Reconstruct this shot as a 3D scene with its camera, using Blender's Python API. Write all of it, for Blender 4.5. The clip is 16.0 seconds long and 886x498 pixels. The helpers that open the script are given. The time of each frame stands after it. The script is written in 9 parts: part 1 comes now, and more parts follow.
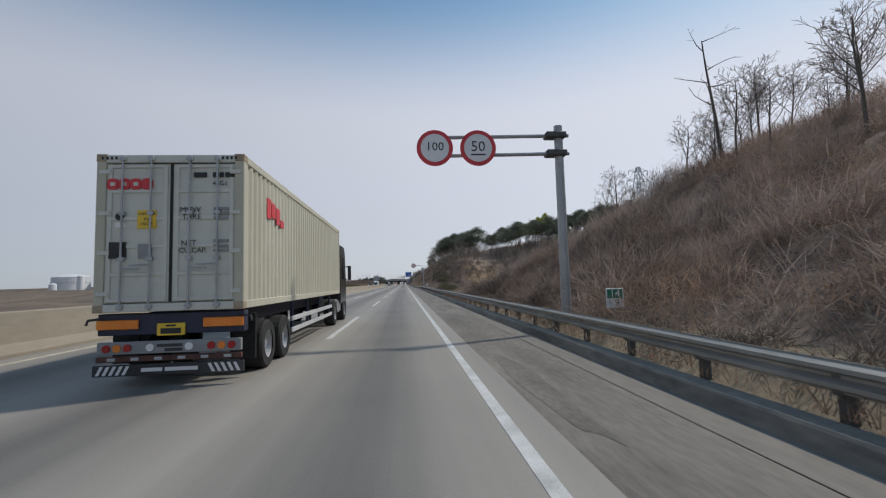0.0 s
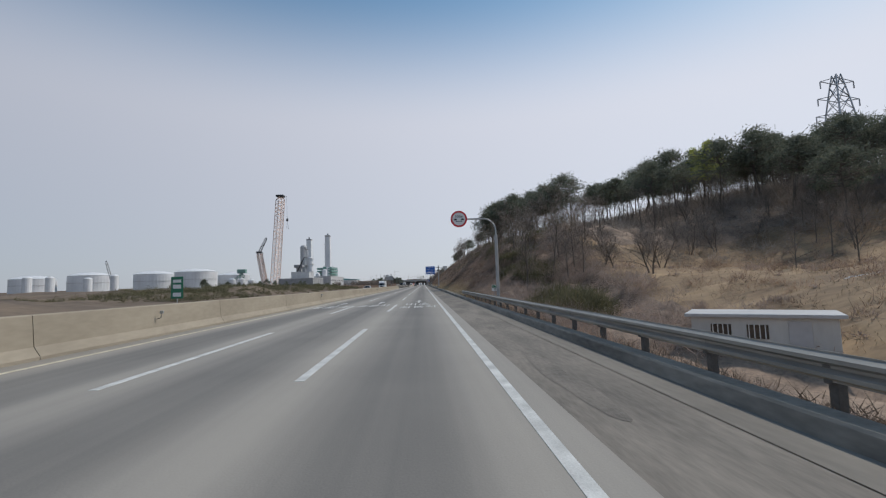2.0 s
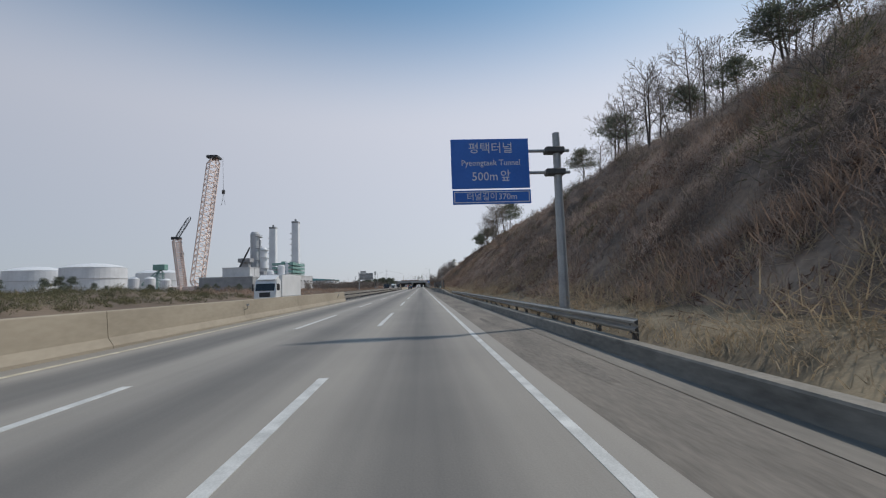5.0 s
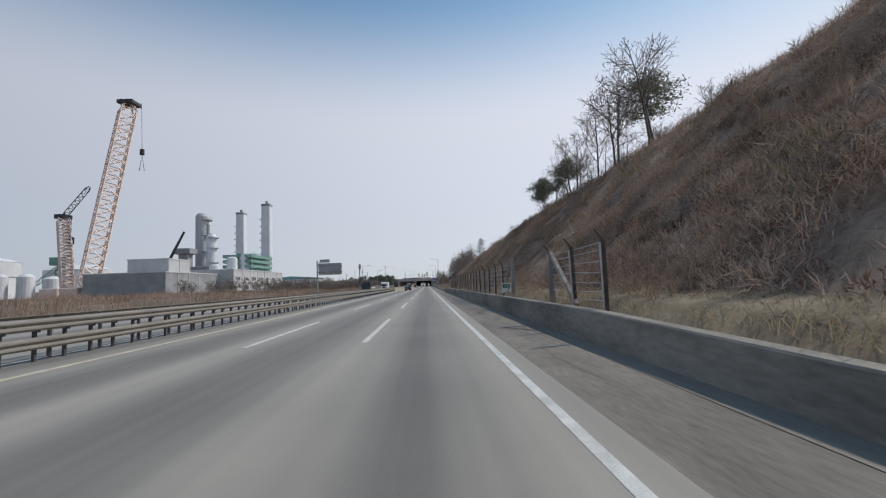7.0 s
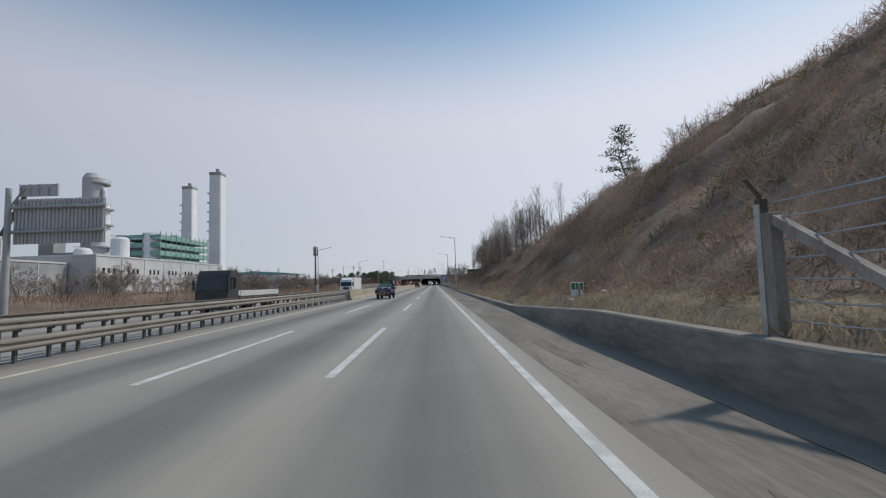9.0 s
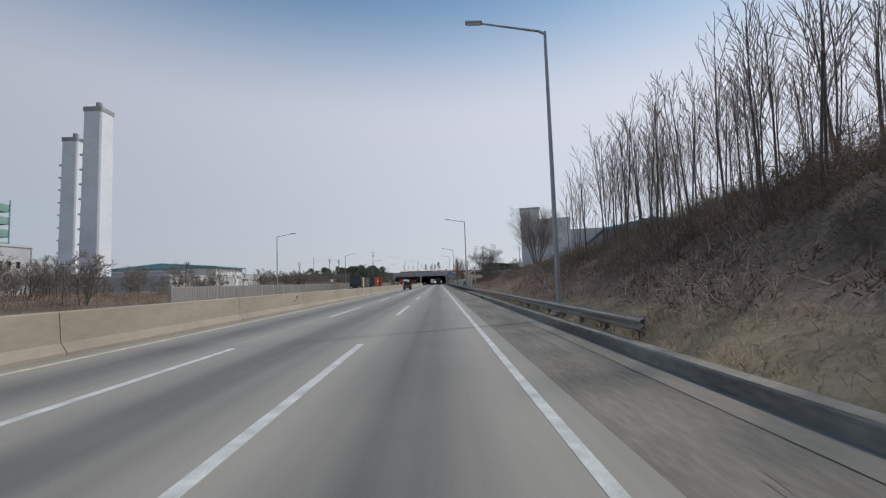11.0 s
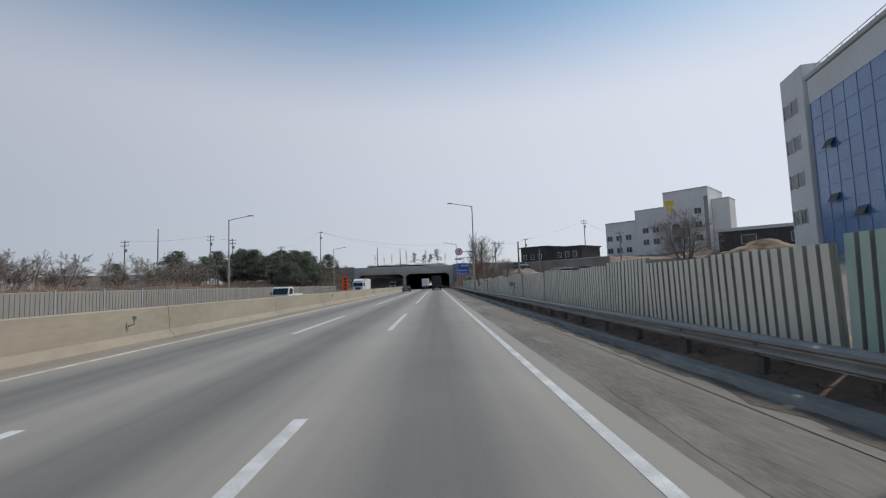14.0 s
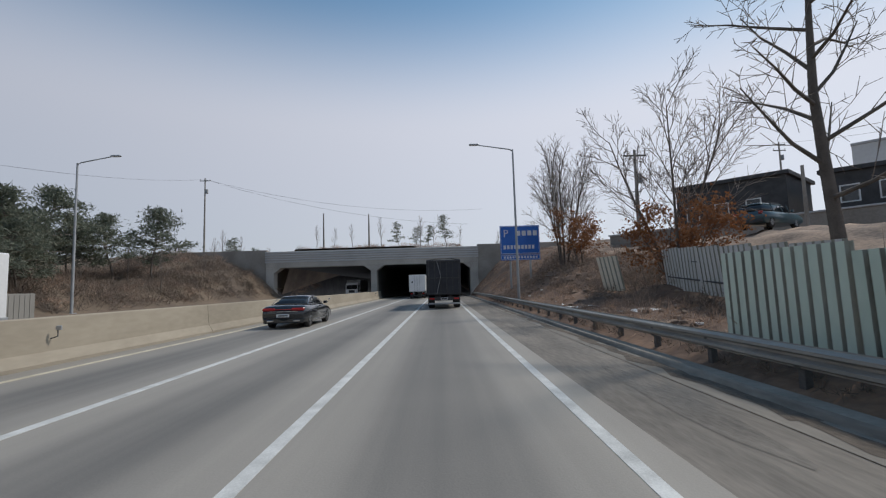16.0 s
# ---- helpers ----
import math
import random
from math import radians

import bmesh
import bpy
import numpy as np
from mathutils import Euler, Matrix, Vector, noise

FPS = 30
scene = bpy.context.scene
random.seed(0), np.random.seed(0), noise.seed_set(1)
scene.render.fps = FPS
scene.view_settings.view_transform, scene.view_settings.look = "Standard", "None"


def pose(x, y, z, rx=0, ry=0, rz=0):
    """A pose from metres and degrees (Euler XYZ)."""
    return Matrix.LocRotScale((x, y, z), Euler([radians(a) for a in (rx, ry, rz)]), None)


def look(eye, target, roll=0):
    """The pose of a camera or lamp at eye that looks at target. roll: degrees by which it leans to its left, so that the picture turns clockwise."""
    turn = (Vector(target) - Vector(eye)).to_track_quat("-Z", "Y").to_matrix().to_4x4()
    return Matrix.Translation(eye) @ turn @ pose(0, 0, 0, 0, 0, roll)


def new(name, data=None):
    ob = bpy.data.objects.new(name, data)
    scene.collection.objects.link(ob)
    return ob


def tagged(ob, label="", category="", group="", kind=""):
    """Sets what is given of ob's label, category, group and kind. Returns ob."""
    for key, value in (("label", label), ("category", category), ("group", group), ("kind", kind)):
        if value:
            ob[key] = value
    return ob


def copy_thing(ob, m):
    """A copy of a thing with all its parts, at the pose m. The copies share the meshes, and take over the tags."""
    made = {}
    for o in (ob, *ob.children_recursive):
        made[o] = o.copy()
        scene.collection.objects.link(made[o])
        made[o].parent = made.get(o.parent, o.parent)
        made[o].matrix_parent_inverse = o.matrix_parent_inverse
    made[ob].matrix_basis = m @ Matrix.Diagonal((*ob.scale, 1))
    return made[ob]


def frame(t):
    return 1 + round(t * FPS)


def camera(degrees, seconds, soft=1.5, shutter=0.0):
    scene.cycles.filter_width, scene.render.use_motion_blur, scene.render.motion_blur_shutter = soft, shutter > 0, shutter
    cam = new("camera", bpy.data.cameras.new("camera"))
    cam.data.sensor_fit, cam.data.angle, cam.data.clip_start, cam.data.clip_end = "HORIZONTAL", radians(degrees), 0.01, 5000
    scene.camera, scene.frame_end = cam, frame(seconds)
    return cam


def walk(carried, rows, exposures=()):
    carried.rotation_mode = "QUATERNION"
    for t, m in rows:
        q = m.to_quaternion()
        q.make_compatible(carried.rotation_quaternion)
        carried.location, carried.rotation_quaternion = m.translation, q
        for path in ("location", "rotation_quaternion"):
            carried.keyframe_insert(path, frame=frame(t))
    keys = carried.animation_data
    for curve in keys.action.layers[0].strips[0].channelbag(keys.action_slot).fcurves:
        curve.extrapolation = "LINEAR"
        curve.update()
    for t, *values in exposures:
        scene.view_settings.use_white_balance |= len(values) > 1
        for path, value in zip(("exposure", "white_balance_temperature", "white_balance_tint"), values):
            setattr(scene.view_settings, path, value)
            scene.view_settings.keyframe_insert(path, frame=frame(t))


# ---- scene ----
# ---- camera ----
cam = camera(90.6, 16.0, soft=1.2, shutter=0.012)
CAM_H = 1.547
PATH = [  # seconds, x, y, pitch, roll, yaw
    (0.0, 0.622, 0.000, 4.29, 1.60, -5.04),
    (0.5, 0.874, 19.607, 4.19, 1.87, -4.73),
    (1.0, 0.976, 39.244, 4.38, 2.24, -3.75),
    (1.5, 0.742, 58.913, 4.49, 2.07, -2.72),
    (2.0, 0.514, 78.631, 4.45, 1.94, -2.56),
    (2.5, 0.278, 98.346, 4.41, 2.03, -2.79),
    (3.0, 0.260, 117.984, 4.38, 2.19, -3.07),
    (3.5, 0.261, 137.626, 4.49, 2.08, -3.47),
    (4.0, 0.300, 157.255, 4.42, 2.00, -3.12),
    (4.5, 0.218, 176.874, 4.45, 2.03, -2.66),
    (5.0, 0.148, 196.481, 4.71, 1.84, -2.79),
    (5.5, 0.117, 216.100, 4.83, 1.80, -2.78),
    (6.0, 0.123, 235.729, 4.81, 1.90, -2.63),
    (6.5, 0.159, 255.354, 4.70, 2.06, -2.39),
    (7.0, 0.214, 274.957, 4.56, 2.22, -2.11),
    (7.5, 0.320, 294.524, 4.44, 2.30, -1.99),
    (8.0, 0.358, 314.053, 4.33, 2.28, -1.58),
    (8.5, 0.382, 333.545, 4.32, 2.06, -1.26),
    (9.0, 0.257, 353.006, 4.42, 1.94, -1.11),
    (9.5, 0.295, 372.487, 4.16, 1.93, -0.99),
    (10.0, 0.322, 391.938, 4.13, 1.80, -0.87),
    (10.5, 0.463, 411.347, 4.17, 1.79, -0.52),
    (11.0, 0.480, 430.714, 4.26, 1.88, -0.55),
    (11.5, 0.463, 450.052, 4.36, 2.00, -0.69),
    (12.0, 0.426, 469.370, 4.45, 2.09, -0.85),
    (12.5, 0.381, 488.682, 4.47, 2.08, -0.97),
    (13.0, 0.197, 507.986, 4.43, 1.96, -1.20),
    (13.5, 0.086, 527.292, 4.44, 1.93, -1.08),
    (14.0, 0.056, 546.678, 4.50, 1.97, -0.94),
    (14.5, -0.059, 566.106, 4.70, 1.97, -0.62),
    (15.0, -0.061, 585.563, 4.86, 2.15, -0.44),
    (15.5, -0.049, 605.032, 4.89, 1.99, -0.18),
    (16.0, 0.103, 624.518, 4.88, 1.72, -0.21),
]
walk(cam, [(t, pose(x, y, CAM_H, 90 + p, r, w)) for t, x, y, p, r, w in PATH],
     exposures=[(0.0, 0.08), (5.2, 0.08), (7.3, 0.2), (8.6, 0.19), (9.4, 0.06), (12.4, 0.1), (16.0, 0.11)])

# ---- world and light ----
SUN_DIR = Vector((0.595, 0.285, 0.76)).normalized()   # towards the sun
world = bpy.data.worlds.new("world")
scene.world = world
world.use_nodes = True
wn, wl = world.node_tree.nodes, world.node_tree.links
sky = wn.new("ShaderNodeTexSky")
sky.sky_type = "NISHITA"
sky.sun_disc = False
sky.sun_elevation = math.asin(SUN_DIR.z)
sky.sun_rotation = math.atan2(SUN_DIR.x, SUN_DIR.y)
sky.air_density, sky.dust_density, sky.ozone_density = 1.0, 0.6, 2.0
wn["Background"].inputs["Strength"].default_value = 0.11
veil = wn.new("ShaderNodeMix")          # milky spring haze, thick at the horizon and thinning upwards
veil.data_type = "RGBA"
glare, sunward, warm = wn.new("ShaderNodeVectorMath"), wn.new("ShaderNodeMapRange"), wn.new("ShaderNodeMix")
glare.operation = "DOT_PRODUCT"          # the haze is brighter on the sun's side
glare.inputs[1].default_value = SUN_DIR
sunward.inputs["From Min"].default_value, sunward.inputs["From Max"].default_value = -0.2, 0.8
warm.data_type = "RGBA"
warm.inputs["A"].default_value, warm.inputs["B"].default_value = (3.56, 3.73, 4.34, 1), (6.45, 6.47, 7.1, 1)
wl.new(glare.outputs["Value"], sunward.inputs["Value"])
wl.new(sunward.outputs["Result"], warm.inputs["Factor"])
wl.new(warm.outputs["Result"], veil.inputs["B"])
up_dir, up_z, thin = wn.new("ShaderNodeTexCoord"), wn.new("ShaderNodeSeparateXYZ"), wn.new("ShaderNodeMapRange")
wl.new(up_dir.outputs["Generated"], up_z.inputs[0])
wl.new(up_dir.outputs["Generated"], glare.inputs[0])
wl.new(up_z.outputs["Z"], thin.inputs["Value"])
thin.interpolation_type = "SMOOTHSTEP"
thin.inputs["From Min"].default_value, thin.inputs["From Max"].default_value = 0.33, 0.6
thin.inputs["To Min"].default_value, thin.inputs["To Max"].default_value = 0.88, 0.04
wl.new(thin.outputs["Result"], veil.inputs["Factor"])
teal = wn.new("ShaderNodeMix")          # upper sky coloured towards cyan, standing in for a windscreen's tint band
teal.data_type, teal.blend_type = "RGBA", "MULTIPLY"
teal.inputs["Factor"].default_value, teal.inputs["B"].default_value = 1.0, (0.7, 1.0, 1.0, 1)
wl.new(sky.outputs["Color"], teal.inputs["A"])
wl.new(teal.outputs["Result"], veil.inputs["A"])
wl.new(veil.outputs["Result"], wn["Background"].inputs["Color"])
sun = new("sun", bpy.data.lights.new("sun", "SUN"))
sun.data.energy, sun.data.angle, sun.data.color = 2.3, radians(3.0), (1.0, 0.925, 0.845)
sun.matrix_world = look((0, 0, 200), Vector((0, 0, 200)) - SUN_DIR)

# ---- materials ----
def mat(name, a, b, scale=1.0, rough=0.8, metal=0.0, bump=0.15, fine=12.0, rand=0.0, island=0.0, stretch=(1, 1, 1), spec=0.5, coat=0.0, thin=0.0):
    """Two-tone procedural surface: broad stains, fine grain, bump; rand: spread between objects; island: between loose pieces."""
    m = bpy.data.materials.new(name)
    m.use_nodes = True
    n, l = m.node_tree.nodes, m.node_tree.links
    bs = n["Principled BSDF"]
    bs.inputs["Metallic"].default_value = metal
    bs.inputs["Specular IOR Level"].default_value = spec
    bs.inputs["Coat Weight"].default_value = coat
    tc, mp = n.new("ShaderNodeTexCoord"), n.new("ShaderNodeMapping")
    l.new(tc.outputs["Object"], mp.inputs["Vector"])
    mp.inputs["Scale"].default_value = stretch
    big, small = n.new("ShaderNodeTexNoise"), n.new("ShaderNodeTexNoise")
    big.inputs["Scale"].default_value, small.inputs["Scale"].default_value = scale, scale * fine
    big.inputs["Detail"].default_value, small.inputs["Detail"].default_value = 6, 4
    for t in (big, small):
        l.new(mp.outputs["Vector"], t.inputs["Vector"])
    mid = n.new("ShaderNodeMath")
    mid.operation = "MULTIPLY_ADD"
    l.new(small.outputs["Fac"], mid.inputs[0])
    mid.inputs[1].default_value = 0.45
    l.new(big.outputs["Fac"], mid.inputs[2])
    ramp = n.new("ShaderNodeMapRange")
    ramp.inputs["From Min"].default_value, ramp.inputs["From Max"].default_value = 0.5, 0.95
    l.new(mid.outputs[0], ramp.inputs["Value"])
    fac = ramp.outputs["Result"]
    for on, what in ((rand, "ShaderNodeObjectInfo"), (island, "ShaderNodeNewGeometry")):
        if on:
            src, add = n.new(what), n.new("ShaderNodeMath")
            add.operation, add.use_clamp = "MULTIPLY_ADD", True
            l.new(src.outputs["Random" if on is rand and what == "ShaderNodeObjectInfo" else "Random Per Island"], add.inputs[0])
            add.inputs[1].default_value = on
            sub = n.new("ShaderNodeMath")
            sub.operation = "MULTIPLY"
            l.new(fac, sub.inputs[0])
            sub.inputs[1].default_value = 1 - on
            l.new(sub.outputs[0], add.inputs[2])
            fac = add.outputs[0]
    mix = n.new("ShaderNodeMix")
    mix.data_type = "RGBA"
    mix.inputs["A"].default_value, mix.inputs["B"].default_value = (*a, 1), (*b, 1)
    l.new(fac, mix.inputs["Factor"])
    l.new(mix.outputs["Result"], bs.inputs["Base Color"])
    rr = n.new("ShaderNodeMapRange")
    rr.inputs["To Min"].default_value, rr.inputs["To Max"].default_value = max(0.02, rough - 0.08), min(1, rough + 0.08)
    l.new(big.outputs["Fac"], rr.inputs["Value"])
    l.new(rr.outputs["Result"], bs.inputs["Roughness"])
    if bump:
        bp = n.new("ShaderNodeBump")
        bp.inputs["Strength"].default_value, bp.inputs["Distance"].default_value = bump, 0.02
        l.new(small.outputs["Fac"], bp.inputs["Height"])
        l.new(bp.outputs["Normal"], bs.inputs["Normal"])
    if thin:
        # thin leaves and stalks let part of the light through
        tr, ms = n.new("ShaderNodeBsdfTranslucent"), n.new("ShaderNodeMixShader")
        l.new(mix.outputs["Result"], tr.inputs["Color"])
        ms.inputs["Fac"].default_value = thin
        l.new(bs.outputs["BSDF"], ms.inputs[1])
        l.new(tr.outputs["BSDF"], ms.inputs[2])
        l.new(ms.outputs["Shader"], n["Material Output"].inputs["Surface"])
    return m


def road_mat(name, dark, light):
    """Worn pavement: dark oil strip and pale wheel paths along each lane, patches and grain."""
    m = bpy.data.materials.new(name)
    m.use_nodes = True
    n, l = m.node_tree.nodes, m.node_tree.links
    bs = n["Principled BSDF"]
    tc = n.new("ShaderNodeTexCoord")
    sep = n.new("ShaderNodeSeparateXYZ")
    l.new(tc.outputs["Object"], sep.inputs[0])
    mp = n.new("ShaderNodeMapping")
    mp.inputs["Scale"].default_value = (1.6, 0.02, 1)
    l.new(tc.outputs["Object"], mp.inputs["Vector"])
    streak = n.new("ShaderNodeTexNoise")
    streak.inputs["Scale"].default_value, streak.inputs["Detail"].default_value = 1.0, 5
    l.new(mp.outputs["Vector"], streak.inputs["Vector"])
    patch = n.new("ShaderNodeTexNoise")
    patch.inputs["Scale"].default_value, patch.inputs["Detail"].default_value = 0.35, 6
    l.new(tc.outputs["Object"], patch.inputs["Vector"])
    grain = n.new("ShaderNodeTexNoise")
    grain.inputs["Scale"].default_value, grain.inputs["Detail"].default_value = 45, 4
    l.new(tc.outputs["Object"], grain.inputs["Vector"])
    # lane profile: cosine with one period a lane, dark strip in the middle
    ph = n.new("ShaderNodeMath"); ph.operation = "MULTIPLY_ADD"
    ph.inputs[1].default_value, ph.inputs[2].default_value = 2 * math.pi / 3.294, 2 * math.pi * (0.5 - 1.7 / 3.294)
    l.new(sep.outputs["X"], ph.inputs[0])
    cs = n.new("ShaderNodeMath"); cs.operation = "COSINE"
    l.new(ph.outputs[0], cs.inputs[0])
    acc = None
    for src, k in ((cs.outputs[0], -0.31), (streak.outputs["Fac"], 0.75), (patch.outputs["Fac"], 0.35), (grain.outputs["Fac"], 0.25)):
        ad = n.new("ShaderNodeMath"); ad.operation = "MULTIPLY_ADD"
        l.new(src, ad.inputs[0]); ad.inputs[1].default_value = k
        if acc is None:
            ad.inputs[2].default_value = -0.12
        else:
            l.new(acc, ad.inputs[2])
        acc = ad.outputs[0]
    mix = n.new("ShaderNodeMix"); mix.data_type = "RGBA"
    mix.inputs["A"].default_value, mix.inputs["B"].default_value = (*dark, 1), (*light, 1)
    l.new(acc, mix.inputs["Factor"])
    l.new(mix.outputs["Result"], bs.inputs["Base Color"])
    bs.inputs["Roughness"].default_value = 0.72
    bp = n.new("ShaderNodeBump")
    bp.inputs["Strength"].default_value, bp.inputs["Distance"].default_value = 0.25, 0.01
    l.new(grain.outputs["Fac"], bp.inputs["Height"])
    l.new(bp.outputs["Normal"], bs.inputs["Normal"])
    return m


M_ROAD = road_mat("road_surface", (0.105, 0.1, 0.093), (0.335, 0.308, 0.268))
M_SHOULDER = mat("shoulder_asphalt", (0.11, 0.098, 0.084), (0.25, 0.222, 0.188), 0.9, 0.9, bump=0.6, fine=14, stretch=(1, 0.22, 1))
M_GUTTER = mat("gutter_concrete", (0.15, 0.135, 0.115), (0.25, 0.228, 0.195), 0.8, 0.9, stretch=(1, 0.2, 1))
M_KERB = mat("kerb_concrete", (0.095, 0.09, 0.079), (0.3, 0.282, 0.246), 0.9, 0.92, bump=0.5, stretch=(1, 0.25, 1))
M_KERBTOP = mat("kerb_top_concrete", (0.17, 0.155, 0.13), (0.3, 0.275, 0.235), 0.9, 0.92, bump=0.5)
M_BARRIER = mat("barrier_concrete", (0.25, 0.215, 0.165), (0.36, 0.315, 0.245), 0.6, 0.85, stretch=(1, 0.3, 1))
M_PAINT = mat("road_paint", (0.4, 0.4, 0.38), (0.7, 0.7, 0.67), 2.5, 0.6, fine=20)
M_PAINT_C = mat("cream_paint", (0.42, 0.37, 0.27), (0.68, 0.62, 0.48), 2.5, 0.6, fine=20)
M_PAINT_Y = mat("yellow_paint", (0.6, 0.42, 0.12), (0.75, 0.55, 0.2), 2.5, 0.6)
M_EARTH = mat("dry_hillside", (0.085, 0.062, 0.05), (0.4, 0.29, 0.21), 0.55, 0.95, bump=1.0, fine=11)
M_FIELD = mat("dry_field", (0.15, 0.1, 0.06), (0.42, 0.295, 0.175), 0.3, 0.95, bump=0.8, fine=10, stretch=(0.15, 1, 1))
M_YARD = mat("dusty_yard", (0.15, 0.135, 0.115), (0.25, 0.225, 0.195), 0.2, 0.95, bump=0.3, fine=20)
M_VERGE = mat("dry_grass_verge", (0.1, 0.08, 0.055), (0.3, 0.24, 0.155), 0.9, 0.95, bump=0.8, fine=10)
M_LEFT = mat("scrub_land", (0.085, 0.062, 0.045), (0.21, 0.155, 0.105), 0.12, 0.95, bump=0.6, fine=12)
M_STEEL = mat("galvanised_steel", (0.33, 0.34, 0.35), (0.52, 0.53, 0.54), 1.5, 0.5, metal=0.55, bump=0.05)
M_RAIL = mat("weathered_rail", (0.22, 0.21, 0.19), (0.44, 0.42, 0.385), 0.8, 0.55, metal=0.2, stretch=(1, 0.2, 1))
M_POST = mat("dark_post", (0.07, 0.07, 0.07), (0.16, 0.155, 0.15), 2, 0.7, metal=0.3)
M_RAIL_L = mat("tan_rail", (0.26, 0.24, 0.21), (0.4, 0.37, 0.33), 0.8, 0.55, metal=0.3, stretch=(1, 0.2, 1))
M_POLE = mat("grey_pole", (0.3, 0.31, 0.32), (0.45, 0.46, 0.46), 1.2, 0.5, metal=0.4)
M_CONC = mat("concrete_wall", (0.22, 0.2, 0.175), (0.36, 0.335, 0.3), 0.35, 0.9, bump=0.3, fine=18)
M_PORTAL = mat("portal_concrete", (0.33, 0.31, 0.28), (0.5, 0.475, 0.43), 0.35, 0.9, bump=0.3, fine=18)
# The darkness inside the unlit bores is put into the lining colour.
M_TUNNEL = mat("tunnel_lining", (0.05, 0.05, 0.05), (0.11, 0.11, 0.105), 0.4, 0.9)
M_WHITE = mat("white_paint", (0.62, 0.62, 0.61), (0.8, 0.8, 0.79), 0.6, 0.55)
M_LGREY = mat("pale_grey_wall", (0.42, 0.42, 0.42), (0.55, 0.55, 0.55), 0.3, 0.8)
M_GREY = mat("grey_wall", (0.24, 0.245, 0.25), (0.36, 0.365, 0.37), 0.3, 0.8)
M_DARK = mat("dark_metal", (0.02, 0.02, 0.022), (0.06, 0.06, 0.062), 1.5, 0.55)
M_BLACK = mat("black_rubber", (0.012, 0.012, 0.012), (0.035, 0.034, 0.033), 4, 0.85)
M_RED = mat("red_paint", (0.55, 0.03, 0.04), (0.7, 0.06, 0.07), 2, 0.5)
M_BLUE = mat("sign_blue", (0.02, 0.13, 0.52), (0.035, 0.18, 0.62), 1, 0.4)
M_SIGNW = mat("sign_white", (0.72, 0.72, 0.72), (0.82, 0.82, 0.82), 1, 0.4)
M_GREEN = mat("sign_green", (0.02, 0.16, 0.09), (0.03, 0.22, 0.12), 1, 0.4)
M_ORANGE = mat("orange_cloth", (0.85, 0.08, 0.015), (0.95, 0.14, 0.03), 1, 0.6)
M_BARK = mat("bark", (0.08, 0.068, 0.058), (0.21, 0.178, 0.15), 2.5, 0.95, bump=0.6, rand=0.4)
M_TWIG = mat("bare_twigs", (0.12, 0.1, 0.088), (0.34, 0.29, 0.25), 1.5, 0.95, bump=0, island=0.6)
M_CUT = mat("red_cut_earth", (0.075, 0.045, 0.032), (0.25, 0.155, 0.1), 0.45, 0.95, bump=1.0, fine=12)
M_NEEDLE = mat("pine_needles", (0.075, 0.092, 0.07), (0.24, 0.255, 0.19), 0.8, 0.85, bump=0, island=0.7, thin=0.4)
M_WILLOW = mat("spring_leaves", (0.34, 0.38, 0.08), (0.55, 0.56, 0.16), 0.8, 0.8, bump=0, island=0.7, thin=0.45)
M_OAK = mat("russet_leaves", (0.17, 0.07, 0.03), (0.36, 0.17, 0.08), 0.8, 0.85, bump=0, island=0.7, thin=0.4)
M_BRUSH = mat("dry_brush", (0.1, 0.07, 0.055), (0.6, 0.43, 0.32), 0.3, 0.95, bump=0, island=0.35, thin=0.25)
M_THICKET = mat("grey_thicket", (0.16, 0.135, 0.116), (0.54, 0.46, 0.39), 0.2, 0.95, bump=0, island=0.45, thin=0.3)
M_BRAMBLE = mat("dark_bramble", (0.056, 0.045, 0.038), (0.31, 0.245, 0.195), 0.25, 0.95, bump=0, island=0.4, thin=0.2)
M_SCRUB = mat("mauve_scrub", (0.15, 0.12, 0.105), (0.6, 0.48, 0.41), 0.4, 0.95, bump=0, island=0.3, thin=0.4)
M_STRAW = mat("straw_grass", (0.22, 0.165, 0.105), (0.56, 0.45, 0.31), 0.3, 0.95, bump=0, island=0.6, thin=0.35)
M_LITTER = mat("leaf_litter", (0.06, 0.036, 0.028), (0.28, 0.17, 0.125), 0.6, 0.95, bump=0, island=0.5, thin=0.2)
M_GREENBRUSH = mat("olive_brush", (0.06, 0.062, 0.036), (0.25, 0.23, 0.13), 0.3, 0.95, bump=0, island=0.6, thin=0.35)

# ---- building helpers ----
def part(name, bm, material, parent=None, label=""):
    me = bpy.data.meshes.new(name)
    if bm.faces:
        bmesh.ops.recalc_face_normals(bm, faces=bm.faces)
    bm.to_mesh(me)
    bm.free()
    if material:
        me.materials.append(material)
    ob = new(name, me)
    ob.parent = parent
    if label:
        tagged(ob, label)
    return ob


def thing(name, x, y, z, label, category, group="", rz=0, kind=""):
    ob = new(name)
    ob.matrix_world = pose(x, y, z, 0, 0, rz)
    return tagged(ob, label, category, group, kind)


def box(bm, x0, x1, y0, y1, z0, z1):
    v = [bm.verts.new(p) for p in ((x0, y0, z0), (x1, y0, z0), (x1, y1, z0), (x0, y1, z0), (x0, y0, z1), (x1, y0, z1), (x1, y1, z1), (x0, y1, z1))]
    for f in ((3, 2, 1, 0), (4, 5, 6, 7), (0, 1, 5, 4), (1, 2, 6, 5), (2, 3, 7, 6), (3, 0, 4, 7)):
        bm.faces.new([v[i] for i in f])
    return v


def boxes(*spec):
    bm = bmesh.new()
    for s in spec:
        box(bm, *s)
    return bm


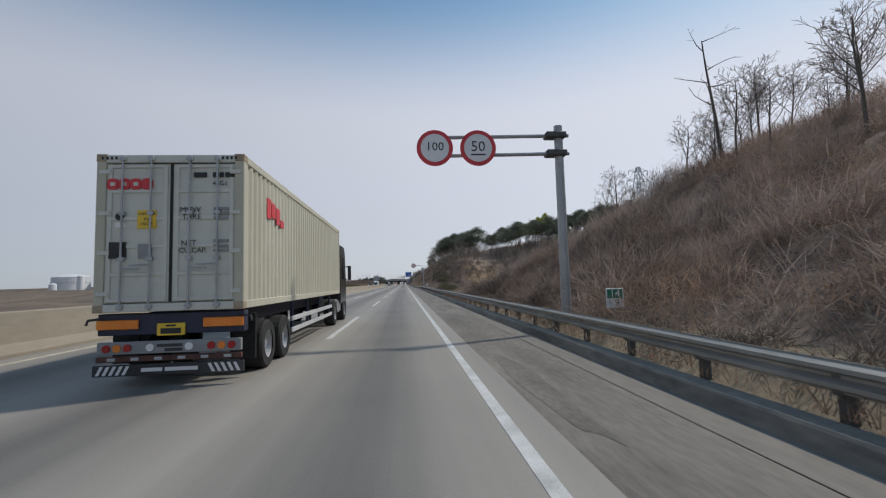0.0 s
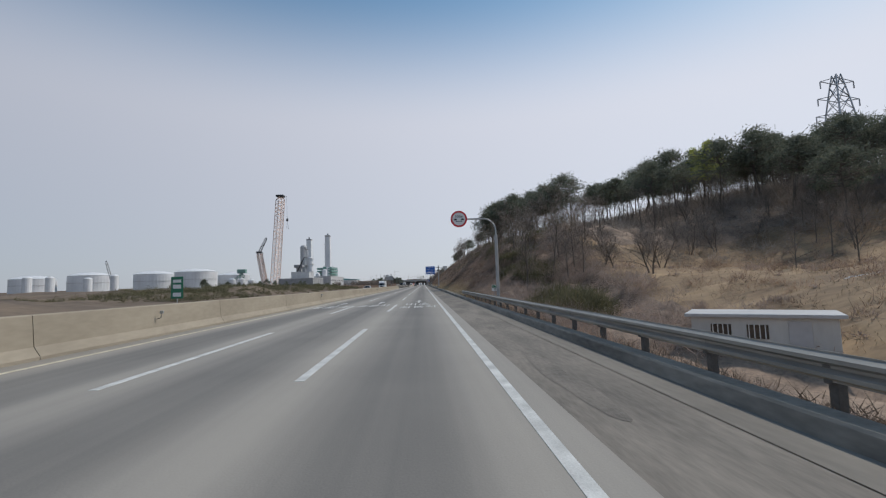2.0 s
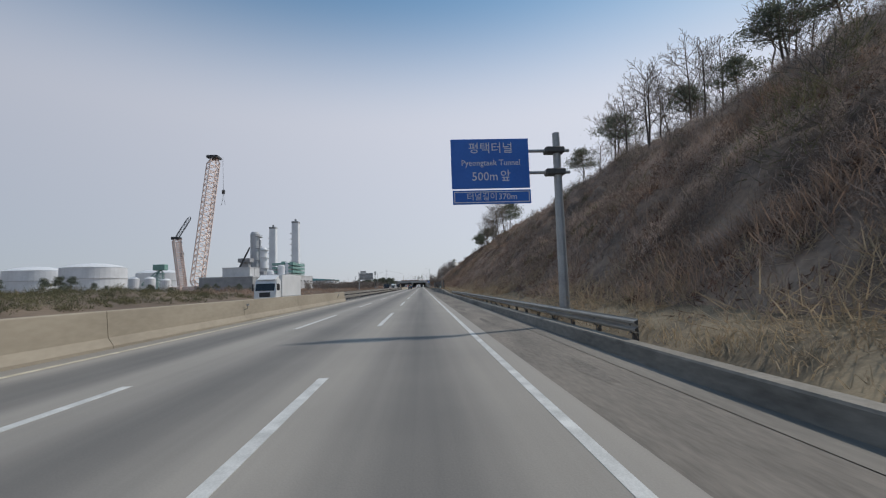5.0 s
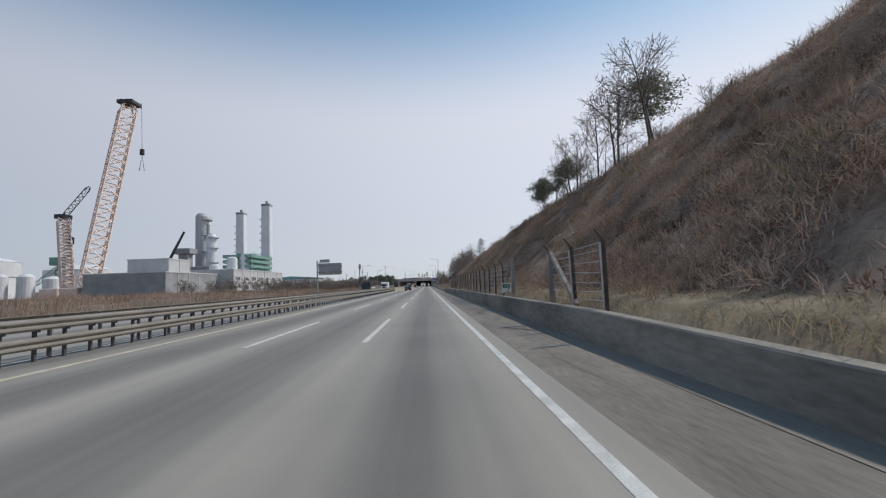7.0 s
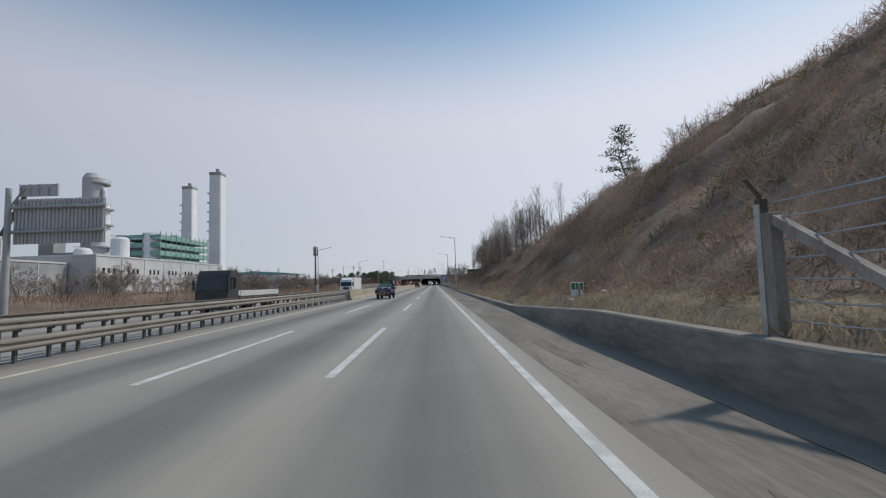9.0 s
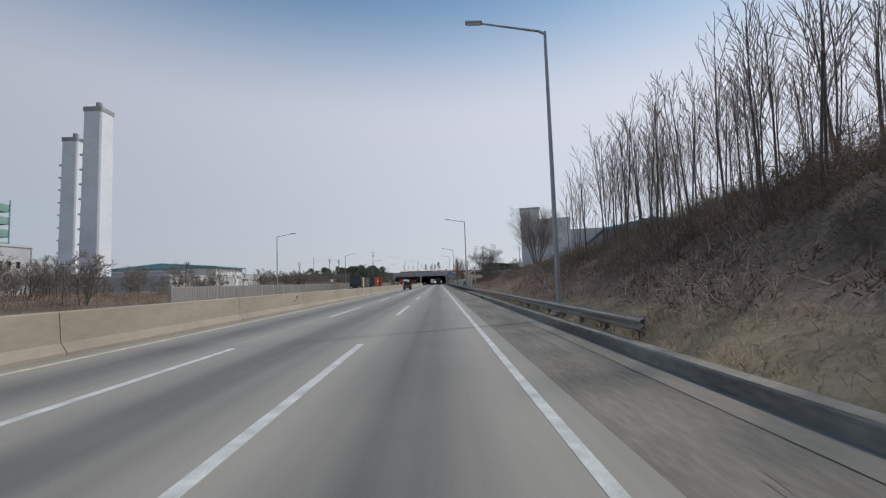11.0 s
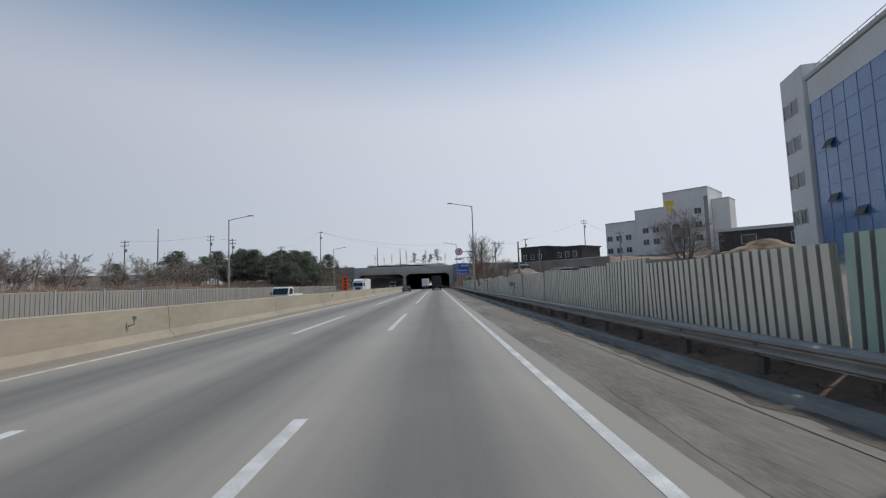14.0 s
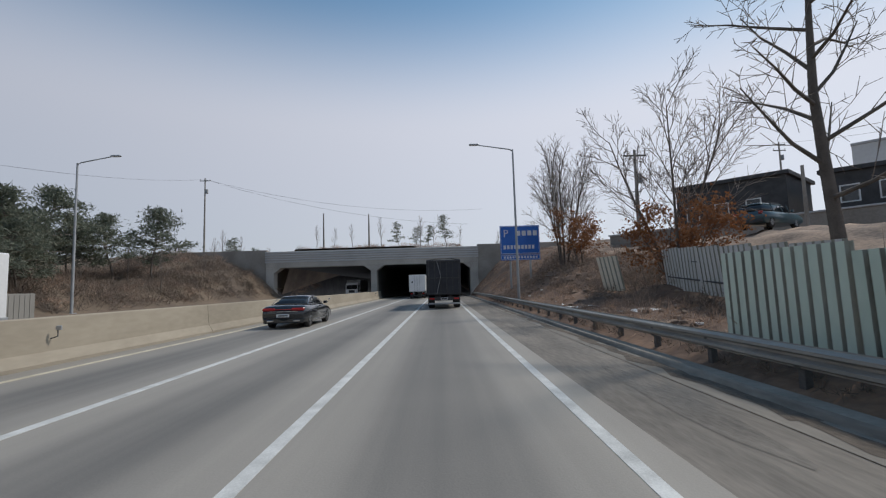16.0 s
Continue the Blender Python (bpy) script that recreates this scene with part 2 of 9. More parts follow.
def bevel(bm, w, seg=1):
    bmesh.ops.bevel(bm, geom=bm.edges[:], offset=w, segments=seg, affect="EDGES", clamp_overlap=True)
    return bm


def tube(bm, pts, radii, n=8, cap=True):
    """A tapered tube along a list of points."""
    rings = []
    for i, p in enumerate(pts):
        p = Vector(p)
        d = (Vector(pts[min(i + 1, len(pts) - 1)]) - Vector(pts[max(i - 1, 0)])).normalized()
        a = d.orthogonal().normalized() if abs(d.z) < 0.99 else Vector((1, 0, 0))
        b = d.cross(a).normalized()
        r = radii[i] if isinstance(radii, (list, tuple)) else radii
        rings.append([bm.verts.new(p + (a * math.cos(2 * math.pi * k / n) + b * math.sin(2 * math.pi * k / n)) * r) for k in range(n)])
    for r0, r1 in zip(rings, rings[1:]):
        # match the nearest start vertex to avoid twist
        off = min(range(n), key=lambda k: (r1[k].co - r0[0].co).length)
        for k in range(n):
            bm.faces.new((r0[k], r0[(k + 1) % n], r1[(k + 1 + off) % n], r1[(k + off) % n]))
    if cap:
        bm.faces.new(rings[0][::-1])
        bm.faces.new(rings[-1])
    return bm


def loft(bm, sections, close=True, caps=True):
    """Faces between equal-length rings of points."""
    rings = [[bm.verts.new(p) for p in s] for s in sections]
    m = len(rings[0])
    for r0, r1 in zip(rings, rings[1:]):
        for k in range(m if close else m - 1):
            bm.faces.new((r0[k], r0[(k + 1) % m], r1[(k + 1) % m], r1[k]))
    if caps and close:
        bm.faces.new(rings[0][::-1])
        bm.faces.new(rings[-1])
    return bm


def extrude_y(profile, y0, y1):
    """Closed x-z profile swept from y0 to y1."""
    return loft(bmesh.new(), [[(x, y, z) for x, z in profile] for y in (y0, y1)])


def extrude_x(profile, x0, x1):
    """Closed y-z profile swept from x0 to x1."""
    return loft(bmesh.new(), [[(x, y, z) for y, z in profile] for x in (x0, x1)])


def arrays(name, verts, faces, material, kind="", label="", category="", parent=None):
    """A mesh from generated numpy arrays; faces of one size."""
    me = bpy.data.meshes.new(name)
    verts, faces = np.asarray(verts, np.float32), np.asarray(faces, np.int32)
    k = faces.shape[1]
    me.vertices.add(len(verts))
    me.vertices.foreach_set("co", verts.ravel())
    me.loops.add(faces.size)
    me.loops.foreach_set("vertex_index", faces.ravel())
    me.polygons.add(len(faces))
    me.polygons.foreach_set("loop_start", np.arange(0, faces.size, k, dtype=np.int32))
    me.polygons.foreach_set("loop_total", np.full(len(faces), k, np.int32))
    me.update(calc_edges=True)
    me.validate()
    for m in (material if isinstance(material, (list, tuple)) else [material]):
        me.materials.append(m)
    ob = new(name, me)
    ob.parent = parent
    return tagged(ob, label, category, "", kind)


def text(body, size, material, parent, m, name="lettering", depth=0.003, label="", squash=1.0, align="CENTER"):
    """Flat lettering as a mesh; reads along +x, up along +y of the pose m."""
    cu = bpy.data.curves.new(name, "FONT")
    cu.body, cu.size, cu.align_x, cu.align_y, cu.extrude, cu.resolution_u = body, size, align, "CENTER", depth, 2
    tmp = bpy.data.objects.new(name, cu)
    scene.collection.objects.link(tmp)
    me = bpy.data.meshes.new_from_object(tmp.evaluated_get(bpy.context.evaluated_depsgraph_get()))
    bpy.data.objects.remove(tmp)
    bpy.data.curves.remove(cu)
    me.materials.clear()
    me.materials.append(material)
    me.transform(Matrix.Diagonal((squash, 1, 1, 1)))
    me.name = name
    ob = new(name, me)
    ob.parent = parent
    ob.matrix_local = m
    if label:
        tagged(ob, label)
    return ob


def words(body, size, material, parent, x, y, z, squash=1.0):
    """A centred line of writing that faces oncoming traffic, one part a word."""
    obs = [text(w, size, material, parent, Matrix(), squash=squash, align="LEFT") for w in body.split()]
    spans = [(min(v.co.x for v in o.data.vertices), max(v.co.x for v in o.data.vertices)) for o in obs]
    gap = size * 0.28 * squash
    at = x - (sum(b - a for a, b in spans) + gap * (len(obs) - 1)) / 2
    for o, (a, b) in zip(obs, spans):
        o.matrix_local = FACE_BACK(at - a, y, z)
        at += b - a + gap


FACE_BACK = lambda x, y, z: pose(x, y, z, 90, 0, 0)   # writing that faces oncoming traffic (-y)
rng = np.random.default_rng(7)


# ---- the lie of the land ----
SX = np.array([4.4, 6.5, 9, 13, 18, 24, 35, 50, 80, 140, 300])
SR = np.array([
    (-80, .2, .5, 2.0, 4.5, 7.5, 9.5, 11, 12, 14, 16, 20), (25, .2, .5, 2.0, 4.4, 7.2, 9.0, 10, 11, 12, 15, 20),
    (38, .2, .3, 1.0, 2.5, 4.0, 5.0, 5, 5, 7, 11, 18), (50, .15, -.6, -1.8, -2.3, -2.5, -2.2, -.8, 2.5, 7, 12, 20),
    (95, .15, -.8, -2.2, -2.6, -2.3, -.2, 3.0, 6.6, 11, 17, 22), (112, .15, -.4, -1.2, -1.0, .6, 1.4, 1.5, 4.8, 12.5, 19, 24),
    (122, .2, .4, 1.2, 2.4, 3.0, 2.2, 2.1, 5.6, 14, 21, 26), (135, .3, .8, 3.0, 6.0, 8.0, 7.8, 8.0, 11.5, 18, 22, 27),
    (150, .3, .85, 3.0, 6.0, 7.8, 8.7, 10.2, 13, 18, 22, 27),
    (163, .3, .9, 3.2, 6.4, 8.5, 9.4, 11.2, 14.5, 19, 23, 28), (181, .3, .9, 3.2, 6.6, 9.1, 10.3, 12.4, 15.5, 20, 24, 28), (200, .3, .9, 3.2, 6.8, 11, 12.5, 14, 16, 19, 23, 28),
    (240, .3, .9, 3.3, 7.0, 11.3, 14.5, 16, 17, 18, 20, 24), (285, .78, 1.2, 3.4, 7.0, 11.3, 14.6, 15.5, 16, 16, 16, 18),
    (350, .76, 1.2, 3.3, 7.0, 11.3, 14.4, 15.5, 16, 16, 15, 15), (365, .72, 1.2, 3.2, 6.9, 11.1, 13.8, 15, 15, 15, 14, 14), (377, .25, .9, 3.1, 6.8, 10.8, 13.0, 14, 14, 13, 12, 12),
    (387, .2, .9, 3.0, 6.6, 9.8, 10.6, 11, 11, 11, 10, 10), (396, .2, .9, 2.8, 6.2, 8.4, 9.0, 9.4, 9.5, 10, 10, 10), (407, .2, .8, 2.5, 5.3, 6.7, 7.1, 7.3, 7.6, 8, 9, 10),
    (440, .2, .8, 2.3, 4.6, 5.6, 6.0, 6.5, 7, 8, 9, 10), (470, .2, .6, 1.5, 2.8, 4.2, 5.2, 6.3, 7, 8, 9, 10),
    (492, .2, .5, 1.3, 2.4, 3.8, 5.2, 6.3, 7, 8, 9, 10), (510, .1, .3, .8, 2.0, 3.6, 4.6, 5.5, 6, 7, 8, 10),
    (545, .1, .3, .5, 1.4, 2.8, 4.0, 4.0, 4.5, 6, 8, 10), (575, .1, .3, .4, .9, 1.5, 2.0, 2.5, 3.2, 5.0, 8, 10),
    (610, .1, .3, .4, .9, 1.5, 2.0, 2.4, 3.6, 5.6, 8, 10), (640, .1, .4, .8, 2.0, 3.0, 2.9, 3.4, 5, 7.5, 8, 10),
    (662, .1, .7, 2.0, 3.8, 4.6, 5.0, 6.0, 7, 8, 8, 10), (690, .2, 2.2, 5.0, 6.6, 7.2, 7.5, 7.7, 8, 8.5, 9, 10), (760, 8, 8, 8, 8, 8, 8, 8, 8, 9, 9, 10)], float)
LX = np.array([-300, -120, -70, -45, -34, -28, -24.5, -22.5])
LR = np.array([
    (-80, 1.5, 1.2, 1, .8, .6, .4, .2, 0), (140, 1.5, 1.2, 1, .9, .8, .5, .2, 0), (165, 2, 2, 2, 2, 1.9, 1.2, .4, 0), (260, 2, 2, 2, 1.8, 1.5, 1, .4, 0),
    (300, 2, 1.5, 1.2, 1, .7, .4, .2, 0), (560, 2, 1.5, 1.2, 1, .8, .6, .3, 0), (600, 2.5, 2.2, 2.2, 2.2, 2, 1.2, .4, 0), (640, 2, 2, 2, 1.9, 1.7, 1.1, .4, 0), (668, 3.4, 3.4, 3.4, 3.3, 3.0, 2.0, .5, .05),
    (690, 8, 8, 8, 7.5, 6.5, 4.2, .8, .1), (760, 9, 8.5, 8, 8, 8, 8, 8, 8)], float)


def table(y, xs, tab, x):
    cols = np.stack([np.interp(y, tab[:, 0], tab[:, i + 1]) for i in range(len(xs))], -1)
    i = np.clip(np.searchsorted(xs, x) - 1, 0, len(xs) - 2)
    f = np.clip((x - xs[i]) / (xs[i + 1] - xs[i]), 0, 1)
    k = np.arange(len(x))
    return cols[k, i] * (1 - f) + cols[k, i + 1] * f


def land(x, y):
    """Ground height at arrays x, y."""
    x, y = np.broadcast_arrays(np.asarray(x, float), np.asarray(y, float))
    shape, x, y = x.shape, x.ravel(), y.ravel()
    z = np.zeros(len(x))
    r, le = x > 4.4, x < -22.5
    if r.any():
        z[r] = table(y[r], SX, SR, x[r])
    if le.any():
        z[le] = table(y[le], LX, LR, x[le])
    deep = (~r) & (~le) & (y > 692)
    z[deep] = 8.0
    w = 0.25 * np.sin(x * 0.31 + 1.3 * np.sin(y * 0.11)) + 0.22 * np.sin(y * 0.23 + x * 0.17) + 0.12 * np.sin(y * 0.71 + x * 0.9)
    amp = np.where(x > 0, np.clip((x - 5.2) / 6, 0, 1), np.clip((-24.5 - x) / 10, 0, 1))
    lump = 0.16 * np.sin(x * 1.9 + 2 * np.sin(y * 0.4)) * np.sin(y * 1.15 + 1.5 * np.sin(x * 0.8)) + 0.1 * np.sin(y * 1.8 + x * 1.1)
    w = w + np.where(x > 0, lump, 0.4 * lump)
    # hummocks and little ledges on the cut slopes
    hump = np.abs(np.sin(x * 0.62 + 1.4 * np.sin(y * 0.37)) * np.sin(y * 0.47 + 1.1 * np.sin(x * 0.5 + y * 0.13))) + 0.45 * np.abs(np.sin(y * 1.07 + 1.3 * np.sin(x * 1.1)) * np.sin(x * 1.35 + 0.6))
    rough = np.interp(y, [-60, 40, 46, 120, 132, 255, 280, 370, 382, 470, 500], [0.5, 0.5, 0, 0, 1.0, 1.0, 0.45, 0.45, 1.0, 0.8, 0.2]) * np.clip((x - 6.2) / 2.5, 0, 1) * np.clip((34 - x) / 8, 0, 1)
    w = w + rough * (0.95 * hump - 0.4)
    # the yard below the retaining wall is level
    yard = (x > 22) & (x < 60) & (y > 600) & (y < 670.5 - 1.28 * (x - 19.5))
    z = np.where(yard, np.minimum(z, 2.3 + 0.02 * (x - 22)), z)
    w = np.where(yard, 0.2 * w, w)
    # terraced fields step in the valley
    field = (y > 46) & (y < 124) & (x > 16)
    w = np.where(field, 0.55 * (((y + 0.8 * np.sin(x * 0.2)) / 5.4) % 1.0 - 0.5), w)
    z = z + w * amp
    return z.reshape(shape)


def land_at(x, y):
    return float(land(np.array([x]), np.array([y]))[0])

# ---- ground: one sheet to the horizon ----
gx = np.unique(np.round(np.concatenate([np.linspace(-2500, -320, 8), np.linspace(-300, -60, 16), np.linspace(-58, -24.5, 18), [-22.5, -9.5, -4.0, 4.42], np.linspace(5.2, 24, 48), np.linspace(24.8, 30, 8), np.linspace(32, 80, 26), np.linspace(90, 300, 15), np.linspace(340, 2500, 8)]), 2))
gy = np.unique(np.round(np.concatenate([np.linspace(-400, -40, 10), np.arange(-30, 691, 0.9), [691.4, 692.6], np.arange(694, 770, 4), np.linspace(790, 4200, 24)]), 2))
X, Y = np.meshgrid(gx, gy)
Z = land(X, Y)
Z = np.where((X > -22.6) & (X < 4.5) & (Y < 692), -0.06, Z)
nx = len(gx)
quads, mats = [], []
for j in range(len(gy) - 1):
    for i in range(nx - 1):
        xc, yc = (gx[i] + gx[i + 1]) / 2, (gy[j] + gy[j + 1]) / 2
        if -26.6 < xc < 5.9 and 691.3 < yc < 692.7:
            continue
        quads.append((j * nx + i, j * nx + i + 1, (j + 1) * nx + i + 1, (j + 1) * nx + i))
        if xc < -4:
            mats.append(3)
        elif xc < 6.6:
            mats.append(5 if yc > 494 else 2)
        elif 46 < yc < 128 and 17 < xc < 56:
            mats.append(1)
        elif (yc > 631 or 482 < yc < 506) and 5.2 < xc < 15:
            mats.append(5)
        elif 540 < yc < 631 and xc > 7:
            mats.append(4)
        else:
            mats.append(0)
ground = arrays("ground", np.stack([X, Y, Z], -1).reshape(-1, 3), quads, [M_EARTH, M_FIELD, M_VERGE, M_LEFT, M_YARD, M_CUT], "structure", "dry brown hillsides, verges and fields beside the road", "ground")
ground.data.polygons.foreach_set("material_index", np.array(mats, np.int32))
ground.data.polygons.foreach_set("use_smooth", np.ones(len(mats), bool))

# ---- road ----
LANE, EDGE = 3.294, 1.7
ROAD_END = 1150


def sheet(name, x0, x1, y0, y1, z, material, label, category="road", step=40):
    ys = np.arange(y0, y1 + 0.1, step)
    v = [(x, y, z) for y in ys for x in (x0, x1)]
    f = [(2 * i, 2 * i + 1, 2 * i + 3, 2 * i + 2) for i in range(len(ys) - 1)]
    return arrays(name, v, f, material, "structure", label, category)


road = sheet("road", -9.1, 2.15, -80, ROAD_END, 0.0, M_ROAD, "pale worn three-lane carriageway with darker wheel tracks")
shoulder = sheet("hard_shoulder", 2.15, 3.62, -80, ROAD_END, -0.004, M_SHOULDER, "patched brown-grey hard shoulder beside the lanes")
gutter = sheet("gutter", 3.62, 4.45, -80, ROAD_END, 0.004, M_GUTTER, "pale concrete gutter strip along the kerb", "gutter")
road_far = sheet("road_opposite", -22.4, -9.1, -80, ROAD_END, -0.006, M_ROAD, "opposite carriageway beyond the median barrier")

# kerb and low retaining wall: height follows the verge
KY = [-80, 122, 150, 262, 286, 364, 376, 491, 495, 700]
KH = [0.2, 0.2, 0.31, 0.3, 0.78, 0.74, 0.26, 0.2, 0.1, 0.1]


def kerb_top(y):
    return float(np.interp(y, KY, KH))


bm = bmesh.new()
secs = []
for y in np.arange(-80, 693, 3.0):
    k = kerb_top(y)
    secs.append([(4.1, y, -0.05), (4.17, y, k - 0.03), (4.2, y, k), (4.46, y, k), (4.52, y, k - 0.04), (4.52, y, -0.05)])
loft(bm, secs)
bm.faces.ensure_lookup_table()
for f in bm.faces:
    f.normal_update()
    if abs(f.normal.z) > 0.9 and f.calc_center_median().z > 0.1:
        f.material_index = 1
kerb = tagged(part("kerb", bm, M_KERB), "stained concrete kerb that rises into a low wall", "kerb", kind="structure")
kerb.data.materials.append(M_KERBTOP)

# markings
bm = boxes((EDGE - 0.075, EDGE + 0.075, -80, ROAD_END, 0.0, 0.005))
edge_r = tagged(part("edge_line", bm, M_PAINT), "solid white edge line on the nearside", "road marking", kind="structure")
bm = boxes((EDGE - 3 * LANE - 0.08, EDGE - 3 * LANE + 0.08, -80, ROAD_END, 0.0, 0.005))
edge_l = tagged(part("edge_line", bm, M_PAINT_C), "solid cream edge line beside the median", "road marking", kind="structure")
for k in (1, 2):
    bm = boxes((EDGE - k * LANE - 0.08, EDGE - k * LANE + 0.08, 583, ROAD_END, 0.0, 0.005))
    tagged(part("lane_line", bm, M_PAINT), "solid white lane line before the tunnel", "road marking", kind="structure")
bm = boxes((-0.085, 0.085, -8.4, 0, 0.0, 0.005))
dash_mesh = None
for k in (1, 2):
    for i in range(-21, 14):
        y = 332.45 + 18.3 * i
        if y > 583:
            continue
        if dash_mesh is None:
            ob = part("dash", bm, M_PAINT, road)
            dash_mesh = ob.data
        else:
            ob = new("dash", dash_mesh)
            ob.parent = road
        ob.location = (EDGE - k * LANE, y, 0)
for x in (-10.2, -21.6):
    bm = boxes((x - 0.08, x + 0.08, -80, 690, -0.006, 0.001))
    tagged(part("edge_line", bm, M_PAINT), "solid edge line of the opposite carriageway", "road marking", kind="structure")

# ---- median: concrete barrier, then a double steel rail ----
PROF = [(-0.32, 0), (-0.32, 0.08), (-0.16, 0.32), (-0.1, 1.08), (-0.07, 1.11), (0.07, 1.11), (0.1, 1.08), (0.16, 0.32), (0.32, 0.08), (0.32, 0)]
seg_mesh = None


def barrier_run(y0, y1, x):
    global seg_mesh
    root = thing("median_barrier", x, y0, 0, "tan stained concrete median barrier in cast sections", "barrier", kind="structure")
    n = int(round((y1 - y0) / 10))
    for i in range(n):
        if seg_mesh is None:
            ob = part("barrier_section", extrude_y(PROF, 0.012, 9.988), M_BARRIER, root)
            seg_mesh = ob.data
        else:
            ob = new("barrier_section", seg_mesh)
            ob.parent = root
        ob.location = (0, 10.0 * i, 0)
    return root


barrier_run(-80, 250, -9.25)
barrier_run(402, 692, -9.25)


def beam_profile(w=0.31, d=0.085):
    """W-beam cross-section: x is depth, z height about its middle."""
    pts = []
    for z, x in ((-0.5, 0.0), (-0.44, 0.0), (-0.32, 1.0), (-0.18, 1.0), (-0.05, 0.1), (0.05, 0.1), (0.18, 1.0), (0.32, 1.0), (0.44, 0.0), (0.5, 0.0)):
        pts.append((x * d, z * w))
    back = [(x - 0.006, z) for x, z in reversed(pts)]
    return pts + back


def guardrail(name, x, y0, y1, side, rails, step, top, material, label, base=0.0, zpost=None, post=0.11):
    """side: -1 when the beam faces -x."""
    root = thing(name, x, y0, base, label, "guardrail")
    prof = [(side * px, pz) for px, pz in beam_profile()]
    seg = 4.0
    n = max(1, int(round((y1 - y0) / seg)))
    seg = (y1 - y0) / n
    me = None
    for zc in rails:
        for i in range(n):
            if me is None:
                ob = part("beam", extrude_y([(a + side * 0.1, b) for a, b in prof], -0.06, seg + 0.02), material, root)
                me = ob.data
            else:
                ob = new("beam", me)
                ob.parent = root
            ob.location = (side * 0.004 * (i % 2), seg * i, zc)
    pm = None
    for i in range(int((y1 - y0) / step) + 1):
        if pm is None:
            ob = part("post", bevel(boxes((-post / 2, post / 2, -post / 2, post / 2, -0.3, top), (side * 0.11 if side < 0 else 0, 0 if side < 0 else side * 0.11, -0.05, 0.05, top - 0.3, top - 0.05)), 0.006), M_POST, root)
            pm = ob.data
        else:
            ob = new("post", pm)
            ob.parent = root
        ob.location = (0, step * i + 0.3, 0)
    return root


guardrail("guardrail", 4.75, -40, 125.4, -1, [0.56], 1.98, 0.68, M_RAIL, "grey steel roadside guardrail on dark posts above the kerb")
guardrail("guardrail", 4.75, 205.6, 262, -1, [0.56], 1.98, 0.68, M_RAIL, "short grey steel guardrail below the blue sign")
guardrail("guardrail", 4.85, 440, 691, -1, [0.5], 1.98, 0.62, M_RAIL, "dented grey guardrail along the corrugated fence")
guardrail("median_guardrail", -9.75, 250, 403.2, 1, [0.92, 0.45], 0.93, 1.02, M_RAIL_L, "double-beam tan steel median guardrail on short posts", post=0.08)
guardrail("median_guardrail", -10.15, 250, 403.2, -1, [0.98], 1.86, 1.1, M_RAIL_L, "single-beam steel rail of the opposite carriageway", post=0.08)

# ---- tunnel portal ----
TY = 692
portal = thing("tunnel_portal", -10, TY, 0, "weathered concrete twin-box tunnel portal with dark bores", "tunnel", kind="structure")
# face: lintel and three piers, set out relative to x=-10
part("lintel", bevel(boxes((-16.6, 15.8, -0.5, 1.2, 5.1, 7.6)), 0.05), M_PORTAL, portal)
for i in range(5):
    part("coping_band", bevel(boxes((-16.7, 15.9, -0.62 - 0.02 * (i % 2), -0.45, 5.9 + i * 0.36, 6.12 + i * 0.36)), 0.02), M_LGREY, portal, "pale horizontal band")
for a, b in ((-16.6, -15.4), (-0.6, 0.3), (14.6, 15.8)):
    part("pier", bevel(boxes((a, b, -0.45, 1.2, -0.1, 5.1)), 0.05), M_PORTAL, portal)
# chamfered upper corners of each bore
for a, s in ((-15.4, 1), (-0.6, -1), (0.3, 1), (14.6, -1)):
    part("haunch", extrude_y([(a, 5.1), (a + s * 1.1, 5.1), (a, 4.3)] if s > 0 else [(a, 5.1), (a, 4.3), (a + s * 1.1, 5.1)], -0.44, 1.2), M_PORTAL, portal)
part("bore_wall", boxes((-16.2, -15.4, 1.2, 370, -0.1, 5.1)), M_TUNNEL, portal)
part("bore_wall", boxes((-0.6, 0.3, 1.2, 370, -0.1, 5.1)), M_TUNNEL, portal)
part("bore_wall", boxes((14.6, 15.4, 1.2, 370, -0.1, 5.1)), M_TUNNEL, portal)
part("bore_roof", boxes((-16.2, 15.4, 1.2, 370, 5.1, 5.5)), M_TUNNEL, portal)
part("wing_wall", boxes((15.8, 30, -0.2, 0.6, -0.3, 7.9)), M_CONC, portal)
part("wing_wall", boxes((-32, -16.6, -0.2, 0.6, -0.3, 7.9)), M_CONC, portal)

# ---- lettering on the lane ----
def lane_writing(body, x0, x1, y0, y1):
    """A word painted on the lane, stretched to its box."""
    t = text(body, 1.0, M_PAINT, road, Matrix(), "lane_lettering", 0.002, align="LEFT")
    vs = [v.co for v in t.data.vertices]
    ax, bx, ay, by = min(v.x for v in vs), max(v.x for v in vs), min(v.y for v in vs), max(v.y for v in vs)
    kx, ky = (x1 - x0) / (bx - ax), (y1 - y0) / (by - ay)
    t.matrix_local = Matrix.Translation((x0 - ax * kx, y0 - ay * ky, 0.004)) @ Matrix.Diagonal((kx, ky, 1, 1))


def lane_arrow(x, y):
    bm = bmesh.new()
    loft(bm, [[(x + a, y + b, z) for a, b in ((-0.075, 0), (0.075, 0), (0.075, 2.7), (0.29, 2.7), (0, 4.75), (-0.29, 2.7), (-0.075, 2.7))] for z in (0, 0.005)])
    part("lane_arrow", bm, M_PAINT, road)


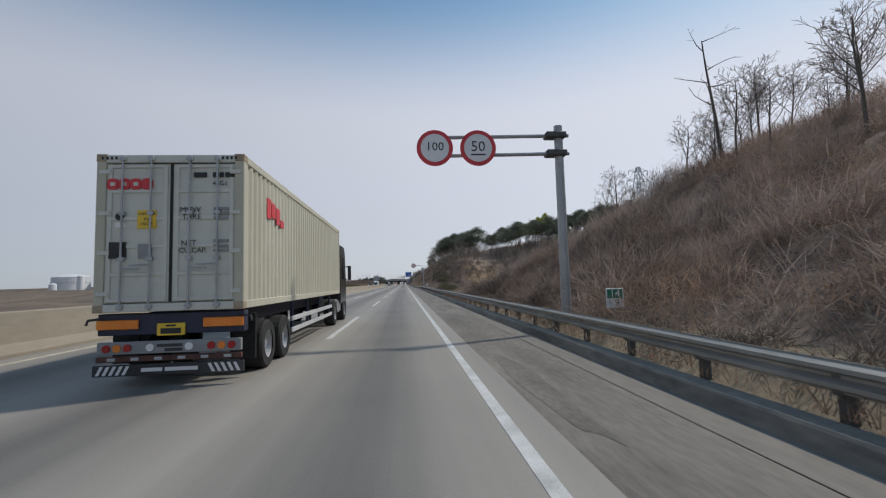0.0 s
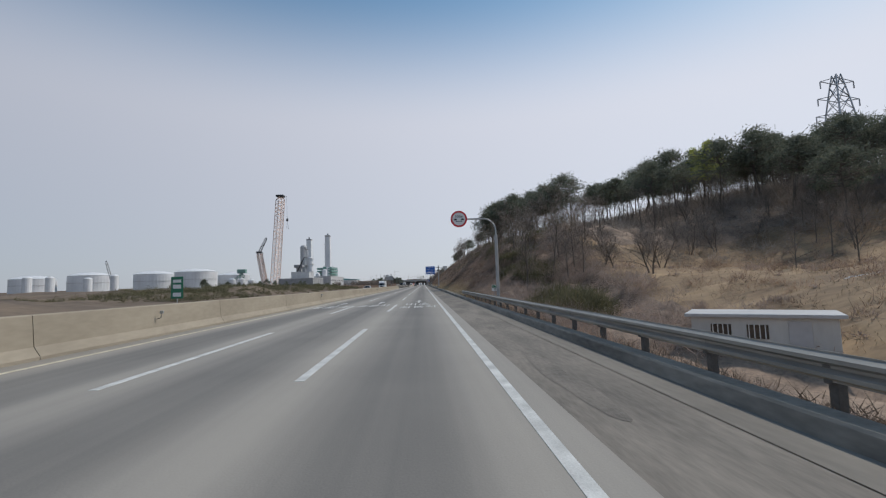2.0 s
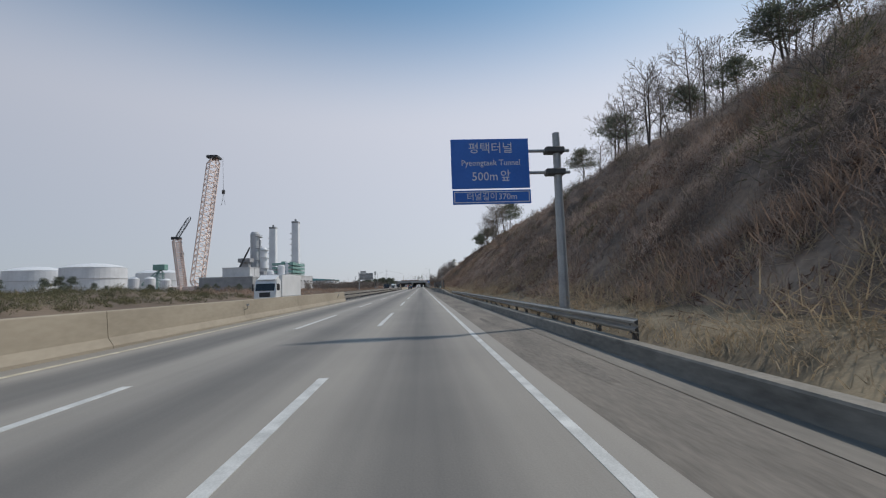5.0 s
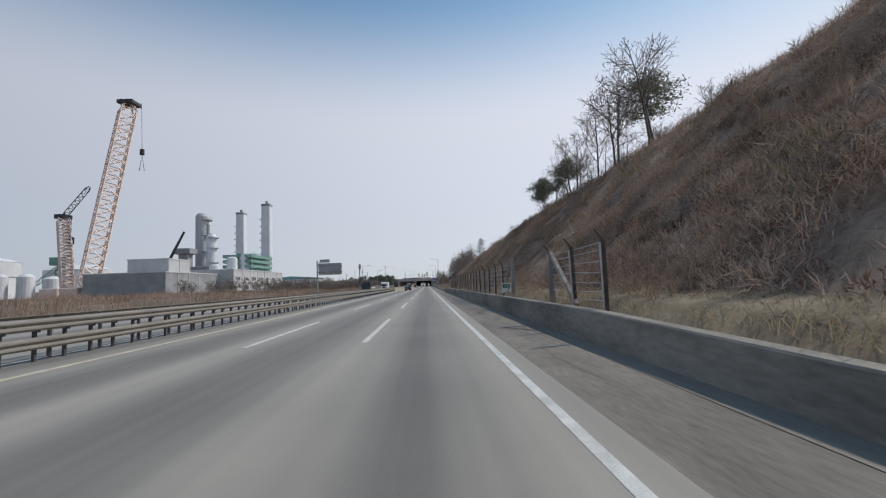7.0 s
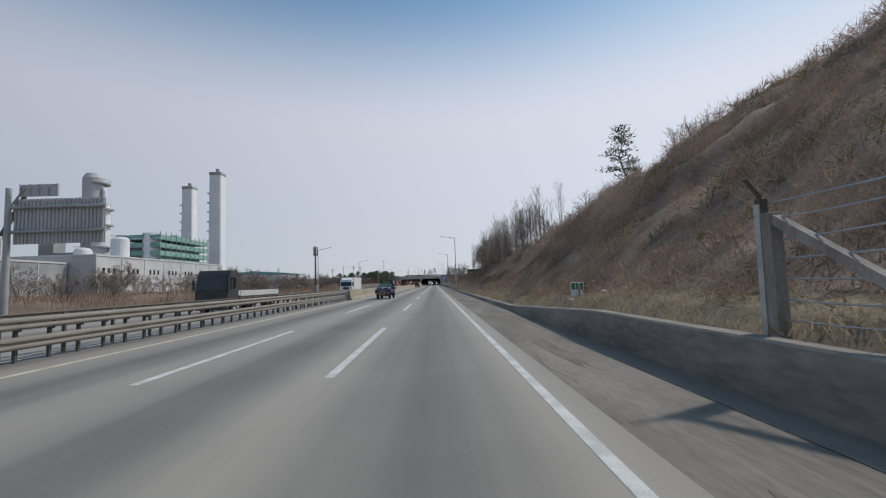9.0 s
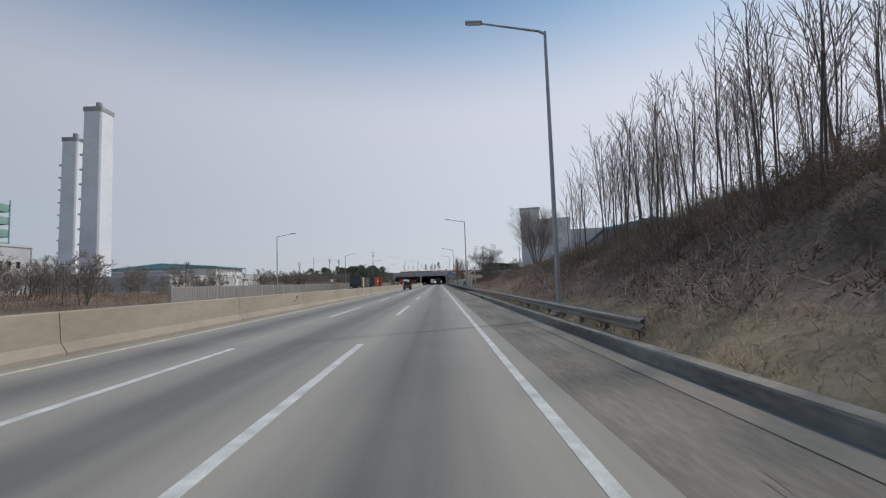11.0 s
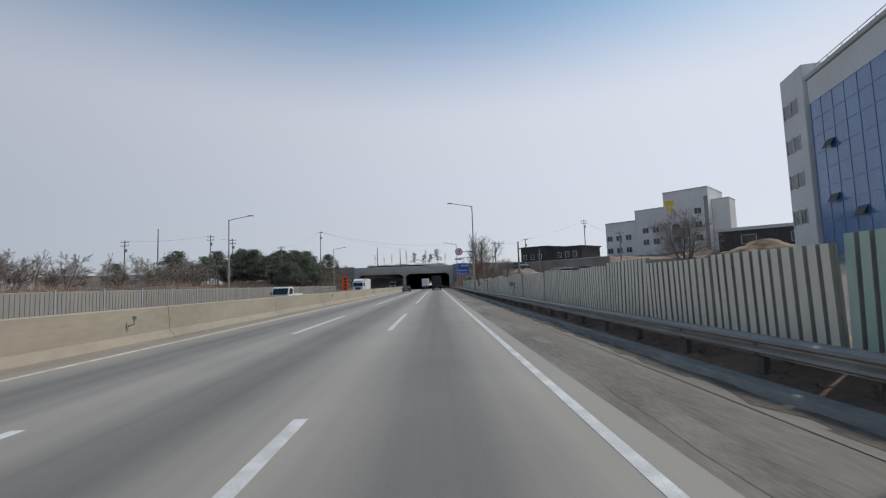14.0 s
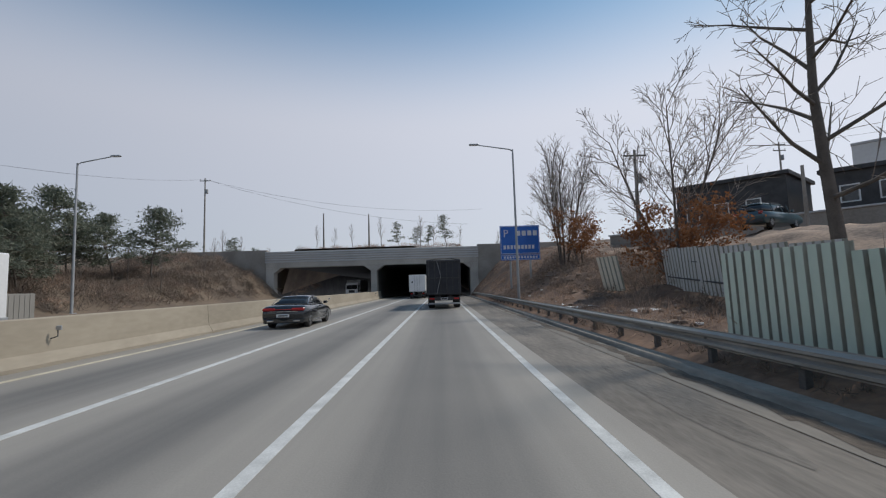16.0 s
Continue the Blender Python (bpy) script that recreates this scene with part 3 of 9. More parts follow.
lane_writing("화물차", -1.15, 1.42, 107.65, 109.85)
lane_writing("버스", -0.86, 1.0, 110.95, 114.5)
lane_writing("승용차", -4.5, -2.05, 111.2, 114.0)
for x in (0.09, -3.22, -6.55):
    lane_arrow(x, 115.25)
# writing of the outer lane
for i, (x0, x1) in enumerate(((-8.0, -7.2), (-6.95, -6.1), (-5.85, -5.1))):
    for k in range(3):
        part("writing_bar", boxes((x0, x1, 111.2 + k * 1.15, 111.55 + k * 1.15, 0, 0.005)), M_PAINT, road)
    part("writing_bar", boxes((x0 + 0.3, x0 + 0.44, 111.55, 113.5, 0, 0.0045)), M_PAINT, road)
# faded arrow that bends across the lane line
bm = bmesh.new()
loft(bm, [[(a, b, z) for a, b in ((-3.2, 323.45), (-3.2, 324.15), (-3.7, 324.2), (-4.2, 323.85), (-4.7, 323.55), (-4.2, 323.1))] for z in (0, 0.004)])
part("lane_arrow", bm, mat("worn_paint", (0.28, 0.27, 0.25), (0.55, 0.54, 0.51), 3.0, 0.7, fine=12), road, "faded white lane arrow")


# ---- poles, lamps and signs ----
def post(parent, name, x, y, z0, z1, r0, r1, material=None, n=12):
    return part(name, tube(bmesh.new(), [(x, y, z0), (x, y, z1)], [r0, r1], n), material or M_POLE, parent)


def street_lamp(x, y, side, h, reach, label):
    """side: -1 when the arm reaches towards -x."""
    t = thing("street_lamp", x, y, land_at(x, y) - 0.05, label, "street lamp", "street lamps")
    post(t, "pole", 0, 0, 0, h, 0.1, 0.06)
    part("base_plate", bevel(boxes((-0.2, 0.2, -0.2, 0.2, 0, 0.05)), 0.01), M_STEEL, t)
    part("arm", tube(bmesh.new(), [(0, 0, h - 0.1), (side * 0.25, 0, h + 0.02), (side * reach * 0.8, 0, h + 0.38)], [0.055, 0.045, 0.035], 8), M_POLE, t)
    head = part("lamp_head", bevel(boxes((-0.34, 0.34, -0.12, 0.12, -0.04, 0.07)), 0.04), M_STEEL, t)
    head.location = (side * (reach * 0.8 + 0.3), 0, h + 0.41)
    part("lens", bevel(boxes((-0.26, 0.26, -0.09, 0.09, -0.052, -0.038)), 0.004), M_SIGNW, head, "pale lamp lens")
    return t


for x, y, h in ((4.9, 447, 10.8), (4.9, 500.2, 10.8), (4.65, 550.4, 10.05), (4.9, 601.1, 11.0), (5.45, 655, 10.8)):
    street_lamp(x, y, -1, h, 3.05, "tall grey street lamp with a single arm behind the guardrail")
for y, h in ((448, 9.3), (499.5, 9.2), (550, 9.2), (599.7, 9.7), (654.2, 10.3)):
    street_lamp(-24.7, y, 1, h, 2.9, "tall grey street lamp beside the opposite carriageway")


def disc_bm(r, y0, y1, n=40):
    return tube(bmesh.new(), [(0, y0, 0), (0, y1, 0)], r, n)


def disc_sign(parent, x, z, r, name="disc"):
    d = part(name, disc_bm(r, -0.03, 0.01), M_RED, parent, "red-rimmed round sign plate")
    d.location = (x, -0.14, z)
    f = part("face", disc_bm(r * 0.78, -0.036, -0.03), M_SIGNW, d, "white sign face")
    return d


M_INK = mat("sign_black", (0.012, 0.012, 0.014), (0.03, 0.03, 0.032), 2, 0.5)


def bar_bm(*rects):
    """Flat bars on a sign face: x0, x1, z0, z1."""
    return boxes(*[(a, b, -0.041, -0.036, c, d) for a, b, c, d in rects])


# speed limit gantry
g = thing("speed_sign_gantry", 5.35, 12.6, land_at(5.35, 12.6) - 0.1, "grey steel cantilever pole with two round speed-limit signs", "road sign")
zb = -(land_at(5.35, 12.6) - 0.1)
post(g, "pole", 0, 0, 0, 6.15 + zb, 0.15, 0.125)
for z in (5.85, 5.3):
    part("arm", tube(bmesh.new(), [(0.3, -0.02, z + zb), (-4.15, -0.02, z + zb - 0.08)], 0.055, 10), M_POLE, g)
    part("collar", bevel(boxes((-0.42, 0.2, -0.2, 0.18, z + zb - 0.09, z + zb + 0.09)), 0.03), M_POST, g)
for x, body in ((1.59, "100"), (2.86, "50")):
    d = disc_sign(g, x - 5.35, 5.43 + zb, 0.53)
    text(body, 0.36 if len(body) == 3 else 0.44, M_INK, d, FACE_BACK(0, -0.037, 0.03))
    if body == "50":
        part("underline", bar_bm((-0.22, 0.22, -0.22, -0.18)), M_INK, d)

# distance sign on a bent pole
g = thing("distance_sign", 5.35, 107, land_at(5.35, 107) - 0.1, "bent grey pole with a round vehicle-spacing sign", "road sign")
zb = -(land_at(5.35, 107) - 0.1)
post(g, "pole", 0, 0, 0, 4.6 + zb, 0.12, 0.1)
part("bent_arm", tube(bmesh.new(), [(0, 0, 4.5 + zb)] + [(-0.8 + 0.8 * math.cos(k), 0, 4.87 + zb + 0.8 * math.sin(k)) for k in np.linspace(0, math.pi / 2, 9)] + [(-2.3, 0, 5.67 + zb)], 0.05, 10), M_POLE, g)
d = disc_sign(g, -2.4, 5.67 + zb, 0.54)
text("100m", 0.24, M_INK, d, FACE_BACK(0, -0.037, 0.16))
for k in (-1, 1):
    part("car_mark", bar_bm((k * 0.23 - 0.1, k * 0.23 + 0.1, -0.08, -0.02), (k * 0.23 - 0.06, k * 0.23 + 0.06, -0.02, 0.03)), M_INK, d)
part("span_mark", bar_bm((-0.15, 0.15, -0.17, -0.14)), M_INK, d)
for k in (-1, 1):
    part("span_tip", loft(bmesh.new(), [[(k * 0.15, y, -0.2), (k * 0.22, y, -0.155), (k * 0.15, y, -0.11)] for y in (-0.042, -0.036)]), M_INK, d)


def panel(parent, x0, x1, z0, z1, material, name="sign_panel", y=0.0, rim=True, label=""):
    p = part(name, bevel(boxes((x0, x1, y - 0.03, y + 0.02, z0, z1)), 0.01), material, parent, label)
    if rim:
        w = 0.03
        for r in ((x0 + 0.05, x1 - 0.05, z0 + 0.05, z0 + 0.05 + w), (x0 + 0.05, x1 - 0.05, z1 - 0.05 - w, z1 - 0.05), (x0 + 0.05, x0 + 0.05 + w, z0 + 0.05 + w, z1 - 0.05 - w), (x1 - 0.05 - w, x1 - 0.05, z0 + 0.05 + w, z1 - 0.05 - w)):
            part("border", boxes((r[0], r[1], y - 0.034, y - 0.03, r[2], r[3])), M_SIGNW, p)
    return p


# blue tunnel notice
g = thing("tunnel_sign", 5.2, 211.9, land_at(5.2, 211.9) - 0.1, "blue cantilever sign announcing the tunnel ahead on a tall grey pole", "road sign")
zb = -(land_at(5.2, 211.9) - 0.1)
post(g, "pole", 0, 0, 0, 6.95 + zb, 0.19, 0.13)
for z in (6.3, 5.5):
    part("arm", tube(bmesh.new(), [(0.45, 0, z + zb), (-3.4, 0, z + zb)], 0.06, 10), M_POLE, g)
    part("collar", bevel(boxes((-0.45, 0.25, -0.2, 0.2, z + zb - 0.11, z + zb + 0.11)), 0.03), M_POST, g)
p = panel(g, -3.88, -1.08, 4.92 + zb, 6.72 + zb, M_BLUE, y=-0.14, rim=False)
p2 = panel(g, -3.86, -1.06, 4.36 + zb, 4.86 + zb, M_BLUE, "lower_panel", y=-0.14)
for body, z, s, sq in (("평택터널", 6.36, 0.42, 1.05), ("Pyeongtaek Tunnel", 5.84, 0.3, 0.92), ("500m 앞", 5.34, 0.44, 0.95)):
    words(body, s, M_SIGNW, p, -2.46, -0.175, z + zb, sq)
words("터널길이 370m", 0.3, M_SIGNW, p2, -2.46, -0.175, 4.61 + zb)

# kilometre plates
for y, x, z, a, b in ((11.1, 6.1, 1.0, "14", "9"), (115.5, 6.5, 1.0, "15", "0"), (215.3, 7.2, 1.0, "15", "1"), (299.27, 4.62, 1.2, "15", ".2"), (368.8, 5.4, 1.15, "15", "3"), (576.4, 5.28, 1.23, "15", ".6")):
    zg = land_at(x, y) - 0.08
    t = thing("kilometre_plate", x, y, zg, "small green and white kilometre plate on a thin post", "road marker", "kilometre plates")
    post(t, "post", 0, 0.03, 0, z - zg, 0.025, 0.025, M_STEEL, 8)
    c = z - zg
    pl = part("plate", bevel(boxes((-0.24, 0.24, -0.015, 0.005, c - 0.26, c + 0.26)), 0.012), M_SIGNW, t)
    part("upper_field", boxes((-0.21, 0.21, -0.019, -0.015, c + 0.0, c + 0.23)), M_GREEN, pl)
    text(a, 0.26, M_SIGNW, pl, FACE_BACK(0, -0.02, c + 0.115), squash=1.1)
    text(b, 0.26, M_INK, pl, FACE_BACK(0.05, -0.016, c - 0.13), squash=1.1)

# sign gantry of the opposite carriageway, seen from behind
g = thing("overhead_sign", -25.6, 380, 0, "rear of a large ribbed steel overhead sign on a grey mast", "road sign")
post(g, "mast", 0, 0, 0, 8.2, 0.2, 0.16)
for z in (5.5, 7.0):
    part("arm", tube(bmesh.new(), [(0, 0, z), (5.9, 0, z)], 0.11, 10), M_POLE, g)
bm = bmesh.new()
prof = []
for i in range(24):
    x = 0.25 + i * 5.5 / 24
    prof += [(x, 0.12), (x + 0.13, 0.12), (x + 0.15, 0.19), (x + 0.2, 0.19)]
secs = [[(x, y, z) for x, y in prof] + [(x, y + 0.03, z) for x, y in reversed(prof)] for z in (4.75, 7.55)]
loft(bm, secs)
part("ribbed_panel", bm, M_LGREY, g)
part("upper_panel", bevel(boxes((0.6, 2.9, 0.1, 0.2, 7.7, 8.45)), 0.02), M_LGREY, g)
for i in range(5):
    part("frame_bar", boxes((0.6 + i * 0.56, 0.68 + i * 0.56, 0.02, 0.1, 7.7, 8.45)), M_STEEL, g)
part("strut", tube(bmesh.new(), [(0.1, 0, 7.0), (0.9, 0.05, 8.2)], 0.06, 8), M_POLE, g)

# merge-ban gantry before the tunnel
g = thing("tunnel_section_sign", 5.68, 610.7, land_at(5.6, 610.7) - 0.1, "grey cantilever pole with a round lane-change ban and a white plate", "road sign")
zb = -(land_at(5.6, 610.7) - 0.1) + 0.22
post(g, "pole", 0, 0, 0, 6.1 + zb, 0.17, 0.14)
for z in (5.85, 4.95):
    part("arm", tube(bmesh.new(), [(0.35, 0, z + zb), (-1.9 if z > 5 else -2.0, 0, z + zb)], 0.055, 10), M_POLE, g)
    part("collar", bevel(boxes((-0.4, 0.25, -0.2, 0.2, z + zb - 0.1, z + zb + 0.1)), 0.03), M_POST, g)
d = disc_sign(g, -2.1, 5.88 + zb, 0.53)
part("ban_mark", loft(bmesh.new(), [[(a, y, b) for a, b in ((-0.2, -0.26), (-0.1, -0.26), (0.24, 0.2), (0.16, 0.26))] for y in (-0.042, -0.036)]), M_INK, d)
part("arrow_mark", bar_bm((-0.17, -0.1, -0.05, 0.22), (-0.22, -0.05, 0.1, 0.18), (0.08, 0.15, -0.25, 0.0)), M_INK, d)
p = panel(g, -2.72, -1.66, 4.66 + zb, 4.93 + zb, M_SIGNW, "plate", y=-0.12, rim=False)
text("터널구간", 0.2, M_INK, p, FACE_BACK(-2.19, -0.155, 4.795 + zb), squash=1.15)

# warning triangle on a lamp post
g = thing("warning_triangle", 4.65, 550.3, land_at(4.65, 550.4) - 0.05, "yellow tunnel warning triangle with a red rim above a white plate", "road sign")
zb = -(land_at(4.65, 550.4) - 0.05) + 0.3
post(g, "bracket", 0, -0.01, zb + 3.3, 4.6 + zb, 0.03, 0.03, M_STEEL, 8)
for z in (3.6, 4.3):
    part("clamp", tube(bmesh.new(), [(0, 0.1, z + zb - 0.04), (0, 0.1, z + zb + 0.04)], 0.115, 14), M_STEEL, g)
tri = lambda s, y0, y1, zc: loft(bmesh.new(), [[(-s, y, zc - 0.58 * s), (s, y, zc - 0.58 * s), (0, y, zc + 1.15 * s)] for y in (y0, y1)])
p = part("triangle", tri(0.55, -0.06, -0.03, 4.15 + zb), M_RED, g)
part("triangle_face", tri(0.42, -0.066, -0.06, 4.13 + zb), mat("warning_orange", (0.75, 0.34, 0.04), (0.88, 0.46, 0.08), 1, 0.5), p, "orange-yellow field")
arch = [(0.2 * math.cos(k), 0.17 * math.sin(k)) for k in np.linspace(0, math.pi, 13)]
part("pictogram", loft(bmesh.new(), [[(a, y, 4.0 + zb + c) for a, c in arch] + [(a * 0.6, y, 4.0 + zb + c * 0.6) for a, c in reversed(arch)] for y in (-0.071, -0.066)]), M_INK, p, "black tunnel arch")
p = part("plate", bevel(boxes((-0.55, 0.55, -0.06, -0.03, 3.42 + zb, 3.76 + zb)), 0.01), M_SIGNW, g)
words("터널길이 370m", 0.2, M_INK, p, 0, -0.063, 3.59 + zb, 0.82)

# blue service-area sign
g = thing("service_area_sign", 7.3, 664, land_at(7.3, 664) - 0.2, "blue parking-area sign with white writing on two grey posts", "road sign")
zb = -(land_at(7.3, 664) - 0.2)
for x in (-0.9, 0.9):
    post(g, "post", x, 0, 0, 6.6 + zb, 0.09, 0.09)
p = panel(g, -1.78, 1.78, 4.25 + zb, 6.82 + zb, M_BLUE, y=-0.14)
p2 = panel(g, -1.78, 1.78, 3.7 + zb, 4.2 + zb, M_BLUE, "lower_panel", y=-0.14)
text("P", 0.95, M_SIGNW, p, FACE_BACK(-1.25, -0.176, 6.1 + zb))
for i in range(4):
    part("writing_bar", boxes((-0.3 + i * 0.5, 0.06 + i * 0.5, -0.178, -0.17, 5.9 + zb, 6.35 + zb)), M_SIGNW, p)
for i in range(9):
    part("writing_bar", boxes((-1.5 + i * 0.32, -1.28 + i * 0.32, -0.178, -0.17, 4.7 + zb, 5.05 + zb)), M_SIGNW, p)
for i in range(12):
    part("writing_bar", boxes((-1.5 + i * 0.26, -1.34 + i * 0.26, -0.178, -0.17, 3.86 + zb, 4.06 + zb)), M_SIGNW, p2)

# green sign of the opposite carriageway
g = thing("green_sign", -24.2, 124, 0, "small green sign with a white field beside the opposite carriageway", "road sign")
post(g, "post", 0, 0.05, 0, 2.4, 0.05, 0.05)
p = part("plate", bevel(boxes((-0.6, 0.6, -0.02, 0.02, 0.9, 3.1)), 0.02), M_GREEN, g)
part("writing_bar", boxes((-0.4, 0.4, -0.026, -0.02, 2.5, 2.8), (-0.4, 0.4, -0.026, -0.02, 1.9, 2.3), (-0.4, 0.4, -0.026, -0.02, 1.1, 1.5)), M_SIGNW, p)

# vertical orange banners on the median
for y in (503.8, 545.9, 592.1):
    g = thing("roadside_banner", -9.25, y, 1.11, "vertical orange banner with dark writing above the median barrier", "banner", "orange banners")
    post(g, "stake", 0, 0.04, 0, 1.55, 0.02, 0.02, M_STEEL, 8)
    c = part("cloth", bevel(boxes((-0.3, 0.3, -0.015, 0.015, 0.06, 1.5)), 0.01), M_ORANGE, g)
    for i in range(4):
        part("writing_bar", boxes((-0.15, 0.15, -0.02, -0.015, 0.2 + i * 0.32, 0.38 + i * 0.32)), M_INK, c)

# delineators on the barrier
for i, y in enumerate(np.arange(-30, 250, 25)):
    g = thing("delineator", -9.0, y, 0.6, "small reflector bracket fixed to the concrete barrier", "reflector", "barrier reflectors")
    part("stem", tube(bmesh.new(), [(-0.14, 0, 0), (0.05, 0, 0.05), (0.05, 0, 0.2)], 0.015, 6), M_POST, g)
    part("reflector", bevel(boxes((0.0, 0.14, -0.02, 0.02, 0.2, 0.3)), 0.01), M_STEEL, g)
for y in np.arange(410, 690, 25):
    g = thing("delineator", -9.0, y, 0.6, "small reflector bracket fixed to the concrete barrier", "reflector", "barrier reflectors")
    part("stem", tube(bmesh.new(), [(-0.14, 0, 0), (0.05, 0, 0.05), (0.05, 0, 0.2)], 0.015, 6), M_POST, g)
    part("reflector", bevel(boxes((0.0, 0.14, -0.02, 0.02, 0.2, 0.3)), 0.01), M_STEEL, g)

# ---- wire fence on the low wall ----
M_GATE = mat("weathered_timber", (0.17, 0.15, 0.135), (0.38, 0.35, 0.32), 3, 0.9, bump=0.4, stretch=(1, 1, 0.3))
M_RUSTY = mat("rusty_post", (0.05, 0.042, 0.036), (0.17, 0.135, 0.11), 3, 0.85, metal=0.2)
fence = thing("wire_fence", 4.75, 286, 0.76, "rusty wire fence with bent-top steel posts on the low wall", "fence")
pm = None
FY = [0, 2.4, 4.8] + [15.14 + 2.748 * i for i in range(22)]
for y in FY:
    if pm is None:
        bm = bevel(boxes((-0.055, 0.055, -0.055, 0.055, -0.1, 1.78)), 0.008)
        tube(bm, [(0, 0, 1.74), (-0.03, 0, 1.84), (-0.2, 0, 2.06)], 0.035, 6)
        ob = part("fence_post", bm, M_RUSTY, fence)
        pm = ob.data
        strip = part("post_edge", boxes((-0.075, -0.056, -0.05, 0.05, -0.05, 1.7)), M_STEEL, ob, "bright galvanised edge")
    else:
        ob = new("fence_post", pm)
        ob.parent = fence
        st = new("post_edge", strip.data)
        st.parent = ob
    ob.matrix_local = pose(0.02 * math.sin(y * 3), y, 0, 1.5 * math.sin(y * 7), 1.5 * math.sin(y * 5), 0)
for a, b in ((0, 4.8), (11.9, 72.7)):
    for z in (0.18, 0.42, 0.68, 0.95, 1.22, 1.5, 1.7):
        pts = [(0.02, y, z + 0.02 * math.sin(y * 1.1 + z * 5) + 0.008 * math.sin(y * 5.3 + z)) for y in np.arange(a, b + 0.1, 0.8)]
        part("wire", tube(bmesh.new(), pts, 0.012, 5), M_STEEL, fence)


def beam_between(p0, p1, w):
    """Square bar between two points of the fence line."""
    d = (Vector(p1) - Vector(p0)).normalized()
    n = Vector((0, -d.z, d.y)) * w
    return loft(bmesh.new(), [[(x, q[1] + s * n.y, q[2] + s * n.z) for x, s in ((-w, -1), (w, -1), (w, 1), (-w, 1))] for q in (p0, p1)])


for y, top, e in ((4.8, 1.8, 2.2), (11.9, 1.95, 15.05), (72.7, 1.52, 70.2)):
    part("brace", beam_between((0, y, top), (0, e, 0.0), 0.06), M_GATE, fence, "weathered grey-brown diagonal brace")
    part("gate_post", bevel(boxes((-0.09, 0.09, y - 0.09, y + 0.09, -0.1, top + 0.05)), 0.012), M_GATE, fence)
# marker pole thrown down on the slope
g = thing("fallen_marker_pole", 10.0, 306.0, land_at(10.0, 306.0) + 0.35, "pale marker pole with a white plate lying on the brush", "pole")
part("pole", tube(bmesh.new(), [(0, 0, -0.3), (0.16, -1.0, 0.08), (0.3, -1.8, 0.15)], 0.03, 6), M_LGREY, g)
part("plate", bevel(boxes((0.2, 0.42, -2.2, -1.75, 0.1, 0.16)), 0.01), M_SIGNW, g)

# ---- corrugated sheet fence ----
M_SHEET = mat("corrugated_sheet", (0.62, 0.575, 0.465), (0.86, 0.815, 0.7), 0.5, 0.6, rand=0.4, stretch=(1, 1, 0.3))
M_SHEET_G = mat("green_sheet", (0.42, 0.52, 0.43), (0.64, 0.72, 0.61), 0.5, 0.6, rand=0.4, stretch=(1, 1, 0.3))
M_SHEET_T = mat("sea_green_sheet", (0.3, 0.47, 0.38), (0.55, 0.64, 0.53), 0.5, 0.6, stretch=(1, 1, 0.3))
M_SHEET_GREY = mat("grey_sheet", (0.44, 0.445, 0.43), (0.64, 0.64, 0.61), 0.5, 0.6, rand=0.4, stretch=(1, 1, 0.3))
# Darker valley colour holds the shade of the recesses along with grime.
M_VALLEY_SHADE = mat("grimy_shaded_valley", (0.2, 0.2, 0.165), (0.42, 0.42, 0.355), 0.7, 0.8, rand=0.3, stretch=(1, 2, 0.5))


def sheet_mesh(width, height, pitch, depth, thick=0.012):
    """Trapezoid sheet; the sunken valleys and flanks take the second material, darkened for their shade."""
    n = int(round(width / pitch))
    prof = []
    for i in range(n):
        y = i * pitch
        prof += [(0, y), (0, y + pitch * 0.2), (-depth, y + pitch * 0.27), (-depth, y + pitch * 0.93)]
    prof.append((0, width))
    ring = lambda z: [(x, y, z) for x, y in prof] + [(x + thick, y, z) for x, y in reversed(prof)]
    bm = loft(bmesh.new(), [ring(0), ring(height)])
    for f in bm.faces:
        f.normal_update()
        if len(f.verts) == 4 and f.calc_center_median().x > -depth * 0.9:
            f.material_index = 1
    return bm


fence2 = thing("sheet_fence", 5.52, 496.2, 0.22, "pale corrugated metal sheet fence, dented and stained, behind the guardrail", "fence")
meshes = {}
r2 = random.Random(3)
for i in range(51):
    odd = i == 20
    key = ("a", "b", "c")[i % 3] + ("g" if i > 43 else "t" if odd else "")
    if key not in meshes:
        bm = sheet_mesh(2.64, (1.72, 1.66, 1.78)[i % 3], 0.22, 0.065)
        for v in bm.verts:
            v.co.x += 0.015 * math.sin(v.co.y * 5 + i)
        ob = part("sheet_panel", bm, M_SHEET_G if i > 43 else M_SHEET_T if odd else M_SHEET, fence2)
        ob.data.materials.append(M_VALLEY_SHADE)
        meshes[key] = ob.data
    else:
        ob = new("sheet_panel", meshes[key])
        ob.parent = fence2
    ob.matrix_local = pose(0.02 * r2.uniform(-1, 1), 2.68 * i, r2.uniform(-0.03, 0.03), r2.uniform(-0.8, 0.8), r2.uniform(-1.5, 1.5), 0)
for i in range(26):
    part("back_post", tube(bmesh.new(), [(0.08, 5.3 * i, -0.3), (0.08, 5.3 * i, 1.6)], 0.03, 6), M_POST, fence2)
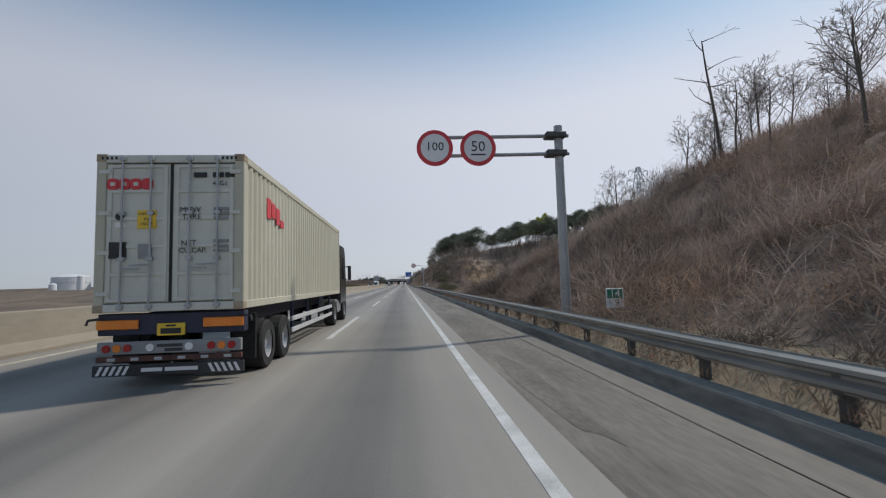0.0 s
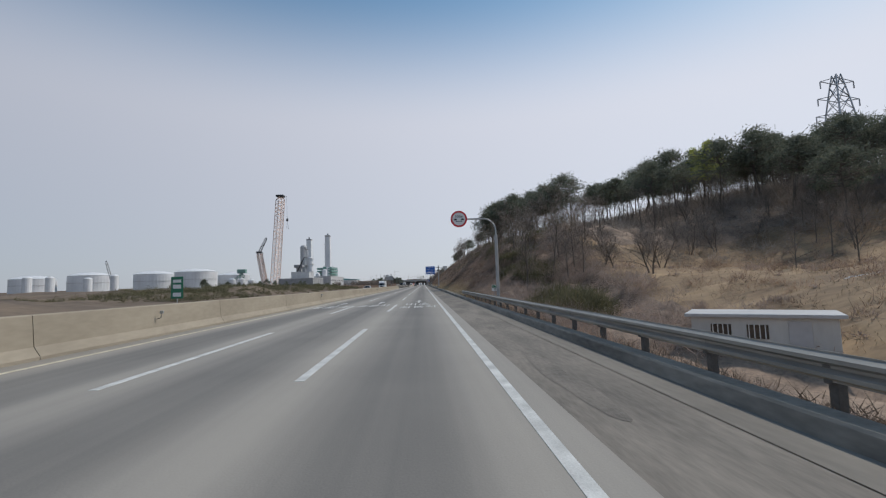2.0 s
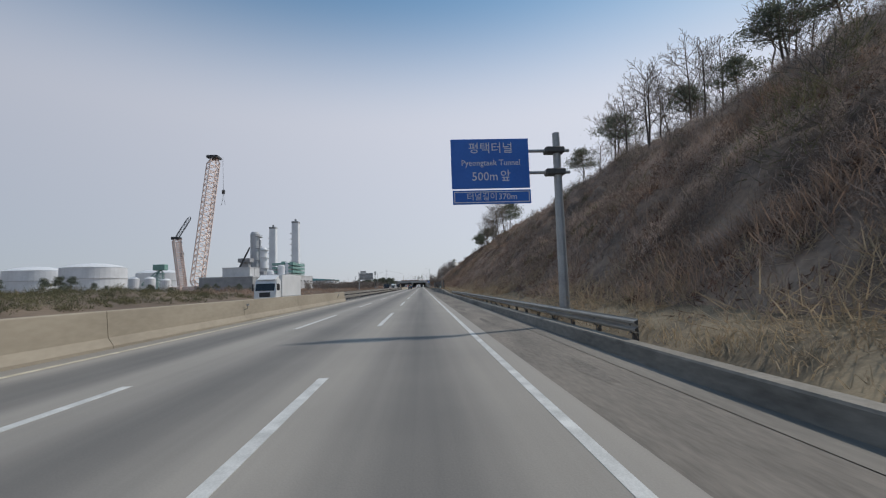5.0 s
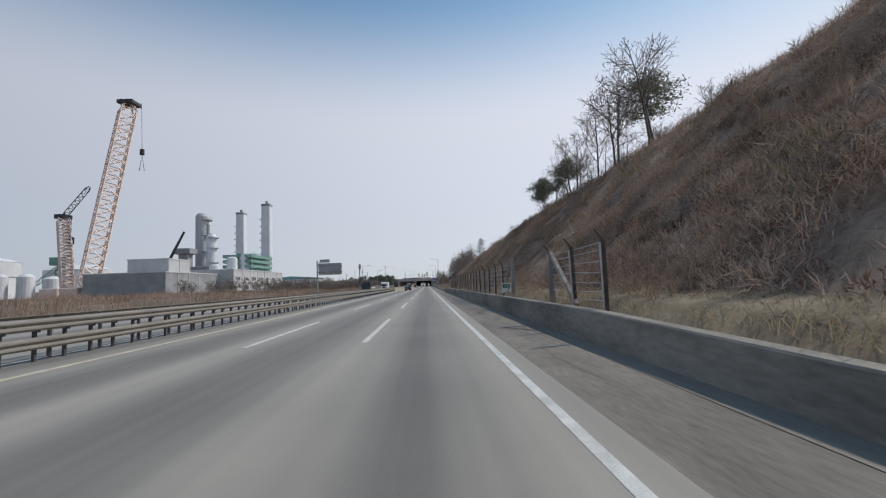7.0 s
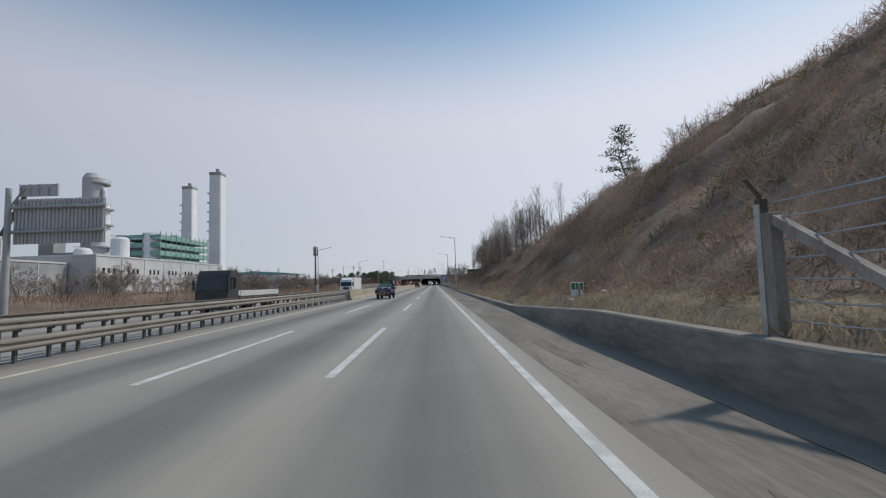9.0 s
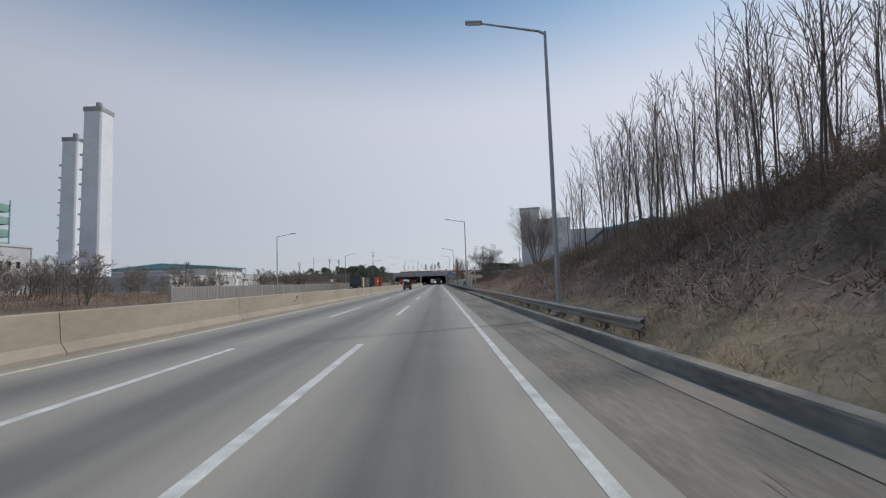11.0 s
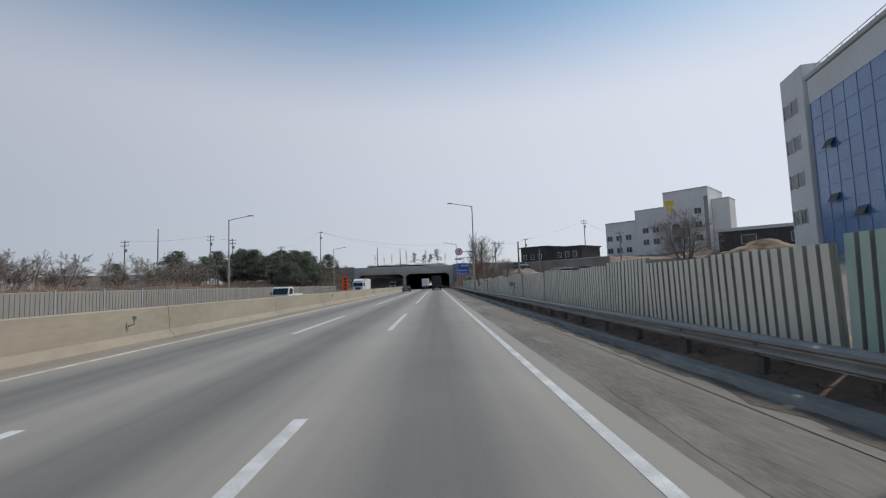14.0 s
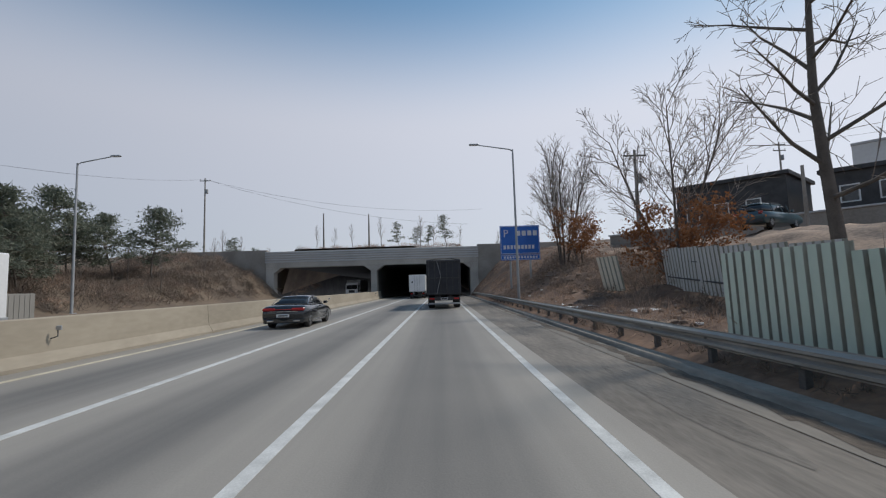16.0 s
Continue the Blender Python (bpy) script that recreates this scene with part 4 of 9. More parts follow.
# dead creeper clinging to the sheets
gc = np.random.default_rng(44)
for y0, y1, z0, z1, n in ((513.6, 515.2, 0.7, 1.6, 240), (515.8, 517.6, 0.5, 1.5, 300), (600.2, 602.4, 1.0, 2.1, 260), (547.4, 549.6, 0.8, 3.2, 520), (545.2, 546.4, 0.8, 2.2, 160)):
    c = np.stack([gc.uniform(5.36, 5.44, n), y0 + (y1 - y0) * gc.beta(2, 2, n), z0 + (z1 - z0) * gc.beta(2, 2, n)], 1)
    v = c[:, None, :] + gc.normal(0, 0.05, (n, 3, 3)) * [0.35, 1, 1]
    v[..., 0] = np.minimum(v[..., 0], 5.45)
    arrays("dead_creeper", v.reshape(-1, 3), np.arange(3 * n).reshape(-1, 3), M_BRAMBLE, "stuff", "dry dark creeper clinging to the sheet fence", "creeper")
# torn older sheets set back on the slope
f3 = thing("old_sheet_fence", 8.6, 633.5, land_at(8.6, 633.5) - 0.05, "leaning grey sheet fence with dark rails on the earth slope", "fence", rz=-8)
for i in range(6):
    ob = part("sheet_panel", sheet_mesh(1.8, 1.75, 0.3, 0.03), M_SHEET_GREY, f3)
    ob.data.materials.append(M_VALLEY_SHADE)
    ob.matrix_local = pose(0.05 * i, 1.85 * i, 0.12 * i, r2.uniform(-2, 2), -4 - 2 * (i % 2), 0)
for z in (0.5, 1.2):
    part("rail", tube(bmesh.new(), [(-0.1, 0, z), (0.2, 11, z + 0.65)], 0.035, 6), M_DARK, f3)
f4 = thing("loose_sheet", 9.2, 646.2, land_at(9.2, 646.2), "single crumpled pale sheet leaning over the slope", "sheet", rz=20)
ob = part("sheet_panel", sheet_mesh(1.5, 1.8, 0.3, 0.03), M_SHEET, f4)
ob.data.materials.append(M_VALLEY_SHADE)
ob.matrix_local = pose(0, 0, 0.1, 0, -14, 0)
for x, y, r in ((7.4, 640.5, 10), (6.6, 645, -25), (9.4, 660, 30)):
    f5 = thing("fallen_sheet", x, y, land_at(x, y) + 0.06, "pale scrap sheet lying on the earth slope", "sheet", "scrap sheets", rz=r)
    bm = bmesh.new()
    loft(bm, [[(a, b, 0.05 * math.sin(a * 4 + b)) for a in (-0.8, -0.4, 0, 0.4, 0.8)] + [(a, b, 0.05 * math.sin(a * 4 + b) - 0.012) for a in (0.8, 0.4, 0, -0.4, -0.8)] for b in (-0.4, 0, 0.5)])
    part("sheet", bm, M_WHITE, f5)

# kinked vent pipe at the head of the fence
g = thing("vent_pipe", 5.62, 496.05, 0.3, "white kinked drain pipe standing beside the sheet fence", "pipe")
part("pipe", tube(bmesh.new(), [(0, 0, 0), (0, 0, 0.55), (0.32, 0.1, 1.05), (0.34, 0.1, 1.4), (0.22, 0.1, 3.3)], 0.07, 10), M_LGREY, g)

# ---- wear on the shoulder: cracks, scuffed patches and a drain grate ----
M_CRACK = mat("crack_filler", (0.05, 0.046, 0.04), (0.1, 0.09, 0.08), 4, 0.9)
M_PATCH = mat("scuffed_patch", (0.1, 0.09, 0.078), (0.23, 0.205, 0.175), 1.6, 0.95, bump=0.8, fine=10, stretch=(1, 0.35, 1))
rc = random.Random(21)


def flat_strip(pts, w, z=0.002):
    """A thin ribbon lying on the road along a list of (x, y)."""
    bm = bmesh.new()
    rows = []
    for i, (x, y) in enumerate(pts):
        a, b = pts[max(i - 1, 0)], pts[min(i + 1, len(pts) - 1)]
        d = Vector((b[0] - a[0], b[1] - a[1], 0)).normalized()
        n = Vector((-d.y, d.x, 0)) * w * rc.uniform(0.5, 1.2)
        rows.append((bm.verts.new((x + n.x, y + n.y, z)), bm.verts.new((x - n.x, y - n.y, z))))
    for r0, r1 in zip(rows, rows[1:]):
        bm.faces.new((r0[0], r0[1], r1[1], r1[0]))
    return bm


for i in range(18):
    y, x = rc.uniform(-5, 690), rc.uniform(2.25, 3.4)
    pts, a = [(x, y)], rc.choice((1.57, 1.57, 1.2, 1.9, 0.15))
    for k in range(rc.randrange(6, 16)):
        a += rc.uniform(-0.3, 0.3) + 0.25 * (1.57 - a)
        x, y = x + 0.35 * math.cos(a), y + 0.35 * math.sin(a)
        x = min(max(x, 2.2), 3.58)
        pts.append((x, y))
    part("crack", flat_strip(pts, 0.005), M_CRACK, shoulder)
for i in range(70):
    y, x, w, L = -4 + 9.9 * i + rc.uniform(0, 1), rc.uniform(2.5, 3.1), rc.uniform(0.12, 0.3), rc.uniform(1.5, 3.8)
    bm = bmesh.new()
    vs = []
    for k in range(18):
        t_ = 2 * math.pi * k / 18
        vs.append(bm.verts.new((x + w * math.cos(t_) * rc.uniform(0.7, 1.1), y + L * math.sin(t_) * rc.uniform(0.75, 1.1), 0.0)))
    bm.faces.new(vs)
    part("worn_patch", bm, M_PATCH, shoulder)
M_SOIL = mat("gutter_soil", (0.05, 0.04, 0.032), (0.16, 0.13, 0.1), 2.2, 0.95, bump=0.8, fine=8, stretch=(1, 0.4, 1))
for i in range(60):
    y = 494 + 3.3 * i
    pts = [(4.05 - rc.uniform(0.0, 0.2), y + k * 0.6) for k in range(8)]
    part("soil_drift", flat_strip(pts, 0.16, 0.0075 + 0.0006 * (i % 2)), M_SOIL, gutter)
for y in (160.8,):
    g = thing("drain_grate", 3.88, y, 0.006, "rusty iron drain grate set in the gutter", "drain")
    part("frame", boxes((-0.2, 0.2, -0.32, -0.28, 0, 0.015), (-0.2, 0.2, 0.28, 0.32, 0, 0.015), (-0.2, -0.16, -0.28, 0.28, 0, 0.015), (0.16, 0.2, -0.28, 0.28, 0, 0.015)), M_POST, g)
    # Flat black plate imitates the shade of a pit below the bars.
    part("pit_shade", boxes((-0.16, 0.16, -0.28, 0.28, 0, 0.003)), M_BLACK, g)
    for k in range(7):
        part("grate_bar", boxes((-0.16, 0.16, -0.25 + 0.075 * k, -0.22 + 0.075 * k, 0.003, 0.013)), M_POST, g)

# ---- vehicles ----
M_CONT = mat("container_cream", (0.47, 0.45, 0.35), (0.58, 0.56, 0.45), 0.5, 0.6, bump=0.05, stretch=(1, 1, 0.4))
M_CONTG = mat("container_grey", (0.56, 0.56, 0.5), (0.68, 0.68, 0.61), 0.6, 0.6, bump=0.05)
M_RUST = mat("rusty_corner", (0.28, 0.2, 0.13), (0.45, 0.38, 0.28), 3, 0.8)
M_NAVY = mat("navy_chassis", (0.015, 0.02, 0.045), (0.035, 0.04, 0.075), 2, 0.6)
M_AMBER = mat("amber_marker", (0.8, 0.2, 0.02), (0.9, 0.3, 0.04), 3, 0.35)
M_PLATE_Y = mat("yellow_plate", (0.75, 0.5, 0.04), (0.85, 0.58, 0.06), 4, 0.5)
M_LAMP_R = mat("tail_lamp_red", (0.3, 0.01, 0.01), (0.45, 0.02, 0.02), 5, 0.2)
M_CHROME = mat("bare_metal", (0.5, 0.5, 0.5), (0.7, 0.7, 0.7), 3, 0.25, metal=1.0, bump=0.02)
M_GLASS = mat("dark_glass", (0.012, 0.014, 0.017), (0.025, 0.028, 0.03), 1, 0.08, bump=0, spec=0.8)
M_CAB = mat("black_cab", (0.012, 0.012, 0.014), (0.03, 0.03, 0.033), 1, 0.3, coat=0.5)
M_BLUECAB = mat("dark_blue_paint", (0.012, 0.022, 0.085), (0.024, 0.042, 0.135), 1.2, 0.35, coat=0.4)
M_SEDAN = mat("gunmetal_paint", (0.02, 0.023, 0.027), (0.035, 0.038, 0.043), 0.8, 0.22, metal=0.3, coat=0.8, bump=0)
M_WVEH = mat("white_vehicle", (0.66, 0.67, 0.67), (0.8, 0.8, 0.8), 0.6, 0.4, coat=0.2, bump=0.02)
M_REDBOX = mat("maroon_container", (0.2, 0.03, 0.03), (0.3, 0.055, 0.05), 0.6, 0.55)
M_DARKBOX = mat("dark_tarpaulin", (0.012, 0.013, 0.018), (0.035, 0.036, 0.045), 0.9, 0.6, bump=0.4, fine=5)
M_NET = mat("green_netting", (0.02, 0.07, 0.045), (0.05, 0.14, 0.1), 3, 0.8)


def wheel(parent, x, y, r, w, spokes=0, rim_mat=None):
    """A tyre with rounded shoulders, and its rim."""
    s = 1 if x > 0 else -1
    bm = bmesh.new()
    prof = [(r * 0.58, -w / 2), (r * 0.92, -w / 2), (r, -w / 2 + 0.04), (r, w / 2 - 0.04), (r * 0.92, w / 2), (r * 0.58, w / 2)]
    n = 24
    loft(bm, [[(a, c * math.cos(2 * math.pi * k / n), c * math.sin(2 * math.pi * k / n)) for k in range(n)] for c, a in prof], caps=False)
    t = part("wheel", bm, M_BLACK, parent)
    t.location = (x, y, r)
    bm = bmesh.new()
    rp = [(r * 0.6, s * w * 0.45), (r * 0.56, s * w * 0.42), (r * 0.48, s * w * 0.12), (r * 0.2, s * w * 0.08), (r * 0.18, s * w * 0.36), (0.01, s * w * 0.38)]
    loft(bm, [[(a, c * math.cos(2 * math.pi * k / 20), c * math.sin(2 * math.pi * k / 20)) for k in range(20)] for c, a in rp], caps=False)
    for k in range(spokes):
        a = 2 * math.pi * k / spokes
        d = Vector((0, math.cos(a), math.sin(a)))
        tube(bm, [Vector((s * w * 0.44, 0, 0)) + d * r * 0.1, Vector((s * w * 0.46, 0, 0)) + d * r * 0.56], 0.022, 4)
    part("rim", bm, rim_mat or M_STEEL, t)
    return t


def corrugated_side(L, H, x, pitch=0.256, depth=0.034):
    """Container side wall in the y-z plane at x."""
    n = int(L / pitch)
    p = L / n
    s = 1 if x > 0 else -1
    prof = []
    for i in range(n):
        y = i * p
        prof += [(x, y), (x, y + p * 0.28), (x - s * depth, y + p * 0.5), (x - s * depth, y + p * 0.78)]
    prof.append((x, L))
    ring = lambda z: [(a, b, z) for a, b in prof] + [(a - s * 0.01, b, z) for a, b in reversed(prof)]
    return loft(bmesh.new(), [ring(0), ring(H)])


def container(parent, L, W, H, z, side_mat, door_mat, doors=True):
    """A freight container as one part of a truck, its doors at y=0."""
    hw = W / 2
    box_ = part("container", boxes((-hw + 0.05, hw - 0.05, 0.1, L - 0.06, 0.06, H - 0.05)), side_mat, parent)
    box_.location = (0, 0, z)
    for s in (-1, 1):
        o = part("side_wall", corrugated_side(L - 0.3, H - 0.26, s * (hw - 0.012)), side_mat, box_)
        o.location = (0, 0.15, 0.13)
        part("top_rail", bevel(boxes((s * hw - 0.05, s * hw + 0.0, 0.02, L - 0.02, H - 0.13, H)) if s > 0 else boxes((-hw, -hw + 0.05, 0.02, L - 0.02, H - 0.13, H)), 0.008), side_mat, box_)
        part("bottom_rail", bevel(boxes((hw - 0.06, hw, 0.02, L - 0.02, 0, 0.13)) if s > 0 else boxes((-hw, -hw + 0.06, 0.02, L - 0.02, 0, 0.13)), 0.008), side_mat, box_)
        for y in (0.0, L - 0.14):
            part("corner_post", bevel(boxes((s * hw - 0.075 - s * 0.075, s * hw + 0.075 - s * 0.075, y, y + 0.14, 0.0, H)), 0.01), side_mat, box_)
            for zz in (0, H - 0.12):
                part("corner_casting", bevel(boxes((s * hw - 0.085 - s * 0.08, s * hw + 0.085 - s * 0.08, y - 0.01, y + 0.15, zz - 0.005, zz + 0.125)), 0.012), M_RUST, box_)
    if not doors:
        part("end_panel", bevel(boxes((-hw + 0.1, hw - 0.1, -0.01, 0.1, 0.12, H - 0.12)), 0.01), door_mat, box_)
        return box_
    part("header", bevel(boxes((-hw + 0.14, hw - 0.14, -0.005, 0.1, H - 0.14, H - 0.01)), 0.01), door_mat, box_)
    part("sill", bevel(boxes((-hw + 0.14, hw - 0.14, -0.005, 0.1, 0.0, 0.13)), 0.01), door_mat, box_)
    for s in (-1, 1):
        x0, x1 = (0.02, hw - 0.14) if s > 0 else (-hw + 0.14, -0.02)
        dz0, dz1 = 0.15, H - 0.16
        d = part("door", bevel(boxes((x0, x1, 0.03, 0.07, dz0, dz1)), 0.006), door_mat, box_)
        ph = (dz1 - dz0) / 5
        for i in range(6):
            part("door_rib", bevel(boxes((x0 + 0.06, x1 - 0.06, 0.005, 0.035, dz0 + ph * i - 0.03 + (0.04 if i == 0 else 0) - (0.04 if i == 5 else 0), dz0 + ph * i + 0.03 + (0.04 if i == 0 else 0) - (0.04 if i == 5 else 0))), 0.008), door_mat, d)
        for xx in (x0 + 0.07, x1 - 0.07):
            part("door_stile", bevel(boxes((xx - 0.035, xx + 0.035, 0.006, 0.034, dz0 + 0.03, dz1 - 0.03)), 0.008), door_mat, d)
        for f in (0.28, 0.72):
            xx = x0 + (x1 - x0) * f
            part("locking_bar", tube(bmesh.new(), [(xx, -0.03, 0.02), (xx, -0.03, H - 0.03)], 0.017, 8), M_STEEL, d)
            for zz in (0.08, H * 0.33, H * 0.62, H - 0.08):
                part("bar_bracket", bevel(boxes((xx - 0.05, xx + 0.05, -0.045, 0.01, zz - 0.03, zz + 0.03)), 0.006), M_STEEL, d)
            part("handle", tube(bmesh.new(), [(xx, -0.05, H * 0.27 + 0.06 * (f > 0.5)), (xx + 0.3 * (1 if f < 0.5 else -1), -0.06, H * 0.265 + 0.06 * (f > 0.5))], 0.014, 6), M_STEEL, d)
        for zz in (0.3, H * 0.37, H * 0.62, H - 0.3):
            e = x1 if s > 0 else x0
            part("hinge", bevel(boxes((e - 0.09, e + 0.09, -0.02, 0.03, zz - 0.035, zz + 0.035)), 0.008), door_mat, d)
    part("door_gasket", boxes((-0.022, 0.022, 0.02, 0.045, 0.15, H - 0.16)), M_BLACK, box_)
    return box_


def truck_cab(parent, y0, z0, W, H, L, material, name="cab"):
    """Cab-over tractor cab; its front faces +y."""
    hw = W / 2
    prof = [(0, 0), (L - 0.05, 0), (L, 0.25), (L, 0.95), (L - 0.28, H - 0.35), (L - 0.55, H), (0.15, H), (0, H - 0.15)]
    c = part(name, bevel(extrude_x(prof, -hw, hw), 0.06, 2), material, parent)
    c.location = (0, y0, z0)
    ws = [(L - 0.005, 1.0), (L - 0.26, H - 0.42)]
    part("windscreen", loft(bmesh.new(), [[(-hw + 0.12, y + d, z), (hw - 0.12, y + d, z)] + [(hw - 0.12, y + d - 0.02, z), (-hw + 0.12, y + d - 0.02, z)] for (y, z), d in zip(ws, (0.02, 0.02))]), M_GLASS, c)
    for s in (-1, 1):
        part("side_window", boxes((s * hw - 0.004, s * hw + 0.008, L - 1.25, L - 0.42, 1.05, H - 0.5)) if s > 0 else boxes((-hw - 0.008, -hw + 0.004, L - 1.25, L - 0.42, 1.05, H - 0.5)), M_GLASS, c)
        part("mirror", bevel(boxes((s * (hw + 0.18) - 0.07, s * (hw + 0.18) + 0.07, L - 0.28, L - 0.14, 1.0, 1.65)), 0.03), M_DARK, c)
        part("mirror_arm", tube(bmesh.new(), [(s * (hw - 0.02), L - 0.2, 1.6), (s * (hw + 0.18), L - 0.2, 1.62)], 0.02, 6), M_DARK, c)
        part("headlamp", bevel(boxes((s * (hw - 0.3) - 0.2, s * (hw - 0.3) + 0.2, L - 0.03, L + 0.02, 0.12, 0.32)), 0.02), M_SIGNW, c)
    part("grille", bevel(boxes((-hw + 0.5, hw - 0.5, L - 0.02, L + 0.015, 0.4, 0.85)), 0.02), M_DARK, c)
    part("bumper", bevel(boxes((-hw, hw, L - 0.25, L + 0.03, -0.35, 0.08)), 0.04), material, c)
    return c


M_MAROON = mat("dirty_maroon", (0.05, 0.025, 0.02), (0.16, 0.07, 0.055), 3, 0.8)


def container_truck(x, y, rz, L, W, H, z, side, door, cab, label, fancy=True, name="container_truck"):
    t = thing(name, x, y, 0, label, "truck", rz=rz)
    con = container(t, L, W, H, z, side, door)
    hw = W / 2
    part("chassis", bevel(boxes((-0.45, -0.28, 0.25, L + 1.8, z - 0.36, z - 0.02), (0.28, 0.45, 0.25, L + 1.8, z - 0.36, z - 0.02), (-0.45, 0.45, 0.25, 0.4, z - 0.34, z - 0.04), (-0.45, 0.45, L * 0.5, L * 0.5 + 0.1, z - 0.34, z - 0.04)), 0.01), M_NAVY, t)
    part("rear_beam", bevel(boxes((-hw + 0.02, hw - 0.02, 0.1, 0.3, z - 0.38, z - 0.03)), 0.015), M_NAVY, t)
    for s in (-1, 1):
        a, b = (0.33 * W / 2, hw - 0.02) if s > 0 else (-hw + 0.02, -0.33 * W / 2)
        part("marker_board", bevel(boxes((a + (0.12 if s > 0 else 0), b - (0.12 if s < 0 else 0), 0.06, 0.095, z - 0.28, z - 0.13)), 0.01), M_AMBER, t, "orange marker board")
        part("marker_arm", tube(bmesh.new(), [(s * (hw - 0.1), 0.1, z - 0.1), (s * (hw + 0.1), 0.06, z - 0.12), (s * (hw + 0.12), 0.05, z - 0.2)], 0.022, 6), M_DARK, t)
    lb = part("lamp_bar", bevel(boxes((-hw + 0.05, hw - 0.05, 0.05, 0.12, z - 0.68, z - 0.48)), 0.01), M_GREY, t, "grey lamp bar")
    for xx, m in [(s * (hw - 0.2 - 0.16 * i), (M_LAMP_R, M_AMBER, M_LAMP_R)[i]) for s in (-1, 1) for i in range(3)] + [(-0.3, M_SIGNW), (0.3, M_SIGNW)]:
        o = part("rear_lamp", tube(bmesh.new(), [(xx, 0.052, z - 0.58), (xx, 0.03, z - 0.58)], 0.062, 14), m, lb)
    part("writing_bar", boxes((-0.2, 0.2, 0.045, 0.05, z - 0.58, z - 0.53), (-0.08, 0.2, 0.045, 0.05, z - 0.65, z - 0.6)), M_DARK, lb)
    part("bumper_bar", bevel(boxes((-hw + 0.04, hw - 0.04, 0.04, 0.1, z - 0.8, z - 0.71)), 0.01), M_MAROON, t, "dirty maroon bumper bar")
    for k in range(6):
        part("reflector", bevel(boxes((-0.95 + 0.36 * k, -0.83 + 0.36 * k, 0.03, 0.04, z - 0.78, z - 0.73)), 0.004), M_LGREY, t)
    ub = part("underrun_board", bevel(boxes((-hw, hw, 0.03, 0.07, z - 1.02, z - 0.84)), 0.008), M_DARK, t, "black board with white chevrons")
    for s in (-1, 1):
        for i in range(5):
            a = s * (hw - 0.05 - 0.1 * i)
            part("chevron", loft(bmesh.new(), [[(a, yy, z - 1.0), (a - s * 0.05, yy, z - 1.0), (a - s * 0.12, yy, z - 0.86), (a - s * 0.07, yy, z - 0.86)] for yy in (0.026, 0.03)]), M_SIGNW, ub)
    part("writing_bar", boxes((-0.42, -0.1, 0.025, 0.03, z - 0.96, z - 0.9), (-0.06, 0.45, 0.025, 0.03, z - 0.96, z - 0.9)), M_SIGNW, ub)
    npl = part("number_plate", bevel(boxes((-0.22, 0.22, 0.07, 0.1, z - 0.4, z - 0.2)), 0.008), M_PLATE_Y, t, "yellow number plate")
    part("writing_bar", boxes((-0.16, 0.16, 0.066, 0.07, z - 0.37, z - 0.28), (-0.08, 0.08, 0.066, 0.07, z - 0.255, z - 0.225)), M_INK, npl)
    for s in (-1, 1):
        for yy in (1.35, 2.55):
            wheel(t, s * (hw - 0.2), yy, 0.46, 0.42)
        for yy in (L - 1.0, L + 1.6):
            wheel(t, s * (hw - 0.22), yy, 0.46, 0.38)
        part("mudguard", bevel(boxes((s * (hw - 0.2) - 0.22, s * (hw - 0.2) + 0.22, 0.55, 0.6, 0.3, z - 0.1)), 0.01), M_BLACK, t)
        g = part("side_guard", bevel(boxes((s * (hw - 0.05) - 0.02, s * (hw - 0.05) + 0.02, 3.3, L - 1.8, 0.45, 0.56), (s * (hw - 0.05) - 0.02, s * (hw - 0.05) + 0.02, 3.3, L - 1.8, 0.72, 0.83)), 0.006), M_LGREY, t, "pale side guard rails")
        for yy in (3.5, 5.2, 6.9, L - 2.1):
            part("guard_post", boxes((s * (hw - 0.1) - 0.03, s * (hw - 0.1) + 0.03, yy, yy + 0.06, 0.45, z - 0.03)), M_NAVY, g)
    part("fuel_tank", bevel(boxes((0.3, hw - 0.1, L - 0.2, L + 0.9, 0.4, 0.95)), 0.06, 2), M_STEEL, t)
    part("landing_gear", boxes((-0.6, -0.5, L - 2.9, L - 2.8, 0.3, z - 0.05), (0.5, 0.6, L - 2.9, L - 2.8, 0.3, z - 0.05)), M_DARK, t)
    truck_cab(t, L + 0.35, 0.75, W * 0.98, 2.5, 1.85, cab)
    return t, con


# the container truck in the middle lane
truck, con = container_truck(-3.2, 7.55, 0, 10.9, 2.34, 2.6, 1.2, M_CONT, M_CONTG, M_CAB, "articulated truck with a cream container, grey doors and orange marker boards")
H_ = 2.6


def decal(name, r, z0, z1, material, label="", cut=()):
    """Painted shape on the container doors."""
    return part(name, boxes((r[0], r[1], 0.0, 0.031, z0, z1)), material, con, label)


# four rounded red shapes stand for the logo
for i in range(4):
    bm = bmesh.new()
    ring = [(0.085 * math.copysign(abs(math.cos(k)) ** 0.6, math.cos(k)), 0.095 * math.copysign(abs(math.sin(k)) ** 0.6, math.sin(k))) for k in np.linspace(0, 2 * math.pi, 17)[:-1]]
    loft(bm, [[(-0.92 + 0.18 * i + a, y, H_ - 0.5 + c) for a, c in ring] for y in (0.0, 0.031)])
    lg = part("logo", bm, M_RED, con, "red logo shape")
    if i < 3:
        part("logo_field", boxes((-0.95 + 0.18 * i, -0.88 + 0.18 * i, -0.003, 0.002, H_ - 0.53, H_ - 0.47)), M_CONTG, lg)
